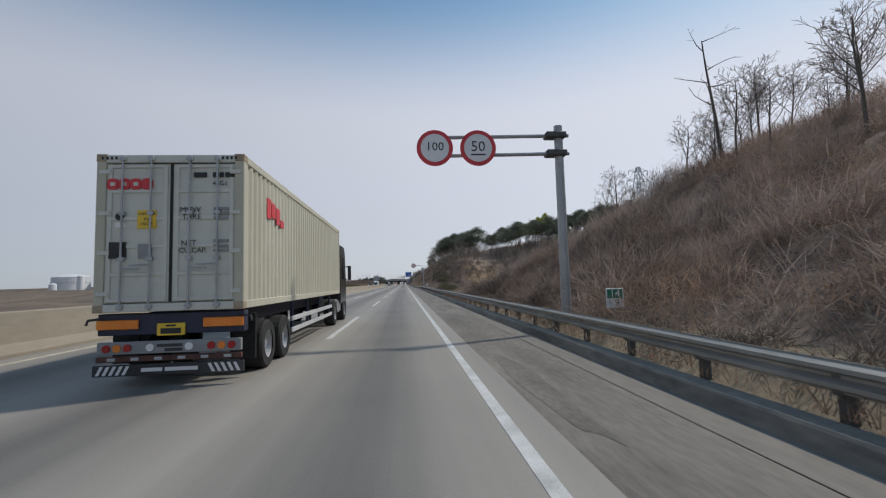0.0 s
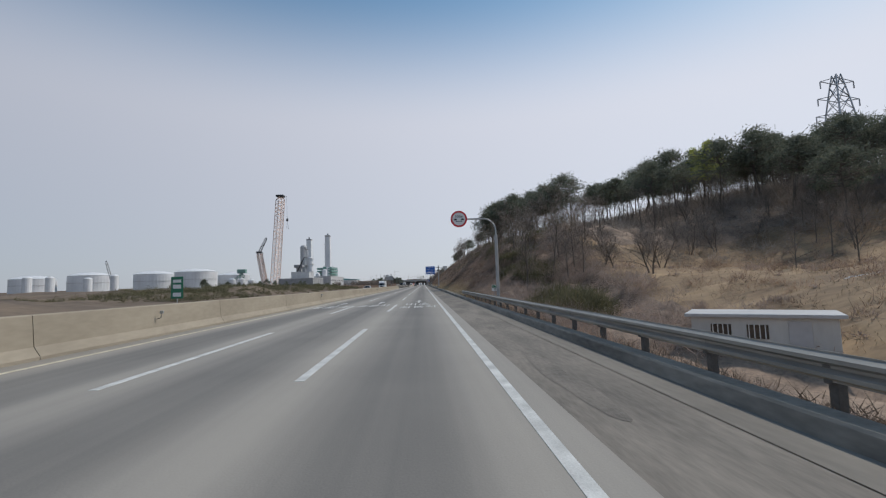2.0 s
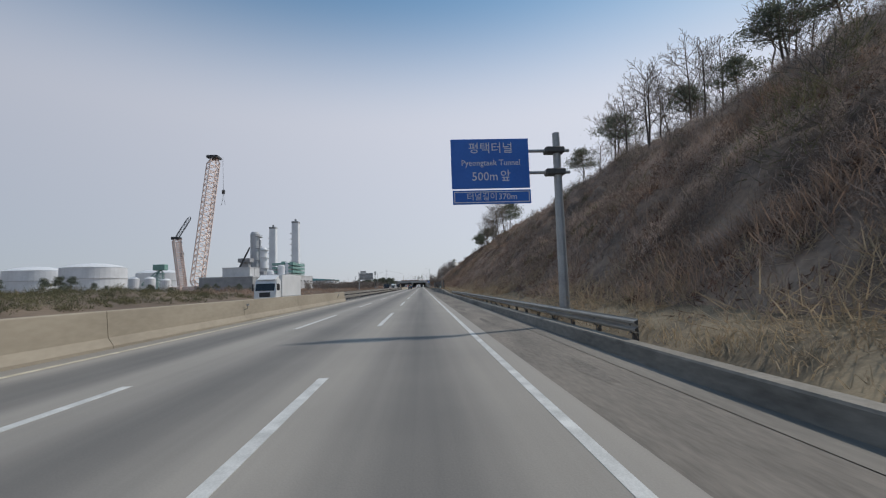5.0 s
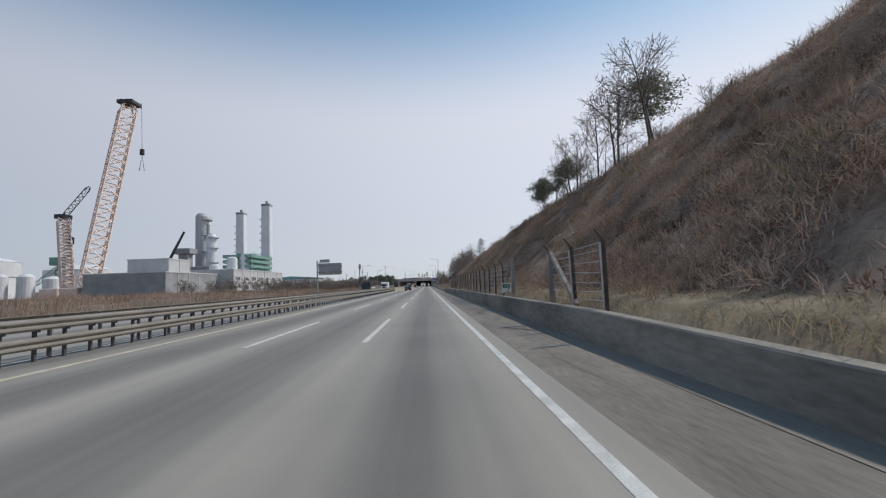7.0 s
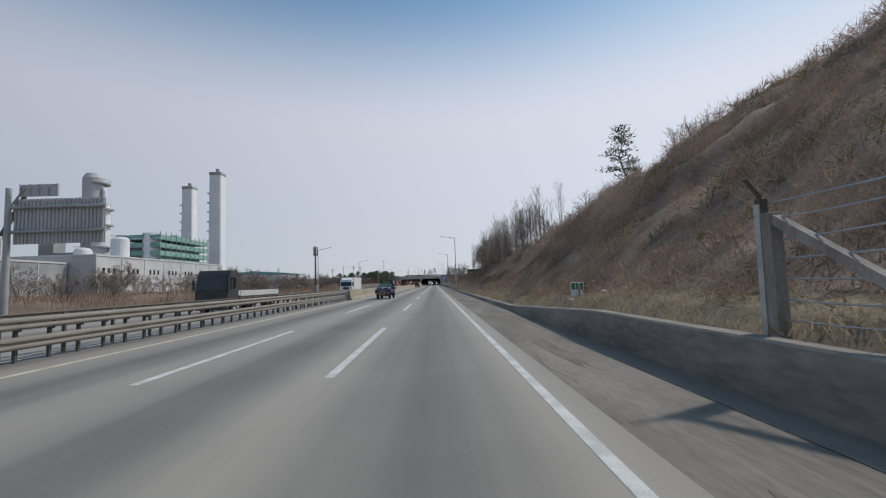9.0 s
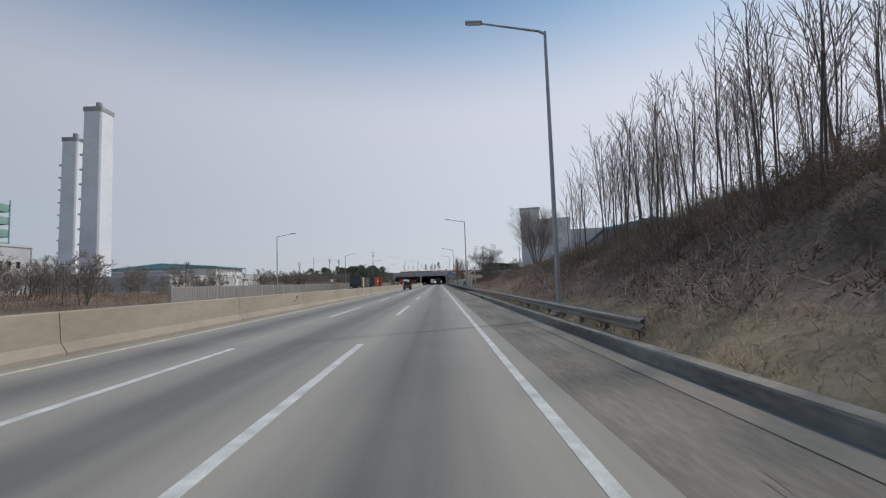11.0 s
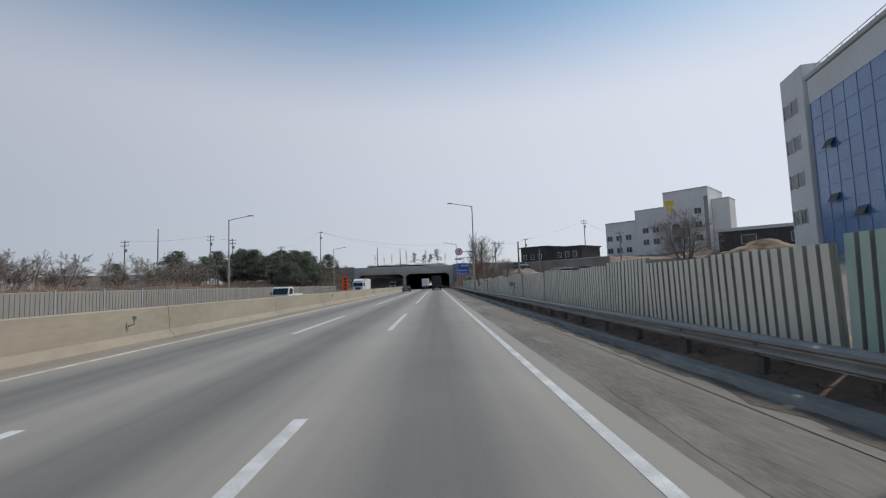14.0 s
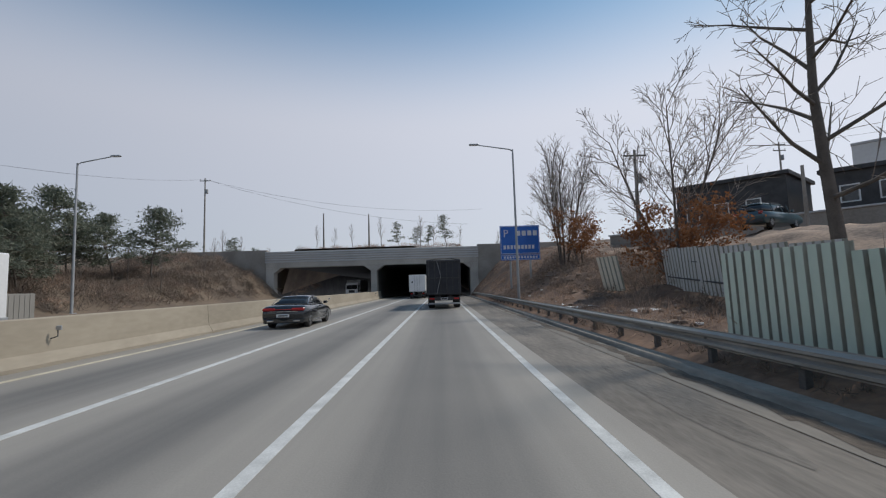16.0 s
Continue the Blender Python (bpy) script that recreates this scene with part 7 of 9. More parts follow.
# mirrored frame: inward is -y in local axes
part("block", bevel(boxes((0, 14, -4.7, 0, zb0, zt)), 0.06), M_PANEL, fac)
part("block", bevel(boxes((14, 47, -4.7, -0.5, zb0, zt - 0.3)), 0.06), M_PANEL, fac)
part("spandrel", bevel(boxes((14.01, 23.99, -0.5, -0.02, 17.42, zt - 0.1)), 0.03), M_PANEL, fac)
part("spandrel", bevel(boxes((25.61, 46.9, -0.5, -0.02, 16.62, zt - 0.1)), 0.03), M_PANEL, fac)
part("dark_bay", boxes((14.2, 17.6, 0.021, 0.3, 3.0, 17.4)), mat("deep_blue_glazing", (0.02, 0.07, 0.2), (0.05, 0.13, 0.3), 0.3, 0.14, bump=0, spec=0.8, stretch=(1, 1, 0.4)), fac, "darker blue glazed bay that stands forward")
part("block", bevel(boxes((47, 51, -12, 0.3, zb0, zt + 1.6)), 0.06), M_PANEL, fac)
part("rear_block", bevel(boxes((0.3, 47, -12, -4.71, zb0, zt - 2.6)), 0.06), M_PANEL, fac)
part("rear_block", bevel(boxes((2, 40, -24, -12.01, zb0, 13.5)), 0.06), M_OFFGREY, fac)
part("pier", bevel(boxes((24, 25.6, -0.6, 0.5, zb0, zt + 0.8)), 0.05), M_PANEL, fac)
part("roof_edge", bevel(boxes((-0.2, 47, -4.9, 0.15, zt - 0.05, zt + 0.35)), 0.05), M_OFFGREY, fac)
for u0, u1, z0, z1 in ((14.2, 24, 3.0, 17.4), (25.6, 46.6, 2.6, 16.6)):
    n, m = int((u1 - u0) / 1.6), int((z1 - z0) / 1.5)
    gw = part("curtain_wall", boxes((u0, u1, -0.5, 0.02, z0, z1)), M_BLUEGLASS, fac, "blue reflective curtain wall")
    for i in range(n + 1):
        x = u0 + (u1 - u0) * i / n
        part("mullion", boxes((x - 0.025, x + 0.025, 0.02, 0.05, z0, z1)), M_MULLION, gw)
    for j in range(m + 1):
        z = z0 + (z1 - z0) * j / m
        part("transom", boxes((u0 + 0.04, u1 - 0.04, 0.018, 0.045, z - 0.02, z + 0.02)), M_MULLION, gw)
    for i, j in ((1, 2), (1, 5), (3, 2), (4, 2), (n - 2, 3), (n - 2, 6), (n - 4, 2)):
        x, z = u0 + (u1 - u0) * (i + 0.1) / n, z0 + (z1 - z0) * j / m
        part("open_light", loft(bmesh.new(), [[(x, 0.07, z + 0.7), (x, 0.45, z), (x, 0.4, z)], [(x + 1.2, 0.07, z + 0.7), (x + 1.2, 0.45, z), (x + 1.2, 0.4, z)]]), M_DARK, gw, "open vent light")
part("glass_strip", boxes((0.8, 2.6, -0.3, 0.03, 6, zt - 0.4)), M_BLUEGLASS, fac)
for u in (4.4, 8.2, 12.0):
    for z in (4.7, 8.2, 11.7, 15.2):
        o = part("window", boxes((u, u + 1.1, -0.05, 0.02, z, z + 1.1)), M_GLASS, fac)
        part("window_frame", boxes((u - 0.1, u, -0.05, 0.06, z - 0.1, z + 1.2), (u + 1.1, u + 1.2, -0.05, 0.06, z - 0.1, z + 1.2), (u, u + 1.1, -0.05, 0.06, z + 1.1, z + 1.2), (u, u + 1.1, -0.05, 0.06, z - 0.1, z), (u + 0.5, u + 0.6, -0.05, 0.05, z, z + 1.1)), M_LGREY, o)
for u in (48.2, 49.6):
    for z in (6, 9.5, 13, 16.5):
        o = part("window", boxes((u, u + 1.0, -0.05, 0.32, z, z + 1.3)), M_GLASS, fac)
        part("window_frame", boxes((u - 0.1, u, 0.2, 0.36, z - 0.1, z + 1.4), (u + 1.0, u + 1.1, 0.2, 0.36, z - 0.1, z + 1.4)), M_LGREY, o)
for u in (8.5, 9.8):
    part("balcony_rail", tube(bmesh.new(), [(u - 1, 0.1, 5.2), (u - 1, 0.9, 5.2), (u + 1, 0.9, 5.2), (u + 1, 0.1, 5.2)], 0.05, 5), M_GREY, fac)
part("roof_rail", tube(bmesh.new(), [(26, -0.3, zt + 0.9), (46, -0.3, zt + 0.9)], 0.04, 5), M_STEEL, fac)
for u in range(26, 47, 2):
    part("rail_post", tube(bmesh.new(), [(u, -0.3, zt + 0.3), (u, -0.3, zt + 0.9)], 0.03, 5), M_STEEL, fac)
for u in (30, 36, 42):
    part("roof_vent", tube(bmesh.new(), [(u, -1.5, zt), (u, -1.5, zt + 0.9)], 0.5, 10), M_OFFGREY, fac)

# white office block in steps
ang = math.degrees(math.atan2(20.3, -18.9))
off = thing("office_block", 71.2, 657.7, 0, "white stepped office block with small square windows", "building", rz=ang)
for u0, u1, h, d in ((0, 11, 24.2, 14), (11, 19, 20.3, 13), (19, 28, 17.6, 12), (-4, 0, 21.0, 9)):
    b = part("block", bevel(boxes((u0, u1 - 0.03, -d, 0.0 if u0 >= 0 else -3, 3, h)), 0.06), M_PANEL, off)
    part("coping", bevel(boxes((u0 - 0.05, u1 + 0.02, -d - 0.05, 0.1 if u0 >= 0 else -2.9, h - 0.02, h + 0.3)), 0.03), M_OFFGREY, b)
for u0, n, zs in ((1.8, 1, (10.5, 14.0, 17.6)), (7.4, 1, (10.5, 14.0)), (12.6, 2, (10.5, 13.8)), (20.4, 3, (8.8, 12.4))):
    for k in range(n):
        for z in zs:
            u = u0 + 2.8 * k
            o = part("window", boxes((u, u + 1.5, -0.05, 0.02, z, z + 1.4)), M_GLASS, off)
            part("window_frame", boxes((u - 0.1, u, -0.05, 0.07, z - 0.1, z + 1.5), (u + 1.5, u + 1.6, -0.05, 0.07, z - 0.1, z + 1.5), (u, u + 1.5, -0.05, 0.07, z + 1.4, z + 1.5), (u, u + 1.5, -0.05, 0.07, z - 0.12, z), (u + 0.7, u + 0.8, -0.05, 0.06, z, z + 1.4)), M_LGREY, o)
part("dark_fin", boxes((0.1, 1.0, -0.05, 0.03, 8, 22)), M_GREY, off)
part("sign_block", boxes((8.2, 10.6, 0.01, 0.06, 20.6, 22.0), (8.6, 9.2, 0.01, 0.06, 19.0, 20.4), (9.5, 10.1, 0.01, 0.06, 19.0, 20.4)), M_PLATE_Y, off, "yellow sign shapes")

# low dark workshops above the retaining wall
for x, y, w, d, h, z, r, m in ((24.0, 668, 9, 8, 4.4, 6.2, -52, M_DARK), (31, 659, 8, 8, 3.6, 6.2, -52, M_DARK)):
    b = thing("workshop", x, y, 0, "low dark flat-roofed workshop with small white windows", "building", "workshops", rz=r)
    part("wall", bevel(boxes((0, w, 0, d, 4, z + h - 0.2)), 0.05), m, b)
    part("roof_slab", loft(bmesh.new(), [[(-0.3, -0.3, z + h + a), (w + 0.3, -0.3, z + h + a - 0.2), (w + 0.3, d + 0.3, z + h + a - 0.2), (-0.3, d + 0.3, z + h + a)] for a in (-0.2, 0.12)]), M_DARK, b)
    for k in range(3):
        o = part("window", boxes((1.0 + k * w * 0.28, 2.0 + k * w * 0.28, -0.03, 0.02, z + 1.0, z + 2.2)), M_GLASS, b)
        part("window_frame", boxes((0.9 + k * w * 0.28, 1.0 + k * w * 0.28, -0.06, 0.02, z + 0.9, z + 2.3), (2.0 + k * w * 0.28, 2.1 + k * w * 0.28, -0.06, 0.02, z + 0.9, z + 2.3), (1.0 + k * w * 0.28, 2.0 + k * w * 0.28, -0.06, 0.02, z + 2.2, z + 2.3), (1.0 + k * w * 0.28, 2.0 + k * w * 0.28, -0.06, 0.02, z + 0.9, z + 1.0)), M_WHITE, o)
ret = thing("retaining_wall", 19.5, 672, 0, "pale concrete retaining wall below the workshops", "wall", kind="structure", rz=-52)
part("wall", bevel(boxes((0, 34, -1.6, -1.2, 1.6, 6.3)), 0.04), M_CONC, ret)
part("wall", bevel(boxes((34.02, 52, -1.6, -1.2, 1.6, 5.0)), 0.04), M_CONC, ret, "lower end of the concrete wall")
part("coping", bevel(boxes((-0.1, 34.1, -1.7, -1.1, 6.3, 6.45)), 0.02), M_LGREY, ret)

dk = thing("yard_shed", 59.5, 637, 0, "long dark shed with a pale roof edge behind the spoil heap", "building", rz=-40)
part("wall", bevel(boxes((0, 34, 0, 12, 4, 10.2)), 0.05), M_DARK, dk)
part("roof", bevel(boxes((-0.3, 34.3, -0.4, 12.4, 10.2, 10.9)), 0.08), M_OFFGREY, dk)
for k in range(4):
    o = part("window", boxes((4 + 8 * k, 6.4 + 8 * k, -0.04, 0.02, 7.5, 9.2)), M_GLASS, dk)
    part("window_frame", boxes((3.9 + 8 * k, 4 + 8 * k, -0.08, 0.02, 7.4, 9.3), (6.4 + 8 * k, 6.5 + 8 * k, -0.08, 0.02, 7.4, 9.3), (4 + 8 * k, 6.4 + 8 * k, -0.08, 0.02, 9.2, 9.3), (4 + 8 * k, 6.4 + 8 * k, -0.08, 0.02, 7.4, 7.5)), M_LGREY, o)

# long shed and yard wall above the bank
sh = thing("long_shed", 26, 497, 0, "long blue-grey metal shed above the bank", "building", rz=-14)
part("wall", bevel(boxes((0, 14, 0, 30, 3.5, 8.6)), 0.05), mat("blue_grey_cladding", (0.2, 0.24, 0.29), (0.3, 0.34, 0.39), 0.3, 0.6, stretch=(1, 5, 0.3)), sh)
part("roof", extrude_y([(-0.4, 8.5), (14.4, 8.5), (14.4, 8.8), (7, 10.2), (-0.4, 8.8)], -0.5, 30.5), M_TEAL, sh)
part("door", boxes((-0.05, 0.02, 9, 12.5, 4.0, 7.0)), M_DARK, sh)
part("window", boxes((-0.05, 0.02, 18, 20, 5.6, 6.8)), M_GLASS, sh)
r3 = random.Random(11)
for i in range(9):
    x, y = 15 + r3.uniform(0, 6), 500 + r3.uniform(-3, 10)
    p = thing("loose_plank", x, y, land_at(x, y) + 0.12, "weathered pale plank lying on the bank", "plank", "planks", rz=r3.uniform(-70, 70))
    part("plank", bevel(boxes((-1.6, 1.6, -0.14, 0.14, -0.03, 0.03)), 0.01), M_LGREY, p).matrix_local = pose(0, 0, 0.05, 0, -14, 0)

# field hut and heaps in the valley
hut = thing("field_hut", 13.4, 99.5, land_at(15, 98) - 0.1, "small grey corrugated field hut with a flat pale roof", "hut", rz=-38)
hz = -0.35 - (land_at(15, 98) - 0.1)
part("wall", bevel(boxes((0, 5.4, 0, 2.6, 0, hz - 0.1)), 0.03), M_SHEET_GREY, hut)
part("roof", bevel(boxes((-0.25, 5.65, -0.25, 2.85, hz - 0.12, hz + 0.04)), 0.02), M_LGREY, hut)
for k in range(2):
    o = part("window", boxes((0.8 + k * 1.4, 1.6 + k * 1.4, -0.03, 0.02, hz * 0.4, hz * 0.75)), M_GLASS, hut)
    for b in range(4):
        part("window_bar", boxes((0.86 + k * 1.4 + b * 0.2, 0.9 + k * 1.4 + b * 0.2, -0.05, -0.03, hz * 0.4, hz * 0.75)), M_WHITE, o)
part("door", bevel(boxes((3.7, 4.5, -0.04, 0.02, 0, hz * 0.85)), 0.01), M_LGREY, hut)
for x, y, s in ((35, 98, 1.9), (46, 112, 0.9)):
    h_ = thing("brush_heap", x, y, land_at(x, y) - 0.1, "dark heap of cut brush in the field", "heap")
    bm = bmesh.new()
    bmesh.ops.create_icosphere(bm, subdivisions=4, radius=1)
    for v in bm.verts:
        v.co = Vector((v.co.x * s * 1.5, v.co.y * s, max(-0.05, v.co.z * s * 0.55))) * (1 + 0.25 * noise.noise(v.co * 2.5))
    part("heap", bm, M_BRAMBLE, h_)
wh = thing("vinyl_bundle", 11.5, 57.5, land_at(11.5, 57.5) - 0.1, "white wrapped bundle on the valley floor", "bundle")
bm = bmesh.new()
bmesh.ops.create_icosphere(bm, subdivisions=3, radius=1)
for v in bm.verts:
    v.co = Vector((v.co.x * 1.1, v.co.y * 0.8, max(0, v.co.z * 0.7))) * (1 + 0.15 * noise.noise(v.co * 3))
part("wrap", bm, M_WHITE, wh)
# field terrace edges: pale plastic strips across the slope
for y, a, b in ((66, 19, 40), (70, 22, 46), (79, 24, 44), (92, 20, 38), (104, 24, 48)):
    s_ = thing("field_edge", a, y, 0, "pale strip of plastic sheeting along a field edge", "sheeting", "field strips")
    bm = bmesh.new()
    secs = []
    for x in np.linspace(a, b, 24):
        yy = y + 0.5 * math.sin(x * 0.5) + 0.25 * math.sin(x * 1.7) + 0.08 * (x - a)
        z = land_at(x, yy)
        w = 0.1 + 0.06 * math.sin(x * 2.3)
        secs.append([(x - a, yy - y - w, z + 0.02), (x - a, yy - y, z + 0.1), (x - a, yy - y + w, z + 0.02), (x - a, yy - y, z - 0.1)])
    loft(bm, secs)
    part("strip", bm, M_LGREY, s_)

# heap of spoil in the yard and clods on the cut bank
sp_ = thing("spoil_heap", 55, 618, land_at(55, 618) - 0.3, "large heap of sandy spoil in the yard", "heap")
bm = bmesh.new()
bmesh.ops.create_icosphere(bm, subdivisions=4, radius=1)
for v in bm.verts:
    k = 1 + 0.2 * noise.noise(v.co * 2.2) + 0.06 * noise.noise(v.co * 7)
    v.co = Vector((v.co.x * 8 * k, v.co.y * 7 * k, max(-0.1, v.co.z) * 4.0 * k))
part("spoil", bm, M_FIELD, sp_)
rk = random.Random(31)
bm = bmesh.new()
for i in range(150):
    x, y, r = rk.uniform(5.6, 10), rk.uniform(633, 668), rk.uniform(0.05, 0.22)
    m = Matrix.Translation((x, y, land_at(x, y) + r * 0.2)) @ Matrix.Rotation(rk.uniform(0, 6), 4, "Z") @ Matrix.Diagonal((r * rk.uniform(0.7, 1.5), r, r * 0.6, 1))
    bmesh.ops.create_icosphere(bm, subdivisions=1, radius=1, matrix=m)
for v in bm.verts:
    v.co += Vector((rk.uniform(-1, 1), rk.uniform(-1, 1), rk.uniform(-1, 1))) * 0.02
tagged(part("earth_clods", bm, M_EARTH), "reddish-brown clods and stones on the cut bank", "rubble", kind="stuff")

# ---- trees and undergrowth ----
def segs_mesh(name, segs, sides, material, parent):
    """Tapered prisms for a list of (p0, p1, r0, r1)."""
    if not segs:
        return None
    P0, P1 = np.array([s[0] for s in segs], float), np.array([s[1] for s in segs], float)
    R0, R1 = np.array([s[2] for s in segs]), np.array([s[3] for s in segs])
    d = P1 - P0
    d /= np.linalg.norm(d, axis=1)[:, None] + 1e-9
    a = np.cross(d, np.where(np.abs(d[:, 2:3]) > 0.9, [[1.0, 0, 0]], [[0, 0, 1.0]]))
    a /= np.linalg.norm(a, axis=1)[:, None] + 1e-9
    b = np.cross(d, a)
    n = len(segs)
    V = np.zeros((n, 2 * sides, 3))
    for k in range(sides):
        c, s = math.cos(2 * math.pi * k / sides), math.sin(2 * math.pi * k / sides)
        V[:, k] = P0 + (a * c + b * s) * R0[:, None]
        V[:, sides + k] = P1 + (a * c + b * s) * R1[:, None]
    F = np.array([(k, (k + 1) % sides, sides + (k + 1) % sides, sides + k) for k in range(sides)])
    faces = (np.arange(n)[:, None, None] * 2 * sides + F[None]).reshape(-1, 4)
    return arrays(name, V.reshape(-1, 3), faces, material, parent=parent)


def shoot(rd, p, d, L, r, level, spec, out, round_top=False):
    """One branch with its side shoots; spec per level: (children, angle, ratio, start, upward pull, wobble)."""
    kids, ang, ratio, start, up, wob = spec[min(level, len(spec) - 1)]
    last = level >= len(spec) - 1
    n = (5, 3, 2, 1)[min(level, 3)]
    pts, ds = [p], []
    for i in range(n):
        d = (d + Vector((rd.gauss(0, wob), rd.gauss(0, wob), rd.gauss(0, wob) + up))).normalized()
        pts.append(pts[-1] + d * (L / n))
        ds.append(d)
        out.append((pts[-2], pts[-1], r * (1 - 0.75 * i / n), r * (1 - 0.75 * (i + 1) / n), level))
    if last:
        return
    turn = rd.uniform(0, 6.28)
    for c in range(kids):
        f = start + (1 - start) * (c + rd.uniform(0.2, 0.9)) / kids
        k = min(f * n, n - 0.001)
        q = pts[int(k)].lerp(pts[int(k) + 1], k - int(k))
        dd = ds[int(k)]
        turn += 2.4 + rd.uniform(-0.5, 0.5)
        sa = dd.orthogonal().normalized()
        sb = dd.cross(sa)
        th = radians(ang * rd.uniform(0.7, 1.25))
        nd = dd * math.cos(th) + (sa * math.cos(turn) + sb * math.sin(turn)) * math.sin(th)
        size = ratio * (math.sin(math.pi * (0.25 + 0.65 * f)) * 1.15 if (round_top and level == 0) else (1.15 - 0.6 * f)) * rd.uniform(0.75, 1.2)
        shoot(rd, q, nd, L * size, r * 0.36 * (1.1 - 0.5 * f), level + 1, spec, out)


WOOD = [(12, 48, 0.42, 0.3, 0.02, 0.06), (7, 42, 0.5, 0.25, 0.06, 0.1), (4, 38, 0.6, 0.2, 0.05, 0.12), (0, 0, 0, 0, 0.03, 0.12)]
WHIP = [(11, 24, 0.34, 0.3, 0.02, 0.035), (4, 26, 0.5, 0.2, 0.06, 0.06), (0, 0, 0, 0, 0.05, 0.1)]
FAN = [(12, 34, 0.42, 0.25, 0.03, 0.06), (8, 36, 0.5, 0.2, 0.06, 0.1), (4, 36, 0.6, 0.2, 0.05, 0.12), (0, 0, 0, 0, 0.03, 0.12)]
BALL = [(12, 46, 0.55, 0.15, 0.0, 0.09), (9, 44, 0.5, 0.2, 0.03, 0.12), (9, 40, 0.55, 0.15, 0.03, 0.12), (0, 0, 0, 0, 0.02, 0.12)]
TIER = [(15, 62, 0.42, 0.3, 0.01, 0.035), (9, 44, 0.42, 0.25, 0.05, 0.12), (3, 44, 0.5, 0.2, 0.04, 0.14), (0, 0, 0, 0, 0.03, 0.14)]
SPIRE = [(14, 24, 0.32, 0.2, 0.03, 0.04), (7, 30, 0.45, 0.2, 0.07, 0.07), (3, 30, 0.6, 0.2, 0.05, 0.1), (0, 0, 0, 0, 0.03, 0.1)]
DEAD = [(8, 78, 0.34, 0.45, 0.01, 0.02), (2, 40, 0.35, 0.4, 0.04, 0.14), (0, 0, 0, 0, 0.03, 0.12)]
BUSH = [(7, 40, 0.5, 0.1, 0.02, 0.12), (5, 42, 0.55, 0.15, 0.04, 0.14), (0, 0, 0, 0, 0.02, 0.14)]


def bare_tree(seed, h, label, spec, stems=1, lean=0.0, trunk_r=0.12, twig=0.011, leaves=None, group="bare trees", name="bare_tree", round_top=False, cat="tree"):
    rd = random.Random(seed)
    t = thing(name, 0, 0, 0, label, cat, group)
    out = []
    for s in range(stems):
        az = 6.283 * (s + rd.uniform(-0.3, 0.3)) / stems
        tilt = lean * rd.uniform(0.5, 1.1) if stems > 1 else lean
        d = Vector((math.cos(az) * tilt, math.sin(az) * tilt, 1)).normalized()
        base = Vector((math.cos(az) * 0.2, math.sin(az) * 0.2, -0.2)) if stems > 1 else Vector((0, 0, -0.2))
        shoot(rd, base, d, h * rd.uniform(0.8, 1.0), trunk_r * (1 if stems == 1 else rd.uniform(0.7, 1.1)), 0, spec, out, round_top)
    k = h / max(o[1].z for o in out)
    out = [(a * k, b * k, ra, rb, lv) for a, b, ra, rb, lv in out]
    deep = len(spec) - 1
    core = max(1 if spec is WHIP else 2, deep - 1)
    segs_mesh("trunk", [(a, b, max(ra, 0.012), max(rb, 0.01)) for a, b, ra, rb, lv in out if lv < core], 5, M_BARK, t)
    segs_mesh("crown", [(a, b, max(min(ra, twig * 1.4), twig), twig * 0.6) for a, b, ra, rb, lv in out if lv >= core], 3, M_TWIG, t)
    if leaves:
        m, cnt, size = leaves
        tips = [o[1] for o in out if o[4] >= deep - 1]
        V = []
        for i in range(cnt):
            c = tips[rd.randrange(len(tips))] + Vector((rd.gauss(0, 0.2), rd.gauss(0, 0.2), rd.gauss(0, 0.16)))
            for _ in range(3):
                V.append(c + Vector((rd.uniform(-1, 1), rd.uniform(-1, 1), rd.uniform(-1, 1))) * size)
        arrays("foliage", [tuple(v) for v in V], np.arange(len(V)).reshape(-1, 3), m, parent=t)
    return t


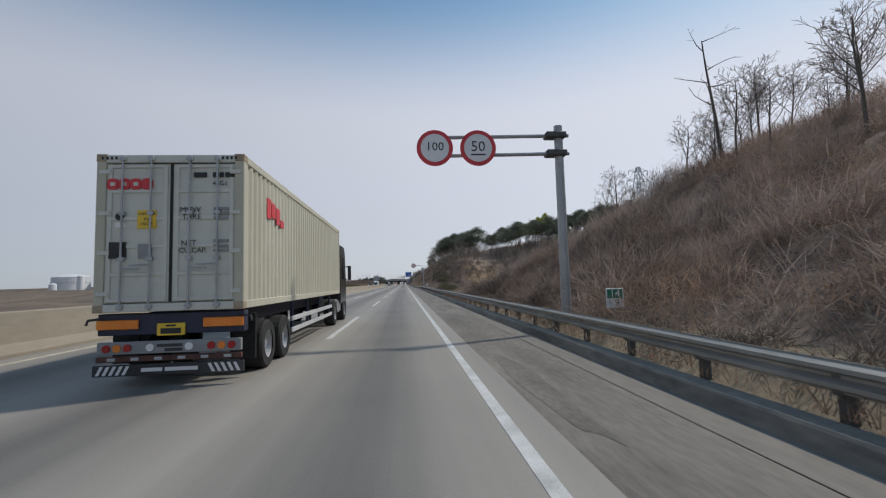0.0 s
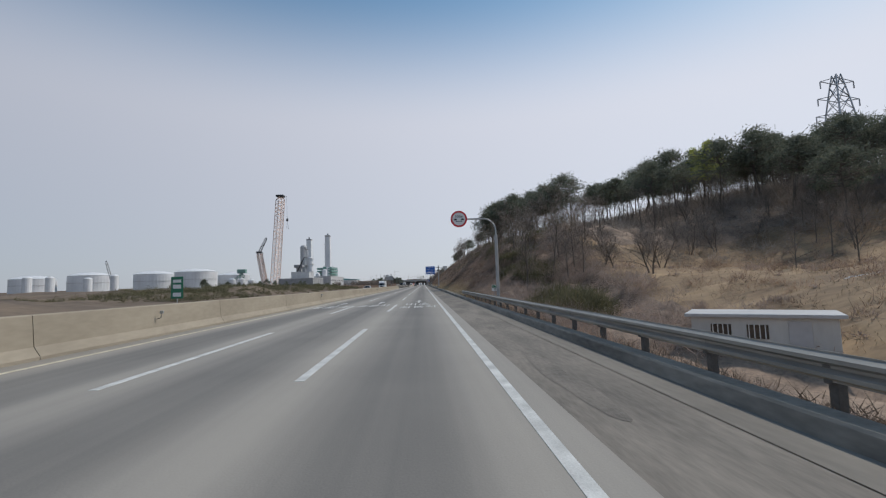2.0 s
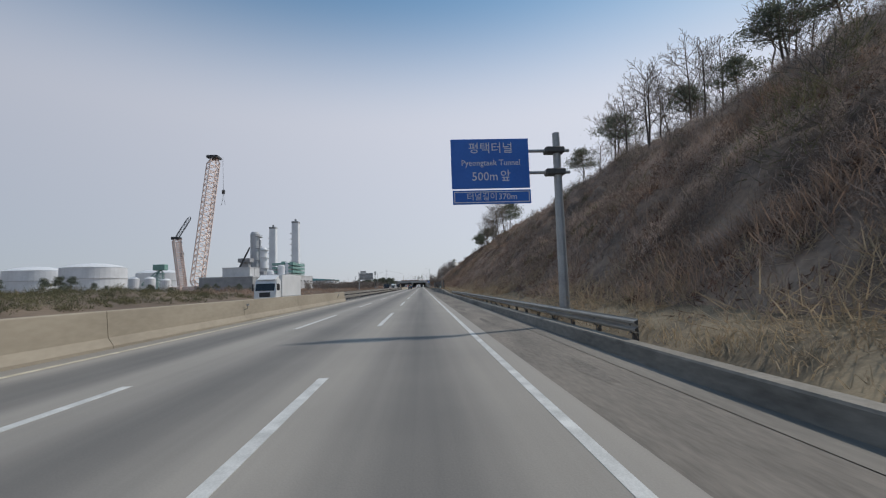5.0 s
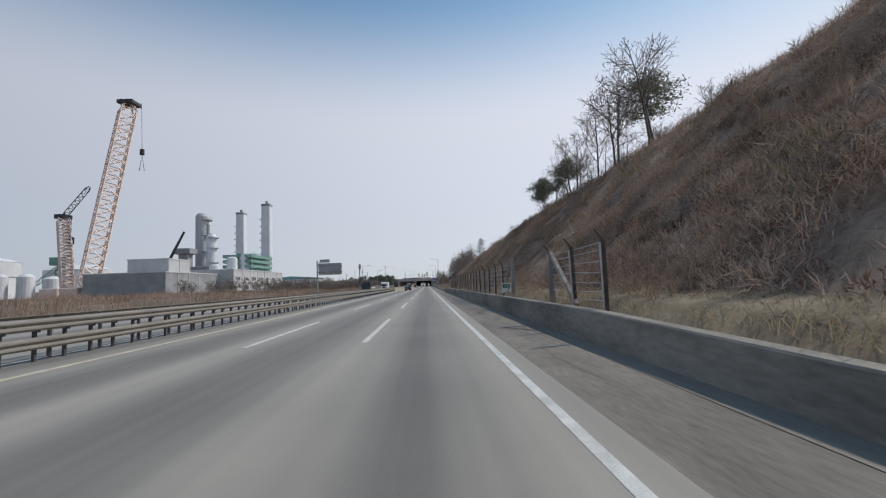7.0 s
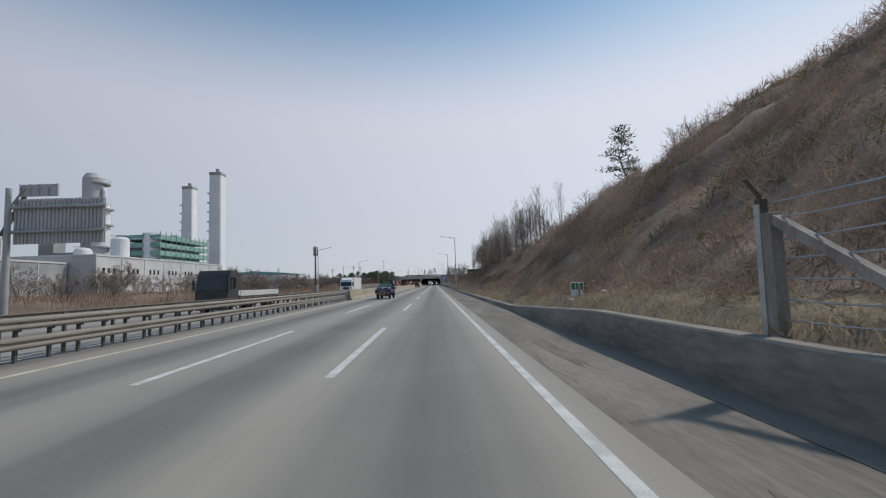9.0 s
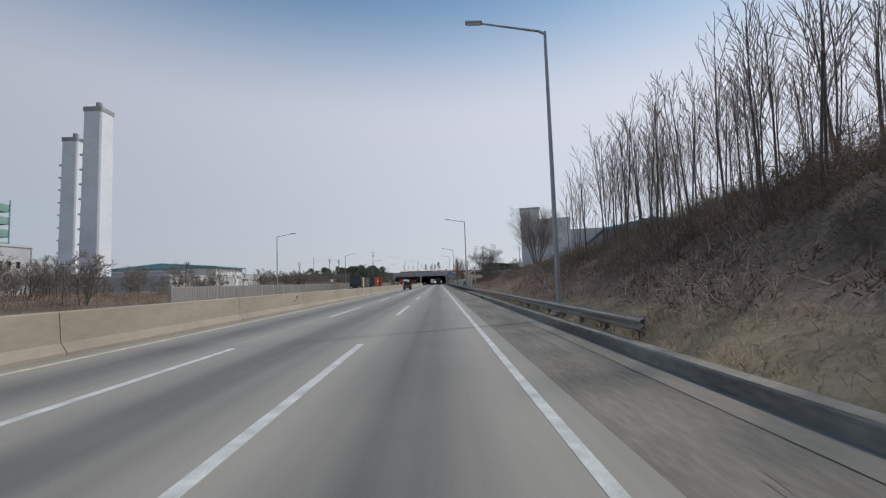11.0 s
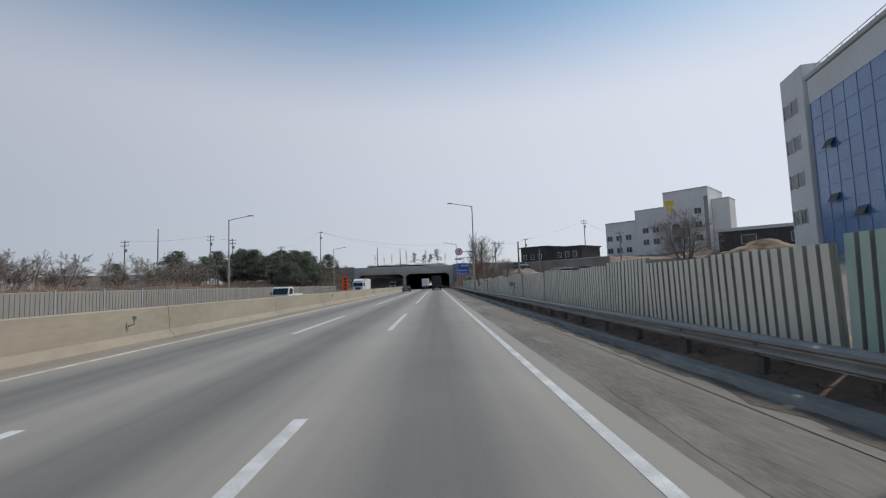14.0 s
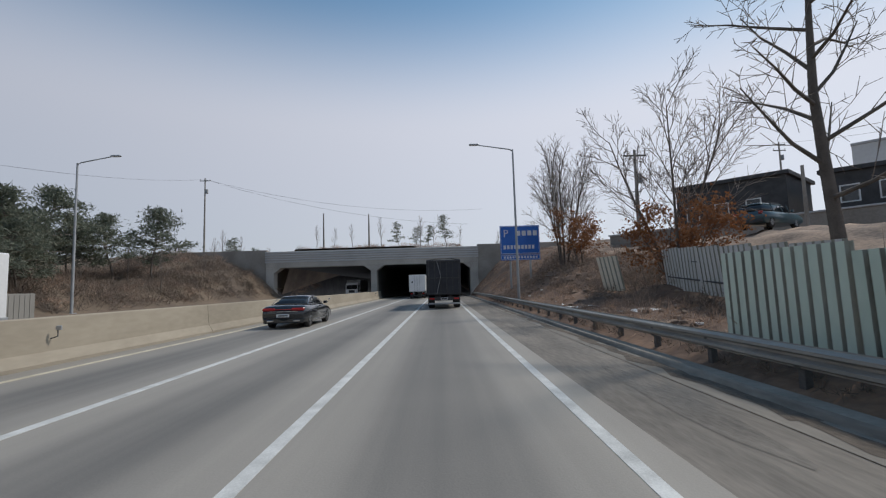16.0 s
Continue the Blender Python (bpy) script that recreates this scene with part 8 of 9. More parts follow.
def pine_tree(seed, h, label, flat=0.45, low=0.5, wide=0.34, clumps=34, group="pines", needle=None, dens=90):
    """Pine with a bent trunk, limbs and flattened pads of needles."""
    rd = random.Random(seed)
    t = thing("pine_tree", 0, 0, 0, label, "tree", group)
    pts = [Vector((0, 0, -0.3))]
    for i in range(6):
        pts.append(pts[-1] + Vector((rd.uniform(-0.045, 0.045) * h, rd.uniform(-0.045, 0.045) * h, h * 0.92 / 6)))
    segs = [(a, b, 0.014 * h * (1 - i / 7), 0.014 * h * (1 - (i + 1) / 7)) for i, (a, b) in enumerate(zip(pts, pts[1:]))]
    limbs, cl = [], []
    for i in range(clumps):
        f = low + (1 - low) * (i + 0.5) / clumps
        k = min(f * 6 * 0.98, 5.99)
        p = pts[int(k)].lerp(pts[int(k) + 1], k - int(k))
        a = rd.uniform(0, 2 * math.pi)
        prof = math.sin(math.pi * min(1, (f - low) / (1 - low) * 0.75 + 0.3)) if flat > 0.3 else 1.05 - (f - low) / (1 - low)
        reach = wide * h * prof * rd.uniform(0.35, 1.0)
        e = p + Vector((math.cos(a) * reach, math.sin(a) * reach, reach * rd.uniform(0.05, 0.35)))
        limbs.append((p, e, 0.006 * h, 0.003 * h))
        cl.append((e, rd.uniform(0.09, 0.15) * h))
    segs_mesh("trunk", segs + limbs, 5, M_BARK, t)
    g = np.random.default_rng(seed)
    V = []
    for c, r in cl:
        n = dens
        o = g.normal(0, 0.5, (n, 3)) * [r, r, r * flat]
        c0 = np.array(c) + o
        dirs = g.normal(0, 1, (n, 3)) * [1, 1, 0.6] + [0, 0, 0.5]
        dirs /= np.linalg.norm(dirs, axis=1)[:, None]
        side = np.cross(dirs, g.normal(0, 1, (n, 3)))
        side /= np.linalg.norm(side, axis=1)[:, None]
        ln = g.uniform(0.25, 0.5, (n, 1)) * (0.5 + h / 20)
        V.append(np.stack([c0 - side * ln * 0.15, c0 + side * ln * 0.15, c0 + dirs * ln], 1))
    V = np.concatenate(V).reshape(-1, 3)
    arrays("crown", V, np.arange(len(V)).reshape(-1, 3), needle or M_NEEDLE, parent=t)
    return t


def plant_copies(protos, spots, smin=0.8, smax=1.2, sink=0.15, seed=1):
    """Set copies of prototype trees on the ground; the prototypes take the first spots."""
    rd = random.Random(seed)
    for i, s in enumerate(spots):
        x, y = s[0], s[1]
        k = s[2] if len(s) > 2 else rd.uniform(smin, smax)
        m = pose(x, y, land_at(x, y) - sink, rd.uniform(-3, 3), rd.uniform(-3, 3), rd.uniform(0, 360))
        if i < len(protos):
            protos[i].matrix_world = m @ Matrix.Diagonal((k, k, k, 1))
        else:
            p = protos[rd.randrange(len(protos))]
            old = p.scale.copy()
            c = copy_thing(p, m)
            c.scale = (k, k, k)


def spots(n, x0, x1, y0, y1, seed, gap=1.5):
    rd = random.Random(seed)
    got = []
    for _ in range(n * 20):
        x, y = rd.uniform(x0, x1), rd.uniform(y0, y1)
        if all((x - a) ** 2 + (y - b) ** 2 > gap * gap for a, b in got):
            got.append((x, y))
        if len(got) == n:
            break
    return got


pines = [pine_tree(s, 9.5, "tall red pine with a flat dark-green crown on the slope", flat=0.5, low=0.55, wide=0.34, clumps=36, dens=90) for s in (1, 2, 3, 4, 5)]
ridge = [(20.5, 174, 1.3), (18.6, 178, 1.25), (17.6, 174.5, 1.2), (22, 181, 1.3), (19.6, 171, 1.15), (17, 179.5, 1.1), (23, 164, 1.2), (25, 167, 1.3), (26, 162, 1.2), (24, 158.5, 1.1), (29, 160, 1.3), (24.5, 173, 1.25), (23, 196, 0.7), (27, 192, 0.75), (24, 206, 0.6), (25.5, 214, 0.7)]
ridge += spots(12, 28, 44, 138, 176, 15, 3.2) + [(x, y, 0.65) for x, y in spots(3, 24, 31, 212, 250, 16, 2.6)]
ridge += [(20, 337, 0.5), (26, 323), (20.6, 347.5, 0.62), (21.8, 350, 0.7), (21.2, 353, 0.6), (23.2, 346, 0.72), (22.6, 355, 0.6), (22.5, 341, 0.75)] + [(x, y, 0.9 + 0.04 * (i % 9)) for i, (x, y) in enumerate(spots(110, 46, 112, 120, 192, 5, 2.9)) if y > 153 or abs(x - 0.925 * (y - 97.5)) > 3.6] + spots(26, 58, 130, 66, 128, 6, 5) + [(x, y, 0.75) for x, y in spots(4, 23, 32, 204, 262, 8, 3.0)]
plant_copies(pines, ridge, 0.85, 1.3, seed=4)
ytree = bare_tree(77, 9, "tree in pale yellow-green spring leaf among the pines", WOOD, leaves=(M_WILLOW, 5200, 0.2), trunk_r=0.2, group="spring trees")
ytree.matrix_world = pose(49.5, 151, land_at(49.5, 151) - 0.2) @ Matrix.Diagonal((1.3, 1.3, 1.3, 1))

woods = [bare_tree(s, 7.6, "leafless grey-brown tree on the wooded slope", WOOD, trunk_r=0.11, twig=0.015, round_top=True) for s in (11, 12, 13)]
sp = [(x, y, 0.46 + 0.03 * (i % 9)) for i, (x, y) in enumerate(spots(46, 16, 30, 6, 40, 21, 1.3))] + [(21, 333, 1.3), (22, 338, 1.2), (22.5, 329, 1.35), (22, 322, 1.45), (24, 318, 1.5), (21.5, 314, 1.4), (20.5, 319, 1.3), (23, 325, 1.4), (18, 391, 0.4), (19.2, 393, 0.42), (17.2, 389, 0.36), (20, 387, 0.45), (17.5, 171.5, 0.95), (19, 179.5, 1.0), (15.5, 182, 0.6), (24, 222, 1.0), (24.5, 215, 1.0), (23.5, 230, 0.9)] + spots(34, 40, 90, 108, 150, 28, 3.2) + [(14.5, 27, 0.5), (24, 41)] + spots(8, 9, 16, 118, 130, 22, 1.5) + spots(14, 21, 32, 156, 200, 23, 2.2) + spots(12, 23, 32, 200, 262, 27, 2.2) + [(x, y, 1.05 + 0.06 * (i % 5)) for i, (x, y) in enumerate(spots(14, 20, 30, 202, 262, 57, 2.4))] + [(15.8, 176.5, 1.3), (17.4, 176, 1.4), (20, 176.5, 1.5), (21.5, 171, 1.3)] + spots(8, 20, 30, 286, 345, 24, 2.8) + spots(18, 30, 64, 108, 140, 25, 3) + spots(12, 12, 24, 124, 146, 51, 2.6) + spots(16, 18, 32, 142, 200, 52, 2.6) + spots(10, 23, 32, 204, 250, 53, 2.2) + spots(14, 34, 50, 58, 80, 54, 2.6) + spots(60, 44, 100, 116, 180, 55, 3.0)
plant_copies(woods, sp, 0.55, 0.95, seed=5)
dead = bare_tree(5, 8.8, "tall dead tree with sparse level branches", DEAD, lean=0.12, trunk_r=0.14, group="dead trees")
dead.matrix_world = pose(20, 24.3, land_at(20, 24.3) - 0.2, 0, 0, 150)
fork = thing("dead_forked_trunk", 8.2, 48.2, land_at(8.2, 48.2) - 0.1, "black dead trunk forking into two crooked limbs behind the guardrail", "tree", "dead trees")
zf = -(land_at(8.2, 48.2) - 0.1)
part("trunk", tube(bmesh.new(), [(0, 0.1, 0), (0.02, 0.05, zf * 0.5), (0, -0.05, zf + 0.2), (-0.03, -0.2, zf + 0.55)], [0.11, 0.09, 0.075, 0.06], 8), M_BRAMBLE, fork)
part("limb", tube(bmesh.new(), [(-0.03, -0.2, zf + 0.5), (0.02, -0.55, zf + 0.95), (0.08, -1.0, zf + 1.3), (0.05, -1.45, zf + 1.45), (0.1, -1.9, zf + 1.68)], [0.06, 0.05, 0.04, 0.03, 0.018], 7), M_BRAMBLE, fork)
part("limb", tube(bmesh.new(), [(-0.03, -0.15, zf + 0.4), (0.05, -0.35, zf + 0.85), (-0.02, -0.4, zf + 1.3), (0.0, -0.6, zf + 1.78)], [0.045, 0.035, 0.028, 0.016], 7), M_BRAMBLE, fork)
part("limb", tube(bmesh.new(), [(0, 0.1, 0.3), (0.05, 0.5, zf * 0.6 + 0.2), (0, 1.0, zf + 0.75)], [0.05, 0.036, 0.018], 7), M_BRAMBLE, fork)
vine = bare_tree(58, 5.4, "shrub-tree smothered in brown hanging creeper", BUSH, stems=4, lean=0.35, trunk_r=0.06, leaves=(M_BRAMBLE, 3000, 0.1), group="creeper trees")
vine.matrix_world = pose(16.4, 52.6, land_at(16.4, 52.6) - 0.1) @ Matrix.Diagonal((0.66, 0.66, 0.7, 1))

low_trees = [bare_tree(s, 4.0, "small bare orchard tree with a spreading crown", BALL[:2] + [(4, 40, 0.55, 0.15, 0.03, 0.12)] + BALL[3:], stems=2, lean=0.5, trunk_r=0.09, twig=0.008, group="orchard trees") for s in (31, 32)]
sp = spots(16, 30, 56, 125, 138, 31, 2.8) + spots(6, 18, 26, 117, 127, 32, 2.5) + spots(6, 46, 60, 104, 120, 34, 3) + [(7.3, 593.5, 0.95), (7.8, 597.5, 1.0), (7.2, 601.8, 0.95), (8.4, 606, 1.0), (7.4, 612.5, 0.95), (7.8, 618.5, 1.0), (8.6, 625, 1.05)] 
plant_copies(low_trees, sp, 0.75, 1.1, seed=6)

lone = pine_tree(9, 5.0, "lone pine with layered branches on the bare hill crest", flat=0.14, low=0.15, wide=0.36, clumps=26, group="lone pines", dens=34)
lone.matrix_world = pose(14.4, 384, land_at(14.4, 384) - 0.2)

# fringe of fine shrubs along the crest of the cut
fringe = [bare_tree(s, 1.9, "fine bare shrub on the crest of the cut slope", BUSH, stems=4, lean=0.6, trunk_r=0.03, twig=0.009, group="crest shrubs", name="bare_shrub", cat="shrub") for s in (35, 36, 37)]
sp = spots(60, 16, 25, 286, 384, 35, 1.3) + spots(24, 15, 26, 2, 42, 36, 1.2) + spots(40, 12, 24, 128, 262, 37, 1.8) + spots(30, 6.5, 14, 384, 470, 38, 1.2)
plant_copies(fringe, sp, 0.6, 1.15, seed=13)

whips = [bare_tree(s, 7.6, "slender upright bare sapling in a thicket", WHIP, trunk_r=0.045, twig=0.012, group="saplings", name="sapling") for s in (41, 42, 43)]
sp = spots(215, 9.5, 17, 407, 462, 41, 0.6) + spots(26, 14, 26, 446, 480, 43, 1.4)
plant_copies(whips, sp, 0.72, 1.16, seed=7)
crook = bare_tree(46, 6.2, "crooked bare tree above the sapling thicket", TIER, trunk_r=0.16, group="large bare trees", round_top=True)
crook.matrix_world = pose(17, 400, land_at(17, 400) - 0.2) @ Matrix.Diagonal((0.6, 0.6, 0.6, 1))
copy_thing(crook, pose(14.2, 407.8, land_at(14.2, 407.8) - 0.2, 0, 0, 140)).scale = (0.66, 0.66, 0.66)

big = bare_tree(51, 12.6, "large many-stemmed bare tree on the bank", FAN, stems=14, lean=0.42, trunk_r=0.085, group="large bare trees")
big.matrix_world = pose(19.2, 513.5, land_at(19.2, 513.5) - 0.2)
rnd = bare_tree(52, 8.3, "rounded bare tree with fine dense twigs", BALL, stems=5, lean=0.45, trunk_r=0.13, group="large bare trees")
rnd.matrix_world = pose(10.4, 521, land_at(10.4, 521) - 0.2)
copy_thing(rnd, pose(31, 600, land_at(31, 600) - 0.2, 0, 0, 70)).scale = (0.95, 0.95, 0.95)
zel = bare_tree(53, 10.4, "tall bare tree with a straight trunk and level limbs", TIER, trunk_r=0.19, group="large bare trees")
zel.matrix_world = pose(9.75, 634.9, land_at(9.75, 634.9) - 0.2)
t2_ = bare_tree(54, 8.4, "bare tree with a forked trunk on the earth slope", FAN, stems=3, lean=0.38, trunk_r=0.1, group="large bare trees")
t2_.matrix_world = pose(11.6, 645.6, land_at(11.6, 645.6) - 0.2) @ Matrix.Diagonal((1.22, 1.22, 1.22, 1))
t3_ = bare_tree(55, 11.0, "slender upright bare tree beside the blue sign", SPIRE, stems=5, lean=0.12, trunk_r=0.09, group="large bare trees")
t3_.matrix_world = pose(10.8, 662.5, land_at(10.8, 662.5) - 0.2) @ Matrix.Diagonal((1.15, 1.15, 1.15, 1))
t4_ = copy_thing(t2_, pose(12.6, 668, land_at(12.6, 668) - 0.2, 0, 0, 130))
oak = bare_tree(56, 4.4, "low oak still holding russet dead leaves", BUSH, stems=4, lean=0.5, trunk_r=0.06, leaves=(M_OAK, 4600, 0.11), group="oaks")
oak.matrix_world = pose(11.2, 645.2, land_at(11.2, 645.2) - 0.1)
oak2 = copy_thing(oak, pose(11.5, 660, land_at(11.5, 660) - 0.1, 0, 0, 120))

# over the tunnel and on the far bank
crest = [bare_tree(s, 5.6, "thin bare tree on the bank above the tunnel", WHIP, trunk_r=0.07, twig=0.02, group="crest trees", name="crest_tree") for s in (61, 62)]
plant_copies(crest, [(x, 696 + (i % 3) * 1.5, 0.75 + 0.07 * (i % 5)) for i, x in enumerate((-24, -20.5, -14.8, -9.5, -3.2, 3.5, -28, -33, 6.5, 9.5, -17.5, -1.0, 12, 16, -37))], seed=8)
cp = [pine_tree(s, 4.6, "young pine with tiered branches above the tunnel", flat=0.25, low=0.3, wide=0.26, clumps=16, group="crest pines", dens=40) for s in (71, 72)]
plant_copies(cp, [(-6.5, 697, 1.15), (0.9, 697, 1.4), (-4.2, 698, 1.0), (-1.8, 697.5, 1.0), (-30, 697, 1.0), (-33.5, 695, 1.1), (-36, 699, 1.0)], seed=9)
bp = [pine_tree(s, 7.6, "dense dark pine on the bank beside the opposite carriageway", flat=0.32, low=0.28, wide=0.36, clumps=40, group="bank pines", dens=90) for s in (81, 82, 83)]
plant_copies(bp, spots(34, -48, -30, 636, 672, 81, 2.3) + spots(14, -37, -28, 636, 662, 83, 2.2) + spots(10, -66, -46, 632, 676, 82, 4), 0.7, 1.3, seed=10)
sm = [pine_tree(s, 2.6, "small bushy pine on the far verge", flat=0.5, low=0.1, wide=0.4, clumps=18, group="verge pines", dens=60) for s in (91, 92)]
plant_copies(sm, spots(40, -60, -44, 175, 330, 91, 3.0), 0.7, 1.3, seed=11)
lt = [bare_tree(s, 4.5, "thin bare roadside tree in the scrub", WHIP, trunk_r=0.06, twig=0.016, group="scrub trees", name="scrub_tree") for s in (101, 102)]
plant_copies(lt, spots(46, -60, -28, 425, 560, 101, 2.4) + spots(18, -48, -28, 590, 640, 102, 2.4) + spots(8, -33, -27, 650, 688, 103, 2.2) + spots(30, -150, -70, 620, 700, 104, 5), 0.6, 1.2, seed=12)


def stems(name, x0, x1, y0, y1, clumps, per, hmin, hmax, w, material, label, seed, lean=0.5, keep=None, rad=0.35, cat="undergrowth"):
    """Undergrowth as many thin blades in clumps, one mesh."""
    g = np.random.default_rng(seed)
    cx, cy = g.uniform(x0, x1, clumps), g.uniform(y0, y1, clumps)
    if keep is not None:
        ok = keep(cx, cy)
        cx, cy = cx[ok], cy[ok]
    ch = g.uniform(hmin, hmax, len(cx)) * (0.7 + 0.6 * np.sin(cx * 0.7 + cy * 0.33) ** 2)
    bx, by = np.repeat(cx, per), np.repeat(cy, per)
    n = len(bx)
    bx = bx + g.normal(0, rad, n)
    by = by + g.normal(0, rad, n)
    if x0 > 0:
        bx = np.maximum(bx, 4.62)
    elif x1 < 0:
        bx = np.minimum(bx, -24.0)
    bz = land(bx, by) - 0.05
    h = np.repeat(ch, per) * g.uniform(0.5, 1.1, n)
    dx, dy = g.normal(0, lean, n), g.normal(0, lean, n)
    a = g.uniform(0, math.pi, n)
    ww = w * g.uniform(0.6, 1.4, n)
    base = np.stack([bx, by, bz], 1)
    off = np.stack([np.cos(a) * ww, np.sin(a) * ww, np.zeros(n)], 1)
    mid = base + np.stack([dx * h * 0.35, dy * h * 0.35, h * 0.62], 1)
    tip = base + np.stack([dx * h, dy * h, h * (0.95 - 0.35 * np.minimum(1, dx * dx + dy * dy))], 1)
    V = np.stack([base - off, base + off, mid + off * 0.7, mid - off * 0.7, tip], 1).reshape(-1, 3)
    k = np.arange(n)[:, None] * 5
    F = np.concatenate([k + [[0, 1, 2]], k + [[0, 2, 3]], k + [[3, 2, 4]]])
    return arrays(name, V, F, material, "stuff", label, cat)

far_scrub = [bare_tree(s, 4.0, "bushy bare tree before the plant halls", BUSH[:1] + [(7, 40, 0.55, 0.15, 0.04, 0.14), (5, 40, 0.55, 0.15, 0.03, 0.14)] + BUSH[2:], stems=4, lean=0.4, trunk_r=0.06, twig=0.016, group="far scrub trees", name="scrub_tree") for s in (111, 112)]
plant_copies(far_scrub, [(x, y, 1.15 + 0.05 * (i % 7)) for i, (x, y) in enumerate(spots(24, -60, -38, 584, 626, 114, 2.6))] + spots(34, -50, -29, 412, 476, 111, 2.0) + spots(16, -62, -34, 378, 412, 112, 2.8) + spots(16, -58, -30, 476, 520, 113, 3), 0.7, 1.25, seed=14)


def brush(name, x0, x1, y0, y1, clumps, per, size, material, label, seed, twig=0.42, w=0.009, keep=None, cat="undergrowth"):
    """Fuzzy mounds of fine twigs, one mesh; size: least and greatest clump radius."""
    g = np.random.default_rng(seed)
    cx, cy = g.uniform(x0, x1, clumps), g.uniform(y0, y1, clumps)
    if keep is not None:
        ok = keep(cx, cy)
        cx, cy = cx[ok], cy[ok]
    r = g.uniform(size[0], size[1], len(cx)) * (0.55 + 0.75 * np.sin(cx * 0.55 + 1.7 * np.sin(cy * 0.21)) ** 2)
    n = len(cx) * per
    R = np.repeat(r, per)
    o = g.normal(0, 1, (n, 3))
    o /= np.linalg.norm(o, axis=1)[:, None]
    o[:, 2] = np.abs(o[:, 2])
    rad = g.uniform(0.3, 1.0, (n, 1)) ** 0.6
    bx, by = np.repeat(cx, per) + o[:, 0] * R * rad[:, 0], np.repeat(cy, per) + o[:, 1] * R * rad[:, 0]
    if x0 > 0:
        bx = np.maximum(bx, 4.75)
    base = np.stack([bx, by, land(bx, by) - 0.03 + o[:, 2] * R * rad[:, 0] * 0.75], 1)
    d = o * 0.6 + g.normal(0, 0.6, (n, 3)) + [0, 0, 0.35]
    d /= np.linalg.norm(d, axis=1)[:, None]
    side = np.cross(d, g.normal(0, 1, (n, 3)))
    side /= np.linalg.norm(side, axis=1)[:, None] + 1e-9
    ln = twig * g.uniform(0.5, 1.5, (n, 1)) * (0.6 + 0.5 * R[:, None])
    ww = w * g.uniform(0.6, 1.5, (n, 1))
    V = np.stack([base - side * ww, base + side * ww, base + d * ln], 1).reshape(-1, 3)
    return arrays(name, V, np.arange(len(V)).reshape(-1, 3), material, "stuff", label, cat)


notfield = lambda x, y: ~((y > 44) & (y < 122) & (x > 7.5))
brush("dry_brush", 6.4, 24, -5, 46, 2100, 75, (0.5, 1.2), M_BRUSH, "tangled dry brown brush on the cut slope", 1, keep=notfield)
brush("dry_brush", 6.2, 22, 120, 215, 2300, 50, (0.35, 0.85), M_SCRUB, "tangled dry brown brush on the cut slope", 2, 0.34, w=0.009)
brush("dry_brush", 6.2, 22, 215, 300, 2000, 50, (0.35, 0.85), M_SCRUB, "tangled dry brown brush on the cut slope", 3, 0.34, w=0.010)
brush("shrub_mounds", 6.6, 18, 4, 44, 170, 260, (0.8, 1.7), M_SCRUB, "rounded mounds of bare grey-brown shrubs on the cut slope", 36, 0.5, w=0.010)
brush("bramble_mounds", 6.4, 13, 12, 42, 70, 260, (0.7, 1.5), M_BRAMBLE, "dark reddish bramble mounds beside the sign pole", 37, 0.45, w=0.010)
brush("shrub_mounds", 8.0, 22, 128, 262, 430, 280, (0.7, 1.5), M_SCRUB, "rounded mounds of bare grey-brown shrubs on the cut slope", 30, 0.34, w=0.009)
# Dark mounds stand in for the shadowed gullies between the shrubs.
brush("bramble_mounds", 7.5, 20, 128, 262, 330, 240, (0.7, 1.4), M_BRAMBLE, "bramble mounds coloured dark to imitate shade in the folds of the slope", 31, 0.3, w=0.009)
brush("shrub_mounds", 8.0, 21, 376, 420, 300, 260, (0.7, 1.6), M_SCRUB, "rounded mounds of bare grey-brown shrubs on the cut slope", 32, 0.36, w=0.009)
brush("dry_brush", 5.6, 23, 282, 400, 3200, 55, (0.45, 1.1), M_BRUSH, "tangled dry brown brush on the cut slope", 4, w=0.011)
brush("dry_brush", 5.4, 22, 396, 497, 1300, 60, (0.5, 1.3), M_SCRUB, "tangled dry brown brush on the cut slope", 5, 0.34, w=0.009)
brush("bramble_mounds", 6.5, 20, 398, 490, 420, 150, (0.6, 1.4), M_BRAMBLE, "dark bramble mounds among the dry brush", 41, 0.3, w=0.008)
# More dark mounds in place of shade on the near slope.
brush("bramble_mounds", 7.5, 14, 158, 178, 60, 240, (0.7, 1.4), M_BRAMBLE, "bramble mounds coloured dark to imitate shade in the folds of the slope", 42, 0.3, w=0.009)
clumped = lambda x, y: np.sin(x * 0.9 + 1.7 * np.sin(y * 0.31)) + np.sin(y * 0.53 + 1.2 * np.sin(x * 0.6)) > -0.35
stems("dead_reeds", 6.4, 15, 128, 215, 1900, 22, 0.45, 1.0, 0.011, M_BRUSH, "drooping tufts of dead brown reeds on the cut slope", 62, 0.9, clumped, 0.28)
stems("dead_reeds", 6.4, 15, 215, 300, 1300, 20, 0.4, 0.9, 0.011, M_BRUSH, "drooping tufts of dead brown reeds on the cut slope", 63, 0.9, clumped, 0.28)
stems("dead_reeds", 6.4, 12.5, 128, 290, 800, 20, 0.4, 0.9, 0.011, M_SCRUB, "greyish collapsed reeds on the cut slope", 64, 0.9, rad=0.3)
brush("leaf_litter", 6.2, 16, 130, 300, 1500, 60, (0.3, 0.9), M_LITTER, "dark russet leaf litter and low bramble on the slope", 65, 0.2, w=0.016)
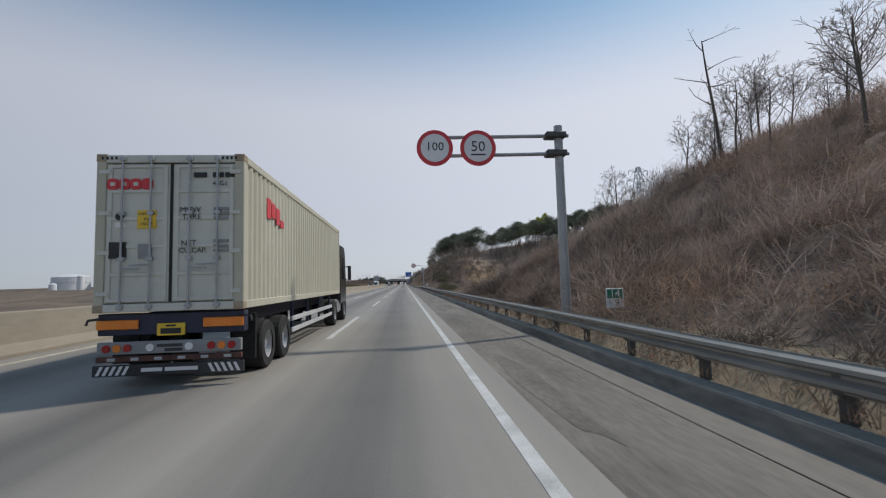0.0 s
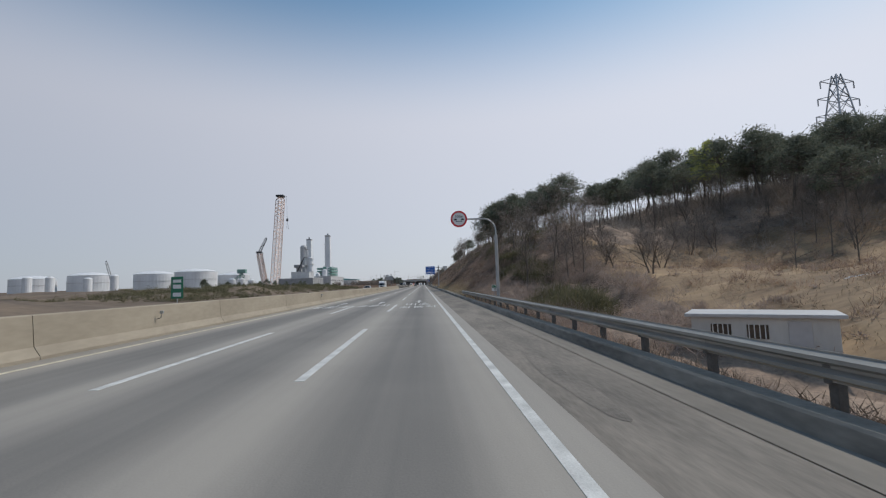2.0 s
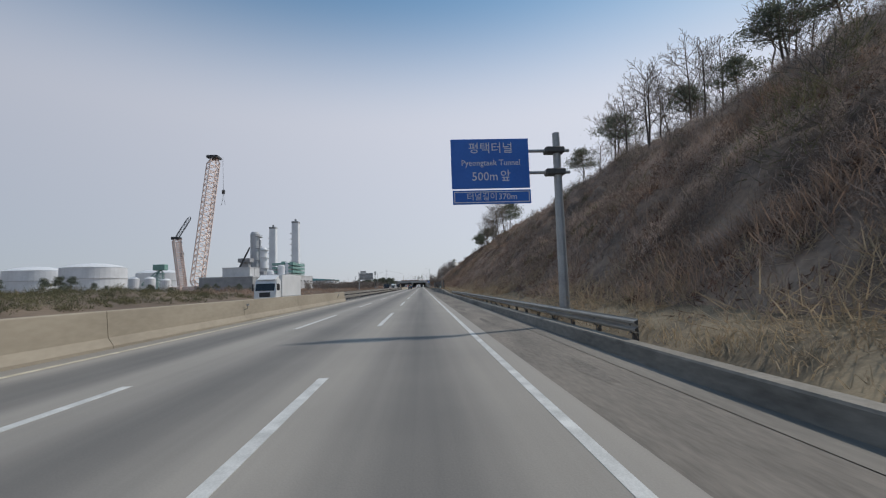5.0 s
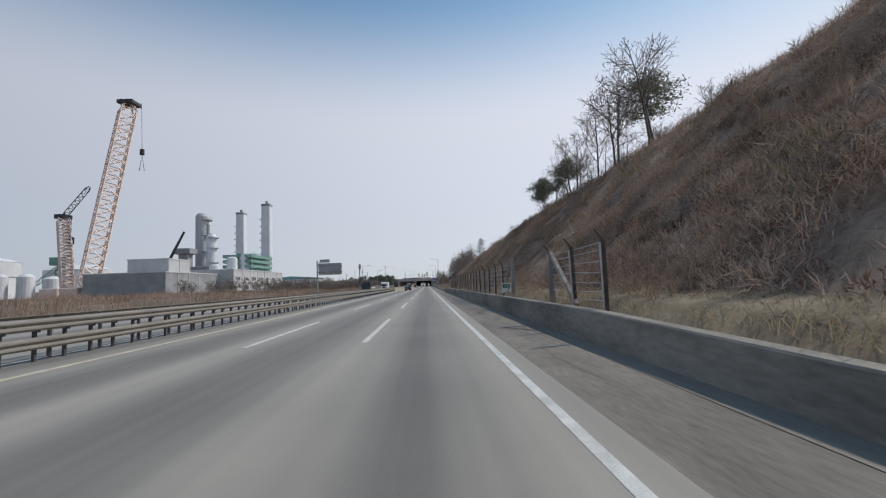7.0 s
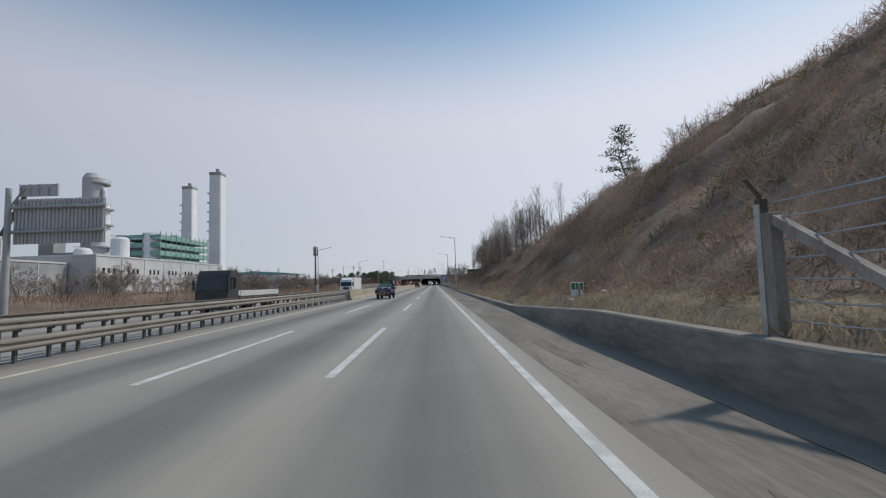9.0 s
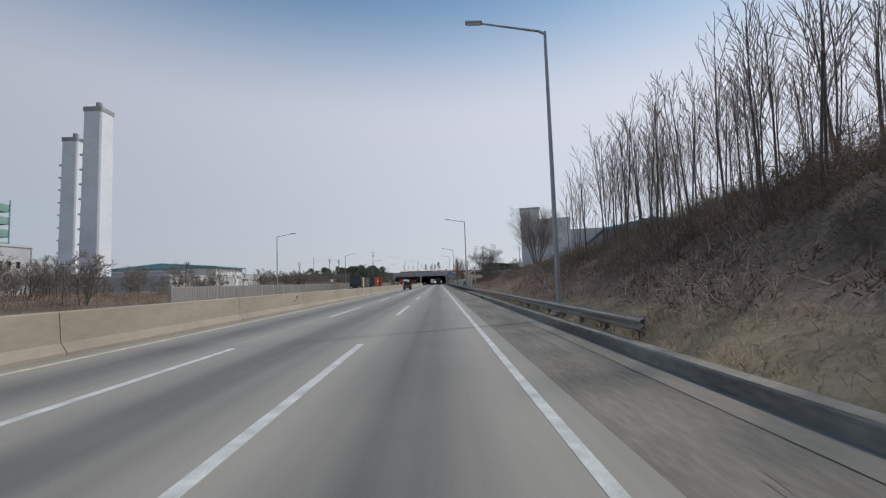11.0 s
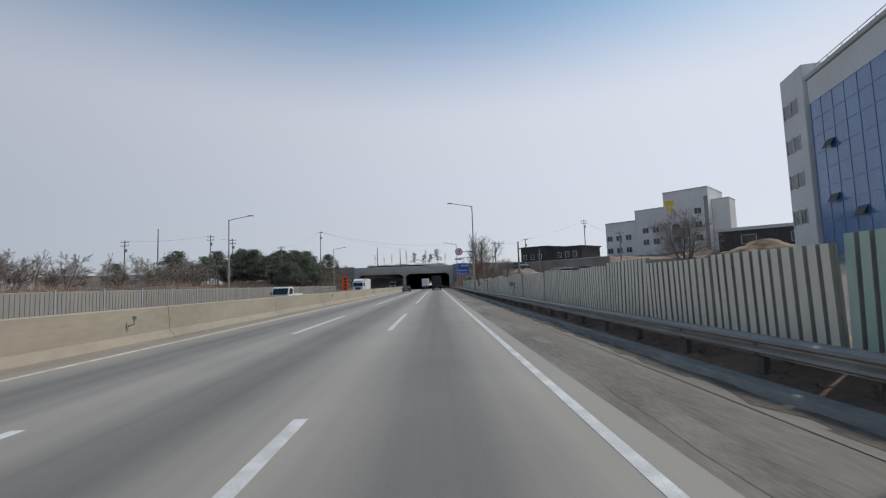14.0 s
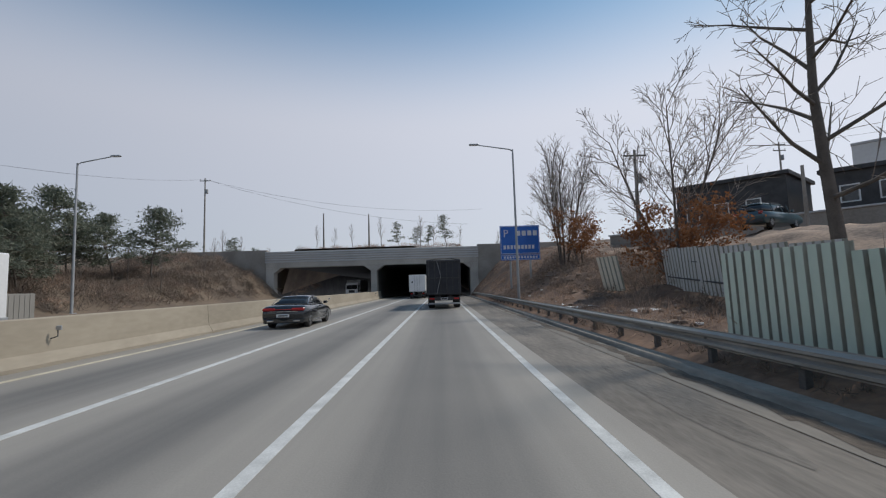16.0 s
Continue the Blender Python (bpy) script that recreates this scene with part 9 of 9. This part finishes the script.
brush("leaf_litter", 6.0, 15, 396, 470, 700, 60, (0.3, 0.9), M_LITTER, "dark russet leaf litter and low bramble on the slope", 66, 0.2, w=0.016)
brush("leaf_litter", 6.2, 19, 495.5, 514, 900, 60, (0.25, 0.7), M_LITTER, "dark russet litter and bramble on the dug bank", 67, 0.22, w=0.014)
brush("olive_brush", 10, 20, 126, 215, 170, 130, (0.8, 1.7), M_GREENBRUSH, "olive-green evergreen brush on the slope", 6, w=0.014)
brush("olive_brush", 8, 20, 215, 440, 320, 80, (0.6, 1.2), M_GREENBRUSH, "olive-green evergreen brush on the slope", 7, w=0.014)
brush("straw_brush", 5.6, 7.6, 132, 262, 240, 60, (0.3, 0.7), M_STRAW, "golden dead grass in tussocks on the slope", 8, twig=0.6)
stems("straw_grass", 4.6, 7.0, 110, 300, 4200, 9, 0.12, 0.36, 0.008, M_STRAW, "flattened straw-coloured grass on the verge", 17, 0.9, rad=0.2)
stems("straw_grass", 4.6, 6.4, 300, 470, 3000, 9, 0.12, 0.36, 0.008, M_STRAW, "flattened straw-coloured grass on the verge", 18, 0.9, rad=0.2)
stems("straw_grass", 5.0, 12, 470, 497, 500, 12, 0.15, 0.4, 0.009, M_STRAW, "rank straw-coloured grass on the bank", 9, 0.7)
stems("straw_grass", 4.6, 8.0, -5, 112, 3600, 10, 0.12, 0.4, 0.008, M_BRUSH, "dry roadside grass below the guardrail", 10, 0.8)
stems("straw_grass", 18, 56, 46, 124, 7000, 8, 0.1, 0.3, 0.016, M_STRAW, "short dry stubble in the terraced fields", 11, 0.6)
lip = lambda x, y: ((y + 0.8 * np.sin(x * 0.2)) / 5.4) % 1.0 > 0.84
brush("terrace_weeds", 17, 56, 50, 124, 2600, 40, (0.25, 0.6), M_SCRUB, "rows of dead weeds along the lips of the field terraces", 61, 0.4, w=0.016, keep=lip)
brush("dry_brush", 20, 56, 60, 124, 500, 50, (0.5, 1.3), M_BRUSH, "low grey-brown bushes along the field terraces", 21, w=0.016)
brush("dry_brush", 5.6, 14, 632, 690, 600, 40, (0.2, 0.6), M_BRUSH, "dry weeds on the bare earth slope", 12)
brush("dry_brush", 6.2, 26, 499, 540, 1500, 50, (0.25, 0.7), M_BRAMBLE, "dry weeds behind the sheet fence", 13)
stems("dry_brush", -70, -25, 262, 470, 3600, 12, 0.6, 1.5, 0.016, M_BRUSH, "dry reeds and scrub beyond the opposite carriageway", 14, 0.4, rad=0.6)
brush("olive_brush", -50, -25, 130, 265, 1300, 60, (0.5, 1.0), M_GREENBRUSH, "green hedge-like scrub on the low bank", 15, w=0.02)
brush("dry_brush", -45, -25, 470, 692, 2400, 45, (0.5, 1.2), M_BRUSH, "dry weeds on the far bank", 16, w=0.014)
brush("dry_brush", -30, 8, 693, 712, 500, 40, (0.4, 0.9), M_BRUSH, "dry weeds on the bank above the tunnel", 22, w=0.016)
brush("dry_brush", 24, 60, 122, 300, 1500, 60, (0.8, 2.0), M_THICKET, "bare thicket under the ridge pines", 23, 0.8, w=0.02)
brush("dry_brush", 50, 120, 60, 180, 1500, 60, (1.0, 2.4), M_THICKET, "bare thicket under the ridge pines", 19, 1.0, w=0.03)

brush("bramble_thicket", 7.4, 12, 507, 522, 110, 220, (0.8, 1.7), M_BRAMBLE, "tall dark bramble hedge behind the sheet fence", 33, 0.7, w=0.012)
brush("verge_weeds", 4.62, 5.45, 494, 690, 900, 30, (0.1, 0.26), M_BRAMBLE, "dead weeds in the dark soil under the guardrail", 34, 0.2, w=0.006)
brush("bramble_thicket", 8.5, 15, 430, 482, 260, 170, (0.9, 2.0), M_BRAMBLE, "tall dark bramble thicket along the bank", 24, 0.42, w=0.009)

brush("dry_brush", 7, 18, 98, 130, 420, 90, (0.6, 1.4), M_SCRUB, "brown brush in the hollow below the slope", 25, 0.5, w=0.012)
brush("evergreen_bushes", 9, 13, 106.5, 115, 16, 900, (1.4, 2.2), M_GREENBRUSH, "dense dark olive bushes below the slope", 38, 0.35, w=0.02)
brush("evergreen_bushes", 9.5, 13, 119, 134, 14, 700, (0.9, 1.6), M_GREENBRUSH, "olive bushes on the slope edge", 39, 0.35, w=0.018)
brush("evergreen_bushes", 11.5, 14.5, 153, 158, 9, 700, (0.8, 1.5), M_GREENBRUSH, "dark olive bushes in a fold of the slope", 68, 0.3, w=0.016)
brush("evergreen_bushes", 16.5, 21, 149, 158, 16, 600, (0.9, 1.7), M_GREENBRUSH, "olive-green bushes along the slope crest", 69, 0.3, w=0.018)
brush("bare_bushes", 10, 16, 172, 180, 14, 600, (0.7, 1.4), M_SCRUB, "grey-brown bushes in a fold of the slope", 70, 0.3, w=0.016)
# Dark bramble colour stands in for the shaded hollow under the brush.
brush("bramble_mounds", 6.9, 8.6, 163, 176, 26, 420, (0.7, 1.2), M_BRAMBLE, "overhanging bramble coloured dark to imitate shade at the foot of the slope", 71, 0.26, w=0.008)
brush("bramble_mounds", 6.5, 8.6, 397, 415, 46, 420, (0.6, 1.1), M_BRAMBLE, "overhanging bramble coloured dark to imitate shade at the foot of the slope", 40, 0.28, w=0.007)
brush("dry_brush", 42, 80, 126, 152, 600, 70, (1.0, 2.2), M_THICKET, "grey thicket above the terraced fields", 26, 0.9, w=0.022)

brush("dry_brush", -42, -25, 618, 690, 1100, 90, (0.6, 1.3), M_BRAMBLE, "dark brambles on the far bank", 27, 0.55, w=0.013)
brush("dry_brush", 7.5, 12, 636, 668, 110, 90, (0.5, 1.1), M_BRAMBLE, "dark brambles on the cut earth bank", 28, 0.5)
brush("dry_brush", 4.7, 6.4, -4, 125, 700, 40, (0.15, 0.35), M_BRAMBLE, "dead weeds and litter under the guardrail", 29, 0.25, w=0.007)

# old boards and torn sheeting lying on the dug bank
M_BOARD = mat("weathered_board", (0.4, 0.36, 0.33), (0.66, 0.62, 0.58), 2.5, 0.9, bump=0.4, stretch=(1, 0.2, 1))


def lie(t, x, y, rz, lift):
    """Rest a thing on the slope, tilted as the ground is."""
    gx_, gy_ = (land_at(x + 0.5, y) - land_at(x - 0.5, y)), (land_at(x, y + 0.5) - land_at(x, y - 0.5))
    up = Vector((-gx_, -gy_, 1)).normalized()
    t.matrix_world = Matrix.Translation((x, y, land_at(x, y) + lift)) @ up.to_track_quat("Z", "Y").to_matrix().to_4x4() @ Matrix.Rotation(radians(rz), 4, "Z")


for x, y, rz, ln, wd in ((13.4, 503.2, -58, 2.8, 0.24), (14.6, 504.2, -62, 3.1, 0.26), (15.6, 505.0, -55, 2.4, 0.2), (17.4, 506.0, -70, 2.6, 0.34), (13.9, 501.6, -48, 1.6, 0.14), (12.6, 504.6, -80, 1.5, 0.18)):
    t = thing("board", x, y, 0, "pale weathered timber board lying on the dug bank", "board", "boards on the bank")
    part("plank", bevel(boxes((-wd / 2, wd / 2, -ln / 2, ln / 2, 0, 0.05)), 0.008), M_BOARD, t)
    lie(t, x, y, rz, 0.22)
rs = random.Random(71)
for x, y, sz in ((16.2, 508.5, 0.75), (15.0, 509.5, 0.4), (17.6, 509.0, 0.5), (13.2, 511.5, 0.45)):
    t = thing("torn_sheeting", x, y, 0, "crumpled white plastic sheeting caught on the dug bank", "sheeting", "torn sheeting")
    g = [[(sz * (i / 6 - 0.5) + rs.uniform(-0.04, 0.04), sz * (j / 6 - 0.5) * 0.8 + rs.uniform(-0.04, 0.04), rs.uniform(0, 0.22) * sz) for i in range(7)] for j in range(7)]
    bm = bmesh.new()
    vs = [[bm.verts.new(p) for p in row] for row in g]
    for j in range(6):
        for i in range(6):
            bm.faces.new((vs[j][i], vs[j][i + 1], vs[j + 1][i + 1], vs[j + 1][i]))
    bmesh.ops.solidify(bm, geom=bm.faces[:], thickness=0.006)
    part("sheet", bm, M_SIGNW, t)
    lie(t, x, y, rs.uniform(0, 180), 0.25)

# dead sticks thrown on the slopes and litter on the verge
rs = random.Random(12)
for x0, x1, y0, y1, n in ((8, 13, 6, 22, 12), (8, 14, 140, 165, 8), (8, 14, 385, 412, 6)):
    for i in range(n):
        x, y = rs.uniform(x0, x1), rs.uniform(y0, y1)
        a, L = rs.uniform(0, 6.28), rs.uniform(0.8, 2.0)
        t = thing("dead_stick", x, y, land_at(x, y) + 0.12, "bleached dead stick lying on the brushy slope", "stick", "dead sticks")
        e = (math.cos(a) * L, math.sin(a) * L, land_at(x + math.cos(a) * L, y + math.sin(a) * L) - land_at(x, y))
        part("stick", tube(bmesh.new(), [(0, 0, 0), (e[0] * 0.5, e[1] * 0.5 + 0.08, e[2] * 0.5 + 0.1), e], [0.022, 0.018, 0.008], 5), M_TWIG, t)
for i in range(34):
    y = rs.choice((rs.uniform(126, 160), rs.uniform(350, 372), rs.uniform(484, 500), rs.uniform(632, 660)))
    x = rs.uniform(4.9, 7.5)
    t = thing("litter", x, y, land_at(x, y) + 0.03, "crumpled pale scrap of litter on the verge", "litter", "verge litter")
    bm = bmesh.new()
    bmesh.ops.create_icosphere(bm, subdivisions=1, radius=rs.uniform(0.06, 0.14))
    for v in bm.verts:
        v.co *= rs.uniform(0.6, 1.2)
        v.co.z *= 0.5
    part("scrap", bm, M_WHITE, t)
